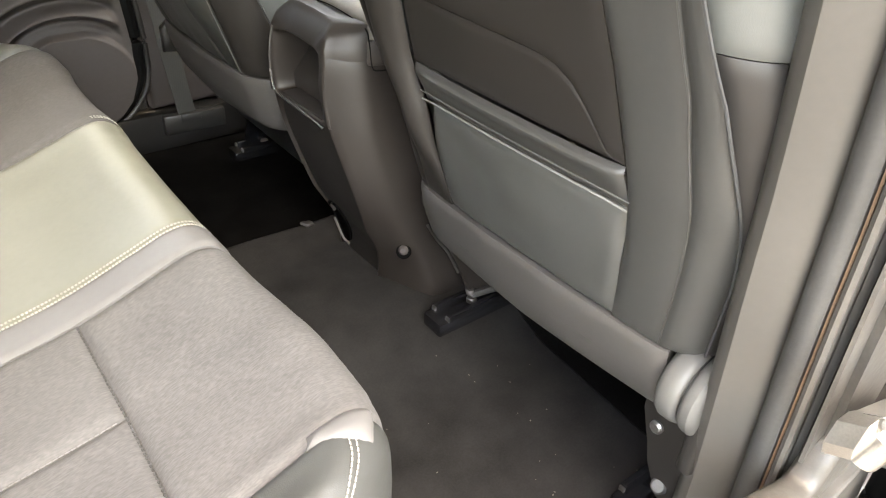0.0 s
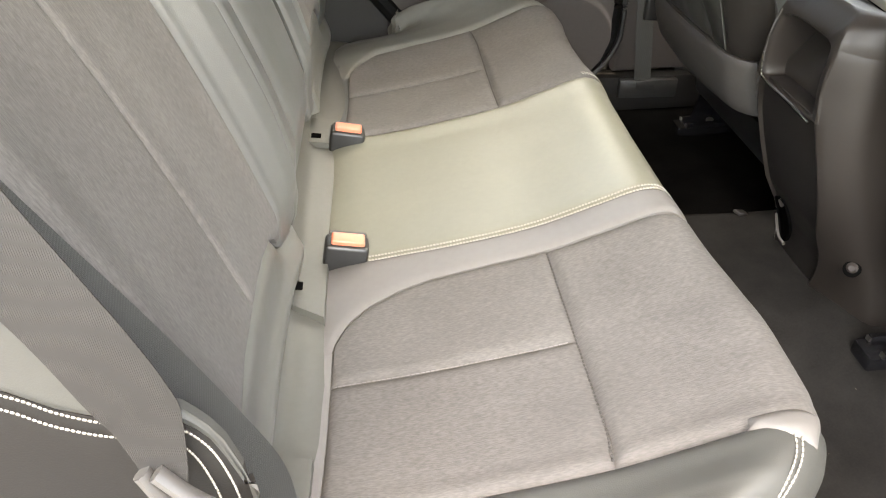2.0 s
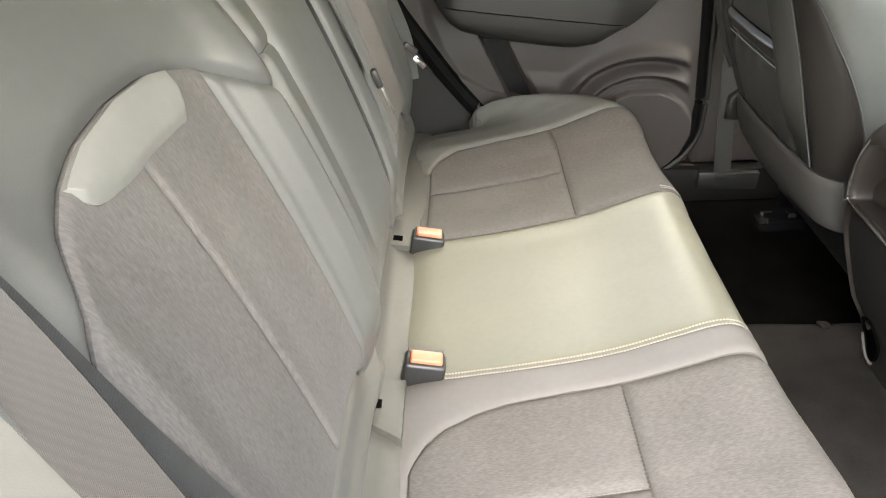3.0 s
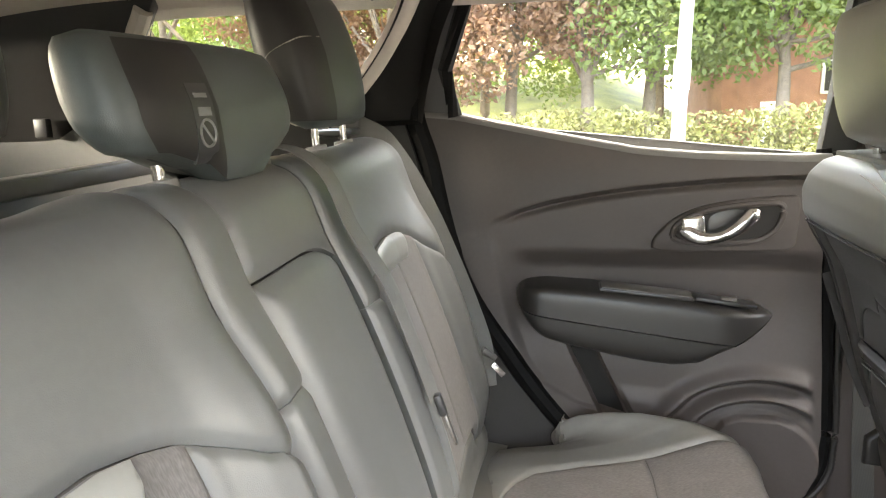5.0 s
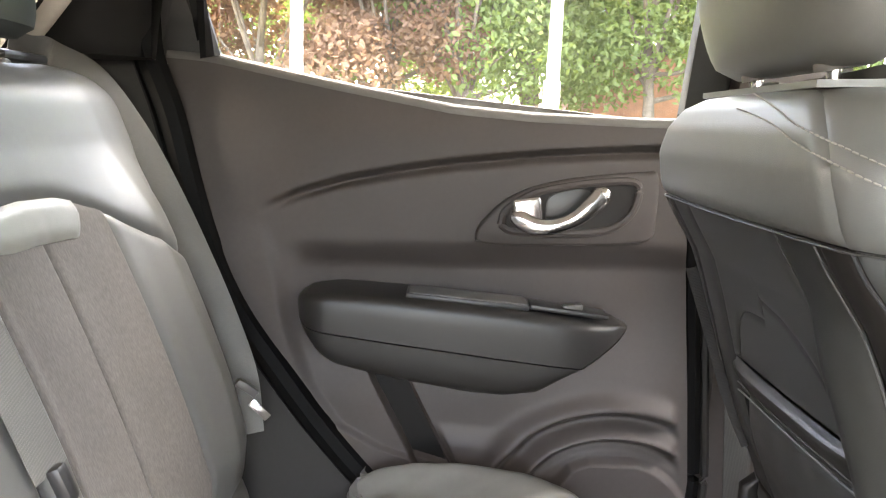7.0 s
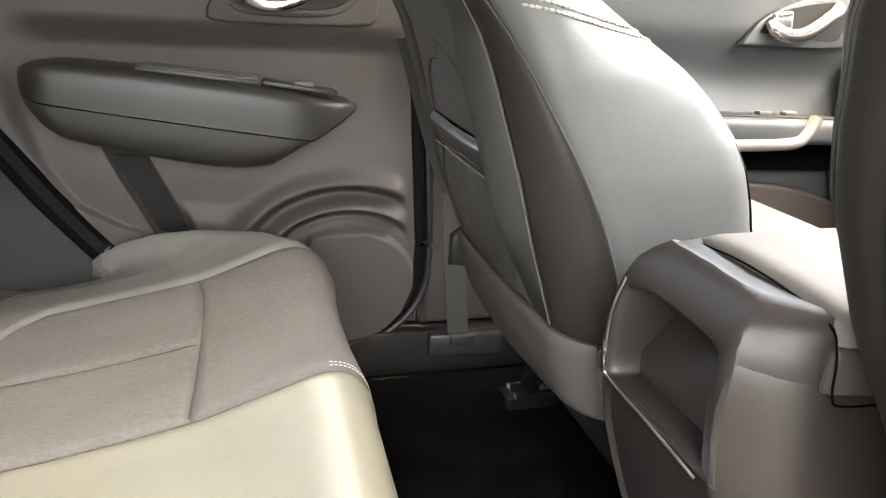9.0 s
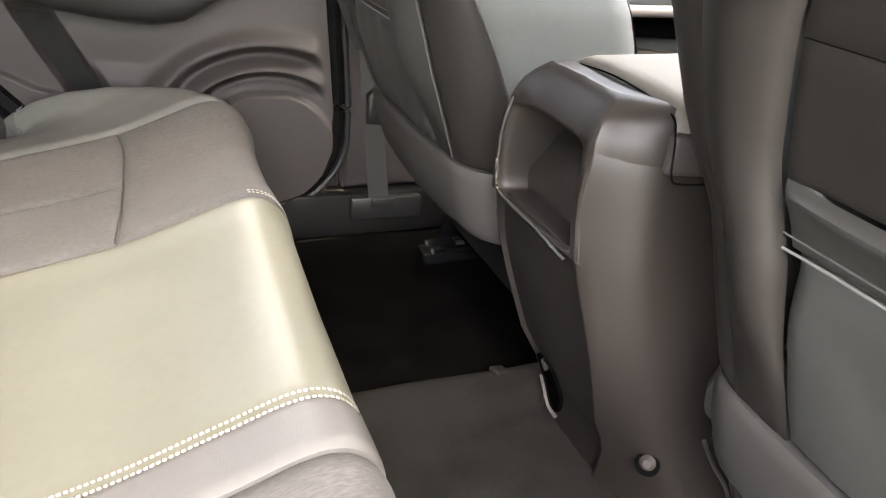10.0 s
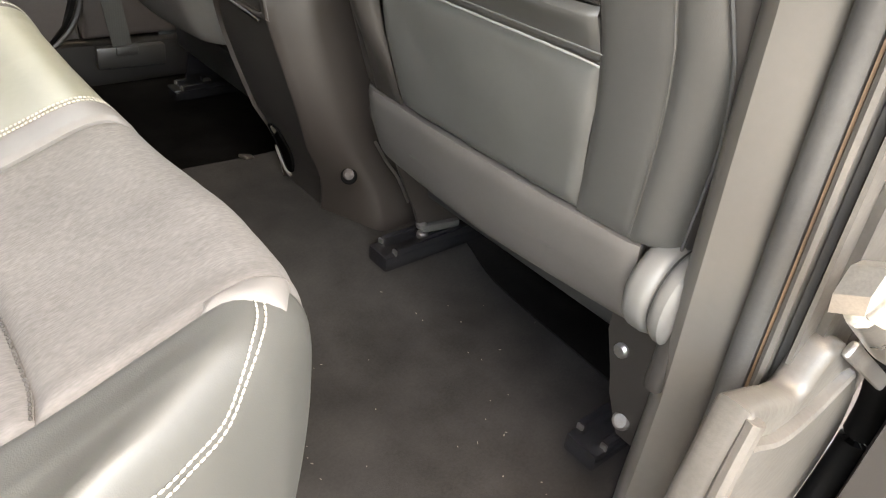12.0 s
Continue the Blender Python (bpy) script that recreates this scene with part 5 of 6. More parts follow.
        piece("side_strip", 0.47, aw, 0.335, z_sh, s, PLATE if s == inner else LEATHER_BACK, "dark strip along the seat side", 24, 60, 0.003)
        if aw < 0.6:
            piece("side_bolster", aw, 1.0, 0.335, 0.657, s, PLASTIC_SOFT, "dark lower part of the side bolster", 30, 50, 0.003)
            piece("side_bolster", aw, 1.0, 0.658, z_sh, s, LEATHER, "smooth leatherette side bolster", 30, 30, 0.003)
        else:
            piece("side_bolster", aw, 1.0, 0.335, z_sh, s, LEATHER, "smooth leatherette side bolster", 30, 60, 0.003)
        piece("shoulder_side", 0.62, 1.0, z_sh + 0.001, 0.876, s, LEATHER_FRONT, "", 20, 16, 0.003)
        zz = np.linspace(0.34, z_sh, 60)
        part("seam_welt", tube([pt(bend(aw, z), z, s, 0.0006) for z in zz], 0.0016, 6), THREAD_DARK, ob)
        for k in (0.0, 0.010):
            tagged(part("twin_stitching", stitches([pt(a, (0.695 - 0.095 * (a - 0.57) if dz else 0.645) + k, s, 0.001) for a in np.linspace(0.57, 0.99, 40)], (0, s, 0.3), 0.005, 0.0010, 0.0015), THREAD, ob, "cream twin stitching"), kind="stuff")
        if dz or s != inner:
            part("seam_welt", tube([pt(bend(0.47, z), z, s, 0.0004) for z in zz], 0.0009, 6), PIPING if s == inner else LEATHER_BACK, ob)
    # front face and lid of the backrest

    def front_fn(u, v):
        z = lerp(0.22, 0.876, v)
        t = lerp(-1, 1, u)
        d, w = D(z), W(z) - 0.095
        return (prof(z) + d - 0.06 * (1 - abs(t) ** 4) * (d / 0.2), cy + t * (w + 0.004), rise(z))
    part("seat_front", sheet(front_fn, 30, 40, 0.01), CLOTH, ob)
    part("top_cap", fix(loft([[(prof(0.875) + d, cy + y, rise(0.872) + h) for d, y in ((0.0, -hw * 0.5), (0.0, hw * 0.5), (0.07, hw * 0.6), (0.07, -hw * 0.6))] for h in (0.0, 0.006)])), LEATHER_FRONT, ob)
    # lower shell

    def shell_fn(u, v):
        a, z = lerp(-0.575 if inner < 0 else -0.492, 0.575 if inner > 0 else 0.492, u), lerp(0.222, 0.332, v)
        s, a = (1 if a >= 0 else -1), abs(a)
        z = z + (0.018 * a if v < 0.5 else 0.0)
        q = pt(a, 0.335, s, 0.004)
        return (q[0] + 0.20 * (0.335 - z) + 0.012 * (1 - v) ** 3, q[1], z + dz)
    part("lower_shell", sheet(shell_fn, 60, 20, 0.02, 0.004, 0.006, flip=True), SHELL, ob, "grey plastic shell under the map pocket")
    # cushion, its front and side shields
    x0 = prof(0.25) + 0.13
    part("seat_cushion", rbox((0.46, hw * 1.86, 0.13), pose(x0 + 0.20, cy, 0.285 + dz, 0, -6, 0), 0.035, 4), CLOTH, ob)
    part("seat_pan", rbox((0.44, hw * 1.60, 0.07), pose(x0 + 0.20, cy, 0.185, 0, -4, 0), 0.01), BLACK, ob)
    for s in (-1, 1):
        xr = prof(0.33) + 0.045
        yy = cy + s * (hw - 0.012)
        part("recliner_cover", prism([(xr + dx, yy - (0.02 * s if s == inner else 0), h + dz) for dx, h in ((-0.035 + 0.07 * (s == inner), 0.20 + dz * 1.2), (0.10, 0.17 + dz * 1.5), (0.30, 0.20 + dz), (0.30, 0.27), (0.12, 0.335), (0.02 + 0.05 * (s == inner), 0.345), (-0.035 + 0.07 * (s == inner), 0.30))], (0, 0.022 * s, 0), 0.008, 3), PLASTIC_SOFT, ob)
        if s == inner:
            part("recliner_cap", disc((xr + 0.030, cy + s * (hw - 0.072), 0.288 + dz), (0, s, 0), 0.040, 0.052, 32, 0.012), SHELL, ob)
            continue
        if dz:
            continue
        at = Vector((xr - 0.004, cy + s * 0.218, 0.293 + dz))
        cap = part("recliner_cap", lathe(at, s, ((0.0, 0.030), (0.002, 0.040), (0.006, 0.047), (0.012, 0.0505), (0.024, 0.0505), (0.029, 0.049), (0.0315, 0.046), (0.032, 0.040))), PLASTIC_GREY, ob, "round grey recliner cap")
        part("groove", lathe(at, s, ((0.030, 0.040), (0.031, 0.0445), (0.035, 0.0445), (0.036, 0.040))), BLACK, cap)
        part("outer_ring", lathe(at, s, ((0.034, 0.040), (0.0345, 0.046), (0.037, 0.049), (0.041, 0.0505), (0.048, 0.0505), (0.052, 0.047), (0.054, 0.038), (0.054, 0.004))), PLASTIC_GREY, cap)
    # rails on the floor
    for y, fwd in rails:
        hump = tunnel_fn(0.4, (y + 0.735) / 0.91)[2] if y < 0.17 else 0.0
        r = part("floor_rail", rbox((0.62, 0.046, 0.026), pose(prof(0.0) + 0.29 + fwd, y, 0.022 + hump, 0, 0, 0), 0.004), RAIL, ob, "greased black slide rail")
        part("rail_lip", rbox((0.60, 0.010, 0.012), pose(prof(0.0) + 0.30 + fwd, y - 0.018, 0.038 + hump), 0.002), RAIL, r)
        part("rail_lip", rbox((0.60, 0.010, 0.012), pose(prof(0.0) + 0.30 + fwd, y + 0.018, 0.038 + hump), 0.002), RAIL, r)
        # Small steel tips stand in for the glints on the rail's end.
        for sd in (-0.018, 0.018):
            part("rail_end", rbox((0.004, 0.009, 0.010), pose(prof(0.0) - 0.001 + fwd, y + sd, 0.037 + hump), 0.001), STEEL, r, "steel tip as a glint on the rail end")
        part("rail_stop", disc((prof(0.0) + 0.065 + fwd, y, 0.034 + hump), (0, 0, 1), 0.009, 0.010, 12, 0.002), STEEL, r)
        part("rail_bracket", prism([(prof(0.0) + 0.07, y + 0.008, 0.045), (prof(0.0) + 0.20, y + 0.008, 0.045), (prof(0.0) + 0.20, y + 0.008, 0.21), (prof(0.0) + 0.10, y + 0.008, 0.21)], (0, 0.006, 0), 0.001), RAIL, ob, "dark steel seat bracket")
    return ob


NEAR_PROF = tab([(0.0, 0.845), (0.22, 0.803), (0.335, 0.780), (0.485, 0.750), (0.60, 0.720), (0.70, 0.694), (0.80, 0.664), (0.876, 0.650)])
FAR_PROF = tab([(0.0, 0.80), (0.22, 0.742), (0.31, 0.715), (0.445, 0.665), (0.545, 0.635), (0.66, 0.598), (0.72, 0.572), (0.77, 0.552), (0.81, 0.545), (0.84, 0.549), (0.86, 0.558), (0.876, 0.580)])
# Inner strips and back plates differ in tone by seat, shade put in colour.
near_seat = front_seat(-0.434, NEAR_PROF, 0.272, "front passenger seat seen from behind, grey vinyl back with map pocket", 1, ((-0.639, -0.004), (-0.227, -0.004)), extra=((0.33, -0.015), (0.37, -0.010), (0.47, 0.0), (0.54, 0.030), (0.60, 0.045), (0.66, 0.055), (0.72, 0.060), (0.80, 0.055), (0.876, 0.04)), a_out=0.555, plate_in=tab([(0.0, 0.608), (0.335, 0.613)]), inner_mat=PLATE)
front_seat(0.365, FAR_PROF, 0.246, "driver seat slid back, grey vinyl back with map pocket", -1, ((0.16, 0.16), (0.585, 0.05)), 0.04, 0.750, plate_in=tab([(0.0, 0.632), (0.10, 0.622), (0.18, 0.605), (0.24, 0.586), (0.29, 0.550), (0.335, 0.5298)]), inner_mat=POCKET_DARK, plate_mat=POCKET)
headrest(0.350, 0.612, 0.890, 1.09, 0.155, 0.11, 0.12, "charcoal leatherette headrest of the driver seat", posts=0.072, post_z=0.862)
headrest(-0.445, 0.725, 0.893, 1.09, 0.128, 0.105, 0.12, "charcoal leatherette headrest of the passenger seat", posts=0.072, post_z=0.862)

# bracket foot with bolts at the outer rear corner of the passenger seat
foot = part("foot_plate", prism([(0.848, -0.610, 0.235), (0.848, -0.700, 0.235), (0.853, -0.705, 0.10), (0.858, -0.690, 0.050), (0.858, -0.655, 0.052), (0.852, -0.634, 0.105), (0.850, -0.628, 0.135), (0.848, -0.612, 0.185)], (0.045, 0, 0), 0.004), PLATE, near_seat, "dark steel seat foot")
part("bolt", disc((0.849, -0.637, 0.172), (-1, 0, 0.1), 0.009, 0.007, 14, 0.003), STEEL, foot, "bright bolt")
part("bolt", disc((0.857, -0.660, 0.078), (-1, 0, 0.6), 0.011, 0.008, 14, 0.003), STEEL, foot, "bright bolt")

# riser between the inner rail and the shell of the passenger seat
riser = part("seat_riser", prism([(0.838, -0.212, 0.240), (0.860, -0.212, 0.185), (0.890, -0.214, 0.120), (0.905, -0.216, 0.078), (0.985, -0.222, 0.078), (1.00, -0.222, 0.20), (0.93, -0.215, 0.26)], (0, -0.008, 0), 0.002), CONSOLE, near_seat, "brown steel seat riser")
part("riser_edge", tube(smooth_line([(0.824, -0.201, 0.238), (0.842, -0.205, 0.206), (0.862, -0.210, 0.176), (0.884, -0.212, 0.130)], 5), 0.0022, 8), STEEL, riser, "bright bent edge")
part("riser_foot", rbox((0.070, 0.026, 0.014), pose(0.940, -0.222, 0.082, 0, 4, -6), 0.004), PLASTIC_DULL, riser, "grey plastic foot on the rail")
part("riser_bolt", disc((0.905, -0.224, 0.086), (0, 0, 1), 0.008, 0.008, 14, 0.002), STEEL, riser)

# black sheet laid on the floor as the shade under the passenger seat
def seat_shade_fn(u, v):
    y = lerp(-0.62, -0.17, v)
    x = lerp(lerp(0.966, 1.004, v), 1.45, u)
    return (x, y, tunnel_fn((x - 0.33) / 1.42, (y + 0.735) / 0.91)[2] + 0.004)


void = part("under_seat_shade", sheet(seat_shade_fn, 20, 30, 0.003), CARPET)
tagged(void, "black sheet for the shade under the passenger seat", "floor", kind="structure")

# ---------- centre console ----------
console = thing("centre_console", (0.85, -0.035, 0.0), "dark grey centre console with an open rear tray", "console")
CX = tab([(0.0, 0.828), (0.066, 0.822), (0.12, 0.812), (0.15, 0.800), (0.20, 0.772), (0.27, 0.748), (0.33, 0.730), (0.385, 0.716), (0.45, 0.712), (0.50, 0.716), (0.52, 0.724), (0.533, 0.742)])
CL = tab([(0.03, 0.070), (0.15, 0.064), (0.25, 0.080), (0.33, 0.086), (0.40, 0.073), (0.48, 0.058), (0.52, 0.045), (0.533, 0.034)])
# the crease between the rear face and the side, and the side wall behind it
CR = tab([(0.0, -0.058), (0.064, -0.076), (0.12, -0.094), (0.18, -0.112), (0.242, -0.123), (0.285, -0.126), (0.33, -0.122), (0.366, -0.115), (0.424, -0.106), (0.488, -0.107), (0.515, -0.102), (0.533, -0.090)])
CS = tab([(0.0, -0.170), (0.10, -0.168), (0.16, -0.160), (0.22, -0.152), (0.30, -0.148), (0.38, -0.142), (0.46, -0.136), (0.533, -0.130)])


def console_ring(z, x_end=1.45):
    """Once round the lower console: far side, rear face sunk behind a rolled rim, slanting side."""
    x, l, c, w = CX(z), CL(z), CR(z), CS(z)
    pts = [(x_end, l, z)]
    for k in range(6):
        a = k / 5 * math.pi / 2
        pts.append((x + 0.016 - 0.016 * math.sin(a), l - 0.010 + 0.010 * math.cos(a), z))
    k_ = 1 - sstep(0.34, 0.386, z)
    pts += [(x + 0.006 * k_, l - 0.013, z), (x + 0.007, l - 0.02, z), (x + 0.007, c + 0.022, z), (x + 0.006 * k_, c + 0.014, z), (x - 0.001, c + 0.010, z), (x - 0.0028, c + 0.005, z), (x - 0.001, c + 0.001, z)]
    for k in range(1, 8):
        t = k / 7
        pts.append((x + 0.055 * t, lerp(c, w, math.sin(t * math.pi / 2)), z))
    pts.append((x_end, w, z))
    return pts


ZS_LOW = [0.004, 0.03, 0.06, 0.10, 0.13, 0.16, 0.20, 0.24, 0.28, 0.32, 0.35, 0.374, 0.3875]
lv, lf = loft([console_ring(z) for z in ZS_LOW], cap=False)
# the slanting side runs on up beside the tray
side_n, ring_n = 9, len(console_ring(0.1))
low = [(len(ZS_LOW) - 1) * ring_n + ring_n - side_n + k for k in range(side_n)]
for z, tuck in ((0.41, 0.0), (0.435, 0.0), (0.46, 0.0), (0.475, 0.0), (0.487, 0.001), (0.497, 0.004)):
    row = console_ring(z)[-side_n:]
    idx = [len(lv) + k for k in range(side_n)]
    lv += [(x, y + tuck, zz) for x, y, zz in row]
    lf += [(low[k], low[k + 1], idx[k + 1], idx[k]) for k in range(side_n - 1)]
    low = idx
part("lower_body", fix((lv, lf)), CONSOLE, console)


def fascia_fn(u, v):
    z = lerp(0.010, 0.386, v)
    return (CX(z) + 0.0035 + 0.003 * (2 * u - 1) ** 4, lerp(CL(z) - 0.0125, CR(z) + 0.0125, u), z)


fascia = part("rear_fascia", sheet(fascia_fn, 20, 50, 0.004), FASCIA, console, "dark brown panel under the tray")
# notch at the foot of the panel, with its bright lip
notch = smooth_line([(CX(z) - 0.0005, 0.052 - (0.052 - y) * 0.66, z) for y, z in ((0.050, 0.112), (0.052, 0.150), (0.030, 0.176), (-0.006, 0.182), (-0.018, 0.168), (-0.014, 0.125), (0.002, 0.092), (0.030, 0.086), (0.050, 0.112))], 5)[:-1]
nc = sum(notch, Vector()) / len(notch)
part("foot_notch", fix(loft([[tuple(nc.lerp(p, f) + Vector((d, 0, 0))) for p in notch] for f, d in ((1.0, 0.004), (1.0, -0.001), (0.88, -0.001), (0.84, 0.0015), (0.5, 0.002))])), GAP, fascia, "black notch at the foot of the console")
part("edge_strip", tube(smooth_line([(CX(z) - 0.003, y, z) for y, z in ((0.052, 0.128), (0.050, 0.108), (0.038, 0.088), (0.020, 0.084))], 6), 0.0026, 8), PLASTIC_PALE, fascia, "thin pale lip")
part("clip", rbox((0.004, 0.016, 0.006), pose(CX(0.178) - 0.003, 0.013, 0.178, 18, 25, 0), 0.0015), STEEL, fascia, "bright metal clip")
# upper body: a rounded hood with an open tray
OPEN = smooth_line([Vector((0, y, z)) for y, z in ((-0.03, 0.3905), (0.036, 0.3905), (0.052, 0.400), (0.051, 0.435), (0.045, 0.472), (0.037, 0.487), (0.0, 0.491), (-0.05, 0.490), (-0.078, 0.487), (-0.084, 0.478), (-0.085, 0.44), (-0.088, 0.405), (-0.086, 0.3925), (-0.03, 0.3905))], 6)[:-1]


def outer(z_, y_):
    """Where the console's outline lies in the direction of (y_, z_) from the middle of the opening."""
    best = 0.0
    for k in range(1, 300):
        t = k * 0.001
        y, z = -0.025 + y_ * t, 0.440 + z_ * t
        if z < 0.380 or z > 0.533 or y > CL(z) or y < CR(z):
            break
        best = t
    return -0.025 + y_ * best, 0.440 + z_ * best


hood_rings = [[] for _ in range(16)]
for q in OPEN:
    d = Vector((q.y + 0.025, q.z - 0.440)).normalized()
    oy, oz = outer(d[1], d[0])
    iy, iz = q.y, q.z
    near = sstep(0.25, 0.62, -d[0])
    up = sstep(0.35, 0.75, d[1]) * (1 - near)
    side = lerp(oy, CS(oz), near)
    oz = max(oz, 0.3875)
    cx = CX(oz)
    sunk = 0.003 * near * (1 - sstep(0.468, 0.492, oz))
    hood_rings[0].append((lerp(1.2, 0.766, up), side + sunk, oz - 0.004 * up))
    for k in range(7):
        t = 1 - k / 7
        hood_rings[k + 1].append((cx + lerp(0.055, 0.040, up) * t, lerp(oy, side, math.sin(t * math.pi / 2)) + sunk, oz - 0.004 * up * (1 - t) ** 2))
    for k, (f, dx) in enumerate(((0.985, 0.001), (0.94, -0.002), (0.80, -0.004), (0.30, -0.003), (0.10, 0.0), (0.0, 0.006), (-0.05, 0.030), (-0.16, 0.115))):
        hood_rings[k + 8].append((lerp(CX(iz), cx, max(0, f)) + dx, lerp(iy, oy, f), lerp(iz, oz, f)))
hv, hf = loft(hood_rings, cap=False)
hf = [f for f in hf if not all(hv[i][2] < 0.3876 for i in f)]
part("tray_hood", fix((hv, hf)), CONSOLE, console, "rounded hood round the open tray")
part("tray_panel", prism([(0.744, -0.092, 0.392), (0.745, -0.092, 0.414), (0.772, -0.092, 0.452), (0.812, -0.092, 0.494), (0.86, -0.092, 0.494), (0.86, -0.092, 0.392)], (0, 0.148, 0), 0.003, 3), CONSOLE, console, "smooth panel sloping back into the tray")
part("tray_mat", rbox((0.045, 0.125, 0.004), pose(0.738, -0.022, 0.3920), 0.001), FASCIA, console)
part("tray_trim", tube(smooth_line([(CX(z) - 0.0045, y, z) for y, z in ((0.060, 0.425), (0.057, 0.400), (0.046, 0.3895), (-0.03, 0.3865), (-0.092, 0.3825))], 8), 0.0021, 8), CHROME, console, "thin chrome strip under the tray")
part("tray_side_trim", tube(smooth_line([(CX(z) - 0.0035, y, z) for y, z in ((0.060, 0.425), (0.055, 0.465), (0.046, 0.494))], 6), 0.0014, 8), PLASTIC_GREY, console)
# armrest lid
lid_rows = []
for x, f, dz_ in ((0.7665, 0.90, -0.010), (0.768, 0.965, -0.004), (0.773, 0.99, 0.0), (0.785, 1.0, 0.002), (0.90, 1.0, 0.004), (1.0, 1.0, 0.004), (1.09, 0.99, 0.002), (1.10, 0.95, -0.006)):
    lid_rows.append([(x, -0.046 + y * f, z + dz_ * (z > 0.50)) for y, z in ((-0.088, 0.478), (-0.0905, 0.500), (-0.090, 0.518), (-0.084, 0.529), (-0.072, 0.535), (-0.03, 0.540), (0.03, 0.541), (0.072, 0.537), (0.086, 0.530), (0.092, 0.515), (0.092, 0.490), (0.088, 0.478))])
lid = part("armrest_lid", fix(loft(lid_rows)), LID, console, "padded leatherette armrest lid")
part("lid_hinge", rbox((0.060, 0.014, 0.036), pose(0.792, -0.1345, 0.494, 0, 4, -4), 0.006, 3), PLASTIC, lid, "hinge cover at the corner of the lid")
part("lid_seam", tube(smooth_line([(0.7665, 0.040, 0.530), (0.7655, -0.04, 0.535), (0.7660, -0.118, 0.527), (0.762, -0.1385, 0.512), (0.764, -0.1425, 0.480), (0.775, -0.1440, 0.473), (0.82, -0.1440, 0.471)], 6), 0.0009, 6), GAP, lid, "dark joint round the lid")
part("lid_latch", rbox((0.010, 0.012, 0.004), pose(0.757, 0.046, 0.524, 0, 0, 30), 0.0015), STEEL, lid)
# foot of the console: a screw cap
# Black disc put in as the shadow below the screw cap.
part("screw_shadow_disc", disc((0.820, -0.1470, 0.160), (-0.75, -0.65, 0.3), 0.0125, 0.005, 18, 0.001), GAP, console)
part("screw", disc((0.818, -0.1485, 0.164), (-0.75, -0.65, 0.3), 0.0085, 0.006, 16, 0.004), PLASTIC, console, "grey screw cap")
part("floor_clip", rbox((0.028, 0.020, 0.006), pose(0.800, 0.150, 0.064, 0, 20, 20), 0.002), STEEL, tunnel)
# knob and cup rim further forward
knob = thing("rotary_knob", (1.22, 0.0, 0.50), "chrome ringed rotary knob on the console", "knob")
part("base", disc((1.20, 0.02, 0.49), (0, 0, 1), 0.040, 0.03, 28, 0.004), PLASTIC_SOFT, knob)
part("ring", disc((1.20, 0.02, 0.52), (0, 0, 1), 0.034, 0.008, 28, 0.003), CHROME, knob)
part("front_console", rbox((0.5, 0.20, 0.42), pose(1.36, -0.04, 0.28), 0.03, 3), PLASTIC, console)

# ---------- front doors, dashboard, windscreen ----------
fd = thing("front_door", (1.2, 0.80, 0.08), "closed front door with dark grey trim and chrome handle", "car door")


def fdoor_fn(u, v):
    x, z = lerp(0.88, 1.78, u), lerp(0.08, 0.845, v)
    hollow = sstep(0.48, 0.60, z) * (1 - sstep(0.60, 0.70, z))
    return (x, 0.765 + 0.035 * hollow + 0.01 * math.exp(-((z - 0.775 - 0.03 * u) / 0.01) ** 2), z)


part("trim_panel", sheet(fdoor_fn, 30, 80, 0.02), FRONT_TRIM, fd)
part("armrest", rbox((0.62, 0.10, 0.050), pose(1.42, 0.722, 0.508, 0, 1, 0), 0.016, 4), FRONT_TRIM, fd, "padded armrest, sky tint put into its grey")
part("switch_plate", rbox((0.30, 0.045, 0.006), pose(1.40, 0.715, 0.5345, 0, 1, 0), 0.002), BLACK, fd)
for x in (1.38, 1.44):
    part("window_switch", rbox((0.030, 0.018, 0.010), pose(x, 0.712, 0.540), 0.003), PLASTIC_GREY, fd)
part("armrest_strip", tube(smooth_line([(1.14, 0.674, 0.484), (1.30, 0.668, 0.484), (1.42, 0.666, 0.488), (1.452, 0.666, 0.505), (1.47, 0.668, 0.540)], 6), 0.012, 10), PLASTIC_PALE, fd, "pale strip along the armrest")
# Black block standing in for the shadow cast under the armrest.
part("armrest_shadow_block", rbox((0.60, 0.02, 0.060), pose(1.44, 0.752, 0.446, 0, 1, 0), 0.008), GAP, fd, "black block for the shadow under the armrest")
part("door_pocket", prism(smooth_line([(1.06, 0.735, 0.12), (1.08, 0.735, 0.30), (1.20, 0.735, 0.385), (1.50, 0.735, 0.38), (1.70, 0.735, 0.30), (1.70, 0.735, 0.12), (1.06, 0.735, 0.12)], 5)[:-1], (0, 0.03, 0), 0.010, 3), PLASTIC, fd, "brown grey moulded door pocket")
fbz = smooth_line([(1.33, 0.752, 0.665), (1.37, 0.752, 0.715), (1.46, 0.752, 0.755), (1.58, 0.752, 0.765), (1.60, 0.752, 0.70), (1.56, 0.752, 0.668), (1.33, 0.752, 0.665)], 5)[:-1]
fbezel = part("handle_bezel", prism(fbz, (0, 0.02, 0), 0.006), FRONT_TRIM, fd)
fcup = smooth_line([(1.365, 0.7505, 0.690), (1.385, 0.7505, 0.722), (1.46, 0.7505, 0.745), (1.55, 0.7505, 0.752), (1.56, 0.7505, 0.70), (1.53, 0.7505, 0.680), (1.365, 0.7505, 0.690)], 5)[:-1]
part("handle_cup", prism(fcup, (0, 0.004, 0)), CUP, fbezel)
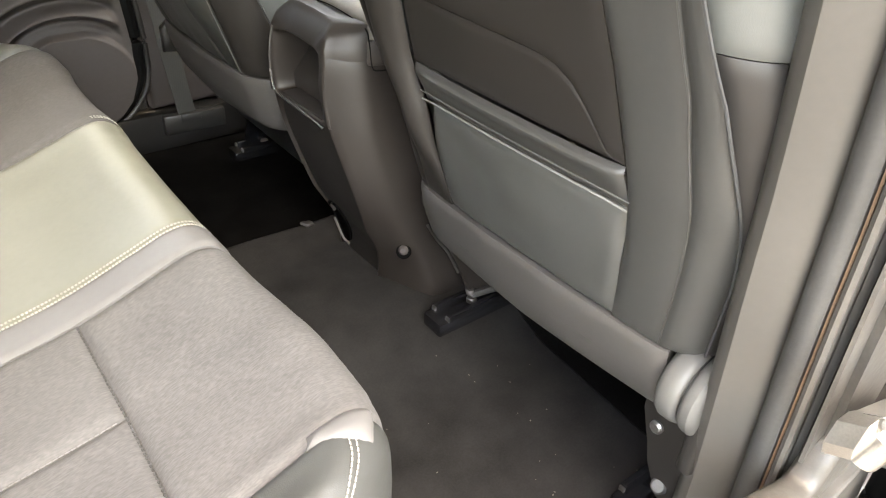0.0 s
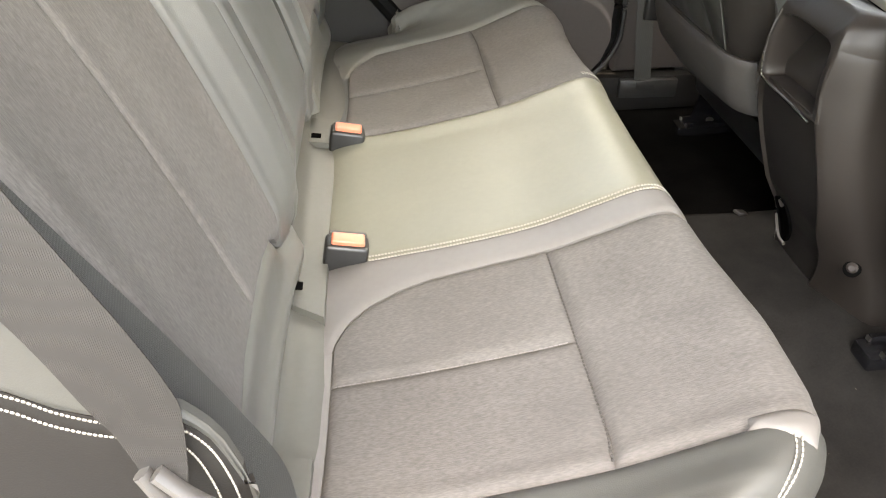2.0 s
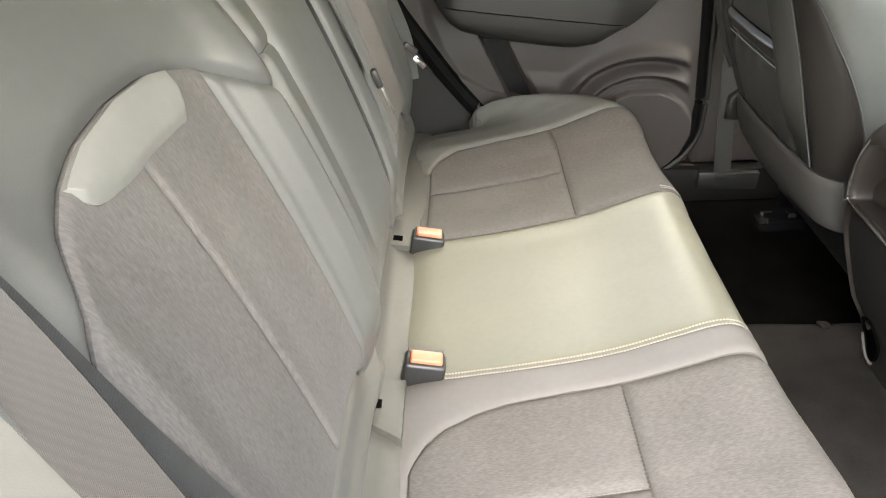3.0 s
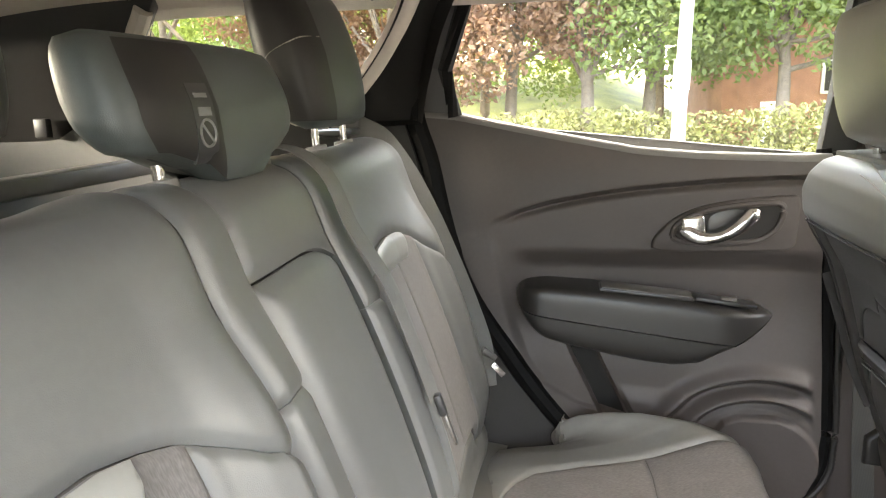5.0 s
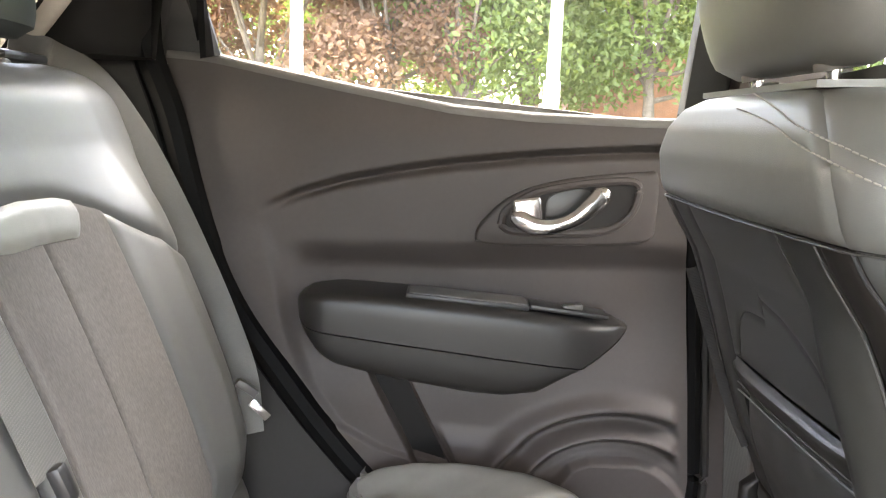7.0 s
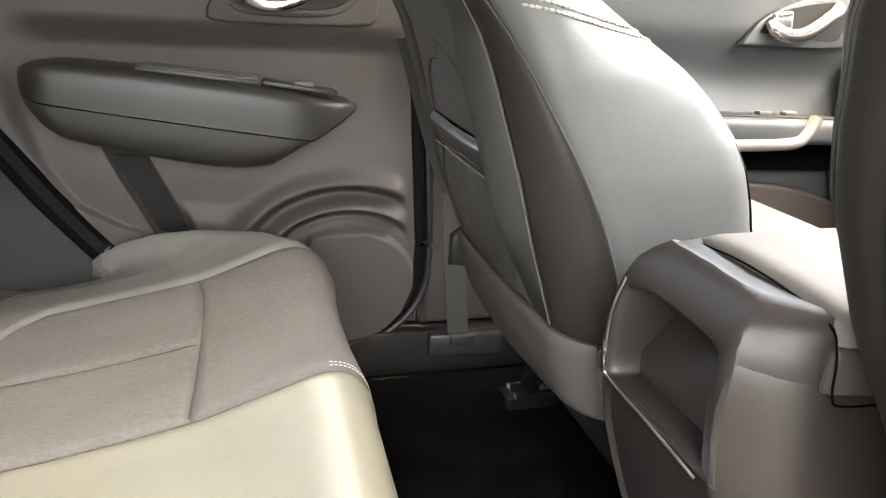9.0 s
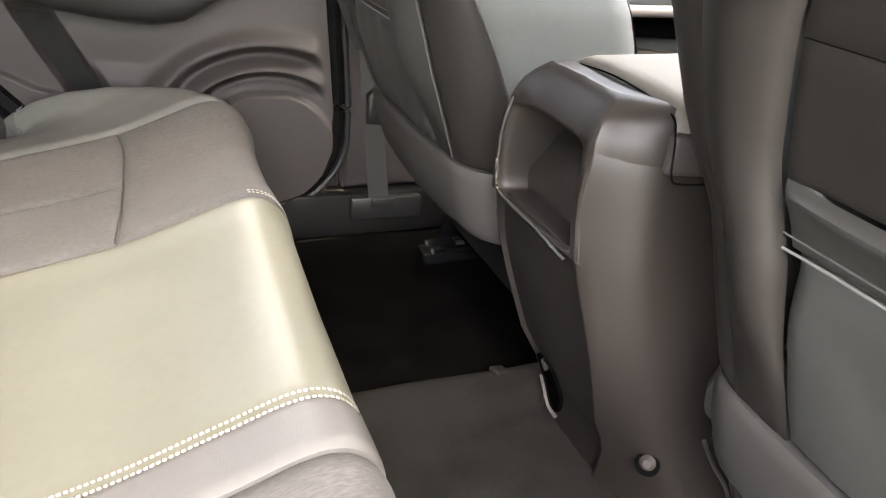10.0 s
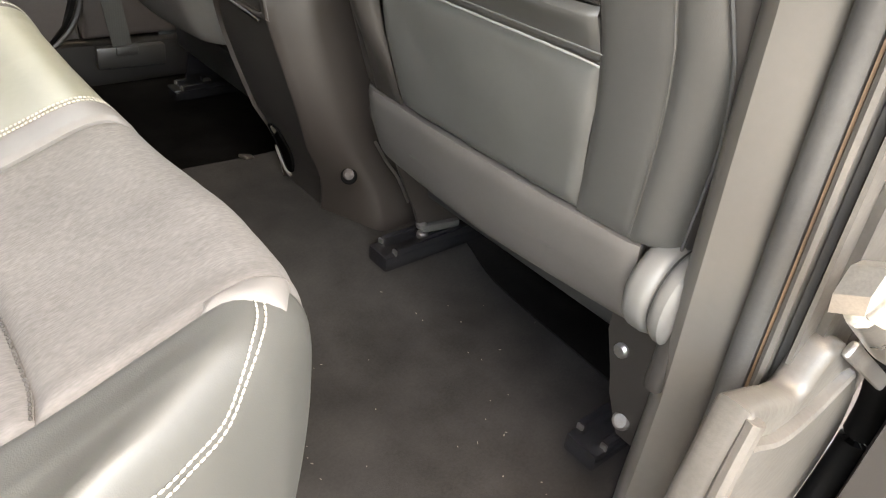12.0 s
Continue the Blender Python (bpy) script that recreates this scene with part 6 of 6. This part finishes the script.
fh = smooth_line([(1.38, 0.744, 0.715), (1.39, 0.738, 0.698), (1.42, 0.734, 0.688), (1.46, 0.732, 0.694), (1.51, 0.735, 0.725), (1.535, 0.742, 0.746)], 6)
part("handle", tube(fh, 0.014, 10, 0.7, up=(0, 1, 0)), CHROME, fd, "chrome door handle")
part("handle_tab", rbox((0.044, 0.014, 0.036), pose(1.402, 0.740, 0.714, 0, -8, 0), 0.006, 3), CHROME, fd)
fg = part("window_pane", prism([(0.86, 0.79, 0.84), (1.85, 0.79, 0.84), (1.40, 0.66, 1.19), (0.90, 0.66, 1.19)], (0, 0.004, 0)), GLASS, fd, smooth=False)
fg.visible_shadow = False

dash = thing("dashboard", (1.85, 0, 0.4), "dark grey dashboard in front of the seats", "dashboard")
part("body", fix(loft([[(1.62, y, 0.40), (1.60, y, 0.62), (1.66, y, 0.76 - 0.05 * abs(y)), (1.80, y, 0.80 - 0.05 * abs(y)), (2.10, y, 0.80), (2.10, y, 0.10), (1.75, y, 0.10)] for y in np.linspace(-0.74, 0.76, 12)])), PLASTIC_SOFT, dash)
part("vent", rbox((0.02, 0.16, 0.06), pose(1.61, 0.0, 0.66, 0, 10, 0), 0.008), BLACK, dash)
ws = thing("windscreen", (1.75, 0, 0.85), "large clear sloping windscreen glass", "windscreen")
wsp = part("pane", prism([(2.12, -0.72, 0.80), (2.12, 0.74, 0.80), (1.33, 0.62, 1.235), (1.33, -0.62, 1.235)], (0.004, 0, 0.004)), GLASS, ws, smooth=False)
wsp.visible_shadow = False
for s, y in ((1, 0.70), (-1, -0.68)):
    part("screen_pillar", tube([(2.14, y + 0.05 * s, 0.80), (1.75, y - 0.0 * s, 1.04), (1.36, y - 0.06 * s, 1.22)], 0.04, 10), PLASTIC_SOFT, ws)
bulk = part("wall_front", rbox((0.04, 1.6, 0.9), pose(2.12, 0, 0.36), 0.01), PLASTIC_SOFT)
tagged(bulk, "dark bulkhead under the dashboard", "trim", kind="structure")

# roof rails over the doors
for s, nm in ((1, "roof_rail_far"), (-1, "roof_rail_near")):
    rr = part(nm, tube(smooth_line([(-0.20, 0.645 * s, 1.185), (0.2, 0.665 * s, 1.215), (0.8, 0.665 * s, 1.225), (1.32, 0.63 * s, 1.22)], 8), 0.035, 12), PLASTIC_SOFT)
    tagged(rr, "dark roof edge trim over the doors", "trim", kind="structure")

# belt that comes down the far middle pillar
pb = thing("seat_belt", (0.79, 0.735, 0.10), "grey front seat belt running down the far middle pillar", "seat belt", "front seat belts")
part("webbing", ribbon(smooth_line([(0.784, 0.728, 0.085), (0.775, 0.726, 0.16), (0.76, 0.722, 0.3), (0.745, 0.715, 0.55), (0.74, 0.70, 0.85)], 6), (1, 0.15, 0), 0.045), WEBBING, pb)
part("anchor", rbox((0.050, 0.010, 0.022), pose(0.790, 0.722, 0.080, 0, 3, 0), 0.004), BLACK, pb, "black belt anchor")
# far door-side strap that hangs behind the driver seat
flap = thing("seat_back_strap", (0.66, 0.60, 0.45), "thin grey strap hanging at the seat edge", "strap")
sp = smooth_line([(0.622, 0.588, 0.66), (0.645, 0.568, 0.58), (0.672, 0.545, 0.48), (0.684, 0.532, 0.435)], 6)
part("strap", ribbon(sp, (1, 0.2, 0.35), [lerp(0.030, 0.010, max(0.0, i / len(sp) * 2 - 1)) for i in range(len(sp))]), WEBBING_BROWN, flap)

# ---------- the near side: middle pillar, sill, open door ----------
np_ = thing("middle_pillar_near", (0.87, -0.72, 0.0), "middle pillar with grey trim, rubber seal and painted edge", "pillar", kind="structure")


PX = tab([(-0.15, 0.802), (0.1, 0.801), (0.2, 0.796), (0.36, 0.774), (0.48, 0.756), (0.57, 0.744), (0.71, 0.716), (0.95, 0.668), (1.2, 0.612)])


def pillar_strip(name, pts, mat, label="", z0=-0.12, z1=1.2):
    """A band up the pillar: pts are (depth behind its rear edge, y), leaning with the pillar."""
    rows = [[(PX(z) + dx, y + 0.10 * max(0.0, z - 0.7) ** 1.5, z) for dx, y in pts] for z in np.linspace(z0, z1, 34)]
    return part(name, fix(loft(rows)), mat, np_, label)


pillar_strip("pillar_trim", [(0.12, -0.675), (0.05, -0.682), (0.012, -0.700), (0.003, -0.708), (0.0, -0.717), (0.004, -0.727), (0.010, -0.738), (0.015, -0.746), (0.021, -0.750), (0.05, -0.752), (0.12, -0.70)], PILLAR, "beige grey plastic pillar trim")
pillar_strip("seal", [(0.024, -0.7508), (0.0165, -0.753), (0.0125, -0.758), (0.0115, -0.764), (0.013, -0.770), (0.018, -0.774), (0.05, -0.774)], SEAL_GREY, "worn grey rubber door seal")
pillar_strip("seam_bead", [(0.024, -0.7742), (0.0195, -0.7755), (0.0205, -0.7775), (0.026, -0.778)], RUST, "thin brown bead of old sealant")
pillar_strip("painted_edge", [(0.030, -0.7782), (0.0175, -0.7790), (0.0160, -0.7825), (0.0185, -0.786), (0.05, -0.7865)], PAINT, "painted body edge", 0.12)
pillar_strip("gap", [(0.036, -0.7866), (0.028, -0.7875), (0.032, -0.793), (0.06, -0.795)], RUBBER, "dark gap beside the flange")
pillar_strip("flange", [(0.030, -0.7952), (0.0225, -0.7965), (0.0235, -0.8000), (0.06, -0.8005)], PAINT, "folded steel flange", 0.30)
pillar_strip("outer_face", [(0.05, -0.800), (0.048, -0.808), (0.25, -0.815), (0.25, -0.79)], PAINT, "painted outer face of the pillar")

sill_near = part("sill_near", prism([(-0.1, -0.735, -0.04), (1.75, -0.735, -0.04), (1.75, -0.80, -0.06), (-0.1, -0.80, -0.06)], (0, 0, -0.10), 0.012), PAINT)
tagged(sill_near, "painted door sill on the open side", "sill", kind="structure")
kick = part("sill_trim_near", prism([(0.30, -0.70, 0.0), (1.75, -0.70, 0.0), (1.75, -0.735, 0.03), (0.30, -0.735, 0.03)], (0, 0, -0.06), 0.008), PLASTIC)
tagged(kick, "dark sill trim on the open side", "sill", kind="structure")
arch_near = part("wheel_arch_near", sheet(lambda u, v: (lerp(-0.40, 0.0 + 0.30 * (1 - v) ** 1.6, u), -0.725 - 0.02 * u, lerp(-0.1, 0.36, v)), 12, 16, 0.03, flip=True), RUBBER)
tagged(arch_near, "dark door aperture over the wheel arch", "trim", kind="structure")

odoor = thing("rear_door", (1.05, -0.95, 0.0), "open rear door folded forwards on the open side", "car door")
part("inner_panel", fix(loft([[(x, y, z) for x, y in ((0.965, -0.862), (0.985, -1.05), (1.10, -1.60), (1.18, -1.60), (1.10, -1.05), (1.07, -0.85))] for z in (0.02, 0.3, 0.5, 0.84)])), PLASTIC_SOFT, odoor)
part("lower_panel", fix(loft([[(x, y, z) for x, y in ((0.975, -0.865), (0.995, -1.05), (1.11, -1.60), (1.18, -1.60), (1.10, -1.05), (1.07, -0.85))] for z in (-0.16, 0.016)])), RUBBER, odoor, "dark lower edge of the open door")
# pressed steel at the foot of the pillar, and the upper door hinge
foot_out = smooth_line([Vector((x, -0.822, z)) for x, z in ((0.692, 0.330), (0.743, 0.309), (0.780, 0.292), (0.800, 0.290), (0.812, 0.312), (0.826, 0.325), (0.856, 0.314), (0.90, 0.280), (0.945, 0.242), (1.000, 0.190), (1.030, 0.130), (1.036, 0.075), (1.012, 0.000), (0.96, -0.09), (0.80, -0.12), (0.68, -0.10), (0.672, 0.10), (0.678, 0.240))], 4)
part("pillar_foot", prism(foot_out, (0, 0.03, 0), 0.009, 3), PAINT, np_, "pressed painted steel at the pillar foot")
part("pressed_bead", tube(smooth_line([(0.700, -0.822, 0.296), (0.76, -0.8245, 0.268), (0.82, -0.8245, 0.262), (0.87, -0.824, 0.268), (0.90, -0.822, 0.262)], 6), 0.008, 8, 0.5), PAINT, np_)
part("flange_lip", tube(smooth_line([(0.697, -0.823, 0.322), (0.684, -0.825, 0.25), (0.682, -0.826, 0.12), (0.69, -0.825, -0.05)], 6), 0.007, 8), PAINT, np_)
part("sealant_line", tube(smooth_line([(0.712, -0.8235, 0.262), (0.716, -0.8240, 0.20), (0.722, -0.8240, 0.10)], 6), 0.0022, 6), RUST, np_, "brown line of sealant")
# Black tube put in for the shaded gap beside the pressed steel.
part("gap_shade_tube", tube(smooth_line([(0.955, -0.832, 0.265), (1.020, -0.834, 0.198), (1.056, -0.836, 0.130), (1.062, -0.836, 0.072), (1.038, -0.836, -0.010), (0.99, -0.836, -0.10)], 6), 0.017, 10), SEAL_BLACK, np_, "black tube for the dark gap beside the pressed steel")
hinge = part("hinge", fix(loft([[(x, -0.830 - 0.006 * k, z + 0.003 * k) for x, z in ((0.690, 0.438), (0.697, 0.455), (0.716, 0.452), (0.741, 0.438), (0.80, 0.412), (0.858, 0.384), (0.916, 0.336), (0.905, 0.318), (0.882, 0.322), (0.830, 0.368), (0.780, 0.398), (0.730, 0.412), (0.700, 0.420))] for k in range(4)])), HINGE_STEEL, odoor, "bright door hinge")
part("hinge_pin", disc((0.712, -0.850, 0.428), (0.1, -0.3, 1), 0.013, 0.032, 18, 0.004), HINGE_STEEL, hinge)
part("hinge_bolt", disc((0.716, -0.846, 0.436), (0, -1, 0.2), 0.015, 0.010, 18, 0.005), HINGE_STEEL, hinge)
part("hinge_bolt", disc((0.800, -0.848, 0.402), (0, -1, 0.2), 0.011, 0.008, 6, 0.002), HINGE_STEEL, hinge)
part("hinge_bolt", disc((0.870, -0.848, 0.354), (0, -1, 0.2), 0.011, 0.008, 6, 0.002), HINGE_STEEL, hinge)
part("hinge_slot", tube([(0.745, -0.851, 0.418), (0.81, -0.851, 0.386), (0.87, -0.851, 0.338)], 0.004, 8), GAP, hinge)
part("hinge_arm", tube(smooth_line([(0.752, -0.836, 0.402), (0.80, -0.838, 0.368), (0.88, -0.842, 0.312), (0.965, -0.848, 0.262), (1.05, -0.86, 0.225)], 6), 0.011, 10), HINGE_STEEL, hinge)
part("check_strap", rbox((0.15, 0.008, 0.016), pose(0.900, -0.834, 0.276, 0, 36, -8), 0.003), STEEL, odoor, "steel door check strap")
part("wiring_boot", tube(smooth_line([(0.80, -0.815, 0.52), (0.85, -0.850, 0.53), (0.93, -0.87, 0.53), (0.98, -0.875, 0.52)], 5), 0.016, 12), RUBBER, odoor)

# the near front door stays shut
nfd = thing("front_door", (1.3, -0.80, 0.0), "closed front door on the open side with dark trim", "car door")
part("trim_panel", sheet(lambda u, v: (lerp(0.90, 1.90, u), -0.770 - 0.02 * math.sin(v * 3.1), lerp(-0.04, 0.845, v)), 10, 16, 0.03, flip=True), PLASTIC, nfd)
nfg = part("window_pane", prism([(0.84, -0.79, 0.84), (1.90, -0.79, 0.84), (1.42, -0.66, 1.19), (0.78, -0.66, 1.19)], (0, -0.004, 0)), GLASS_TINT, nfd, smooth=False)
nfg.visible_shadow = False

# body side behind the far doors
side_far = part("wall_body_far", fix(loft([[(x, 0.845, z) for x, z in ((-1.4, -0.2), (2.15, -0.2), (2.15, 0.82), (0.70, 0.825), (-0.06, 0.91), (-0.30, 0.93), (-1.4, 0.93))], [(x, 0.875, z) for x, z in ((-1.4, -0.2), (2.15, -0.2), (2.15, 0.82), (0.70, 0.825), (-0.06, 0.91), (-0.30, 0.93), (-1.4, 0.93))]])), PAINT)
tagged(side_far, "painted steel body side behind the far doors", "body side", kind="structure")
mpo = part("wall_pillar_far", prism([(0.665, 0.80, 0.80), (0.90, 0.80, 0.80), (0.90, 0.69, 1.24), (0.68, 0.69, 1.24)], (0, 0.03, 0)), RUBBER)
tagged(mpo, "black outer face of the far middle pillar", "pillar", kind="structure")
cpo = part("wall_rear_pillar_far", prism([(-0.30, 0.80, 0.88), (-0.05, 0.80, 0.88), (-0.085, 0.775, 1.03), (-0.01, 0.70, 1.22), (-0.10, 0.69, 1.22)], (0, 0.03, 0)), RUBBER)
tagged(cpo, "black outer face of the far rear pillar", "pillar", kind="structure")

# ---------- outside ----------
ground = part("ground", sheet(lambda u, v: (lerp(-400, 400, u), lerp(-300, 700, v), GROUND_Z), 4, 4, 0.1), ASPHALT)
tagged(ground, "grey asphalt of the car park", "ground", kind="structure")
def lawn_fn(u, v):
    """Grass that rises to a bank behind the trees, but not at the building."""
    x, y = lerp(-60, 60, u), lerp(8.8, 60, v)
    return (x, y, GROUND_Z + 0.06 + 2.9 * sstep(14.5, 34, y) * (1 - 0.9 * sstep(1.5, 5.0, x)) + 0.03 * noise.noise(Vector((x, y, 0.4))))


lawn = part("lawn", sheet(lawn_fn, 80, 60, 0.2), GRASS)
tagged(lawn, "bright sunlit grass rising to a bank behind the trees", "lawn", kind="structure")

rng = np.random.default_rng(5)


def leaf_cloud(blobs, count, size, squash=0.85):
    """Many small leaf faces spread through blobs (x, y, z, radius)."""
    verts, faces = [], []
    B = np.array(blobs)
    pick = rng.choice(len(B), size=count, p=B[:, 3] ** 2 / (B[:, 3] ** 2).sum())
    d = rng.normal(size=(count, 3))
    d /= np.linalg.norm(d, axis=1, keepdims=True)
    rad = rng.uniform(0.25, 1.0, size=(count, 1)) ** 0.55
    C = B[pick, :3] + d * rad * B[pick, 3:4] * np.array([1, 1, squash])
    A = rng.normal(size=(count, 3)); A /= np.linalg.norm(A, axis=1, keepdims=True)
    Q = np.cross(A, rng.normal(size=(count, 3))); Q /= np.linalg.norm(Q, axis=1, keepdims=True)
    S = rng.uniform(0.6, 1.35, size=(count, 1)) * size
    V = np.stack([C - A * S, C + Q * S * 0.5, C + A * S, C - Q * S * 0.5], axis=1).reshape(-1, 3)
    return [tuple(v) for v in V], [(4 * i, 4 * i + 1, 4 * i + 2, 4 * i + 3) for i in range(count)]


def tree(x, y, h, spread, leafmat, label, trunk_r=0.13, crown_lo=1.5, count=18000):
    z0 = GROUND_Z
    ob = thing("tree", (x, y, z0), label, "tree", "trees beyond the car park")
    top = (x + rng.uniform(-0.3, 0.3), y + rng.uniform(-0.3, 0.3), z0 + h * 0.75)
    tp = smooth_line([(x, y, z0 - 0.1), (x + rng.uniform(-0.06, 0.06), y, z0 + h * 0.2), (x + rng.uniform(-0.15, 0.15), y, z0 + h * 0.42), top], 6)
    trunk = part("trunk", tube(tp, [lerp(trunk_r * 1.25, trunk_r * 0.25, (i / len(tp)) ** 0.8) for i in range(len(tp))], 10, up=(0, 1, 0)), BARK, ob)
    blobs = []
    for k in range(9):
        a = k * 2.4 + rng.uniform(-0.3, 0.3)
        zz = z0 + lerp(crown_lo, h * 0.88, (k % 5) / 4 + rng.uniform(-0.05, 0.05))
        rr = spread * rng.uniform(0.45, 0.85)
        b = (x + math.cos(a) * rr, y + math.sin(a) * rr, zz + 0.5)
        s = tp[int(len(tp) * rng.uniform(0.35, 0.7))]
        part("limb", tube(smooth_line([s, (lerp(s.x, b[0], 0.5), lerp(s.y, b[1], 0.5), lerp(s.z, b[2], 0.5) - 0.12), b], 4), [lerp(trunk_r * 0.42, 0.015, i / 8) for i in range(9)], 7), BARK, trunk)
        blobs.append((*b, spread * rng.uniform(0.42, 0.62)))
        blobs.append((b[0] + rng.uniform(-0.6, 0.6), b[1] + rng.uniform(-0.5, 0.5), b[2] + rng.uniform(0.2, 0.9), spread * rng.uniform(0.3, 0.5)))
    blobs.append((x, y, z0 + h * 0.85, spread * 0.7))
    tagged(part("crown", leaf_cloud(blobs, count, 0.068), leafmat, ob, smooth=False), "many small leaves", kind="stuff")
    return ob


for x, y, h, sp, mat, lab, cl in (
        (-3.0, 12.5, 6.0, 1.9, LEAF_COPPER, "copper-leaved tree on the grass", 1.75),
        (-0.85, 13.2, 6.5, 1.8, LEAF_COPPER, "copper-leaved tree with a slim trunk", 2.1),
        (0.55, 12.6, 7.0, 2.0, LEAF, "green leafy tree with a straight trunk", 1.9),
        (1.75, 13.5, 7.0, 1.9, LEAF, "green leafy tree with a straight trunk", 2.0),
        (3.95, 12.8, 7.0, 2.1, LEAF, "dark green leafy tree beside the building", 1.9),
        (5.6, 13.2, 7.0, 2.1, LEAF, "dark green leafy tree beside the building", 1.7),
        (7.6, 12.0, 7.0, 2.2, LEAF, "green leafy tree at the end of the row", 1.5),
        (-5.4, 14.0, 6.5, 2.2, LEAF_COPPER, "copper-leaved tree at the end of the row", 1.2),
        (-1.9, 17.5, 8.5, 2.6, LEAF, "tall green tree further back", 1.7),
        (2.6, 18.5, 9.0, 2.8, LEAF, "tall green tree further back", 2.2),
        (-8.5, 14.0, 7.5, 2.8, LEAF, "green leafy tree beyond the rear of the car", 1.0),
        (9.5, 17.0, 9.0, 3.0, LEAF, "tall green tree further back", 1.2)):
    tree(x, y, h, sp, mat, lab, crown_lo=cl)

hedge = thing("hedge", (0, 11.2, GROUND_Z), "low brown green hedge along the grass", "hedge", kind="stuff")
hb = [(x, 11.2 + 0.15 * math.sin(x * 3), GROUND_Z + h + 0.06 * math.sin(x * 1.7 + h), 0.36) for x in np.arange(-9, 10, 0.28) for h in (0.36, 0.78)]
part("leaves", leaf_cloud(hb, 30000, 0.048, 0.9), HEDGE, hedge, smooth=False)
shrubs = thing("shrubs", (0, 21, GROUND_Z), "pale green shrubs and far trees behind the row", "shrub", kind="stuff")
sb = [(x, 24 + 2 * math.sin(x * 1.3), GROUND_Z + 3.9 + 6.5 * rng.uniform(), 2.2) for x in np.arange(-30, 31, 0.45)]
part("leaves", leaf_cloud(sb, 52000, 0.24, 1.3), LEAF, shrubs, smooth=False)

bld = thing("building", (6.6, 18.0, GROUND_Z), "red brown brick building behind the trees", "building")
part("wall", rbox((6.4, 5.0, 2.9), pose(7.0, 19.5, GROUND_Z + 1.45), 0.02), BRICKWORK, bld)
part("roof", fix(loft([[(3.5, 16.7, z), (10.5, 16.7, z), (10.5, 22.2, z), (3.5, 22.2, z)] for z in (GROUND_Z + 2.9, GROUND_Z + 3.05)])), PLASTIC_SOFT, bld)
dr = part("door", rbox((0.55, 0.06, 1.0), pose(4.95, 16.98, GROUND_Z + 0.55), 0.01), POST, bld, "white door")
for x in (6.4, 8.2):
    w = part("window", rbox((0.9, 0.06, 0.8), pose(x, 16.98, GROUND_Z + 1.6), 0.01), POST, bld, "white framed window")
    part("pane", rbox((0.76, 0.02, 0.66), pose(x, 16.945, GROUND_Z + 1.6), 0.003), BLACK, w)

for x, y in ((1.34, 7.0), (-1.275, 7.0), (4.75, 7.0)):
    lp = thing("lamp_post", (x, y, GROUND_Z), "white painted lamp post at the edge of the car park", "lamp post", "white lamp posts")
    part("shaft", tube([(x - 0.02, y, GROUND_Z), (x, y, GROUND_Z + 1.2), (x + 0.06, y, 3.0), (x + 0.12, y, 5.0)], [0.075, 0.070, 0.055, 0.045], 14), POST, lp)
    part("collar", disc((x, y, GROUND_Z + 1.35), (0.03, 0, 1), 0.085, 0.30, 18, 0.01), POST, lp)


# crumbs and lint on the near carpet
crumb_rng = np.random.default_rng(11)
crumbs = thing("crumbs", (0.72, -0.45, 0.012), "small pale crumbs and lint on the grey carpet", "crumbs", kind="stuff")
cv, cf = [], []
for k in range(46):
    c = Vector((crumb_rng.uniform(0.50, 0.98), crumb_rng.uniform(-0.66, -0.22), 0.0))
    c.z = tunnel_fn((c.x - 0.33) / 1.42, (c.y + 0.735) / 0.91)[2] + 0.0012
    r1, r2, an = crumb_rng.uniform(0.0008, 0.0024), crumb_rng.uniform(0.0005, 0.0011), crumb_rng.uniform(0, 3.1)
    n0 = len(cv)
    for dx, dy, dz_ in ((-1, 0, 0), (0, -1, 0), (1, 0, 0), (0, 1, 0), (0, 0, 1), (0, 0, -1)):
        q = Vector((dx * r1, dy * r2, 0))
        cv.append((c.x + q.x * math.cos(an) - q.y * math.sin(an), c.y + q.x * math.sin(an) + q.y * math.cos(an), c.z + dz_ * 0.0009))
    cf += [(n0 + i, n0 + (i + 1) % 4, n0 + 4) for i in range(4)] + [(n0 + (i + 1) % 4, n0 + i, n0 + 5) for i in range(4)]
part("grains", (cv, cf), CRUMB, crumbs, smooth=False)
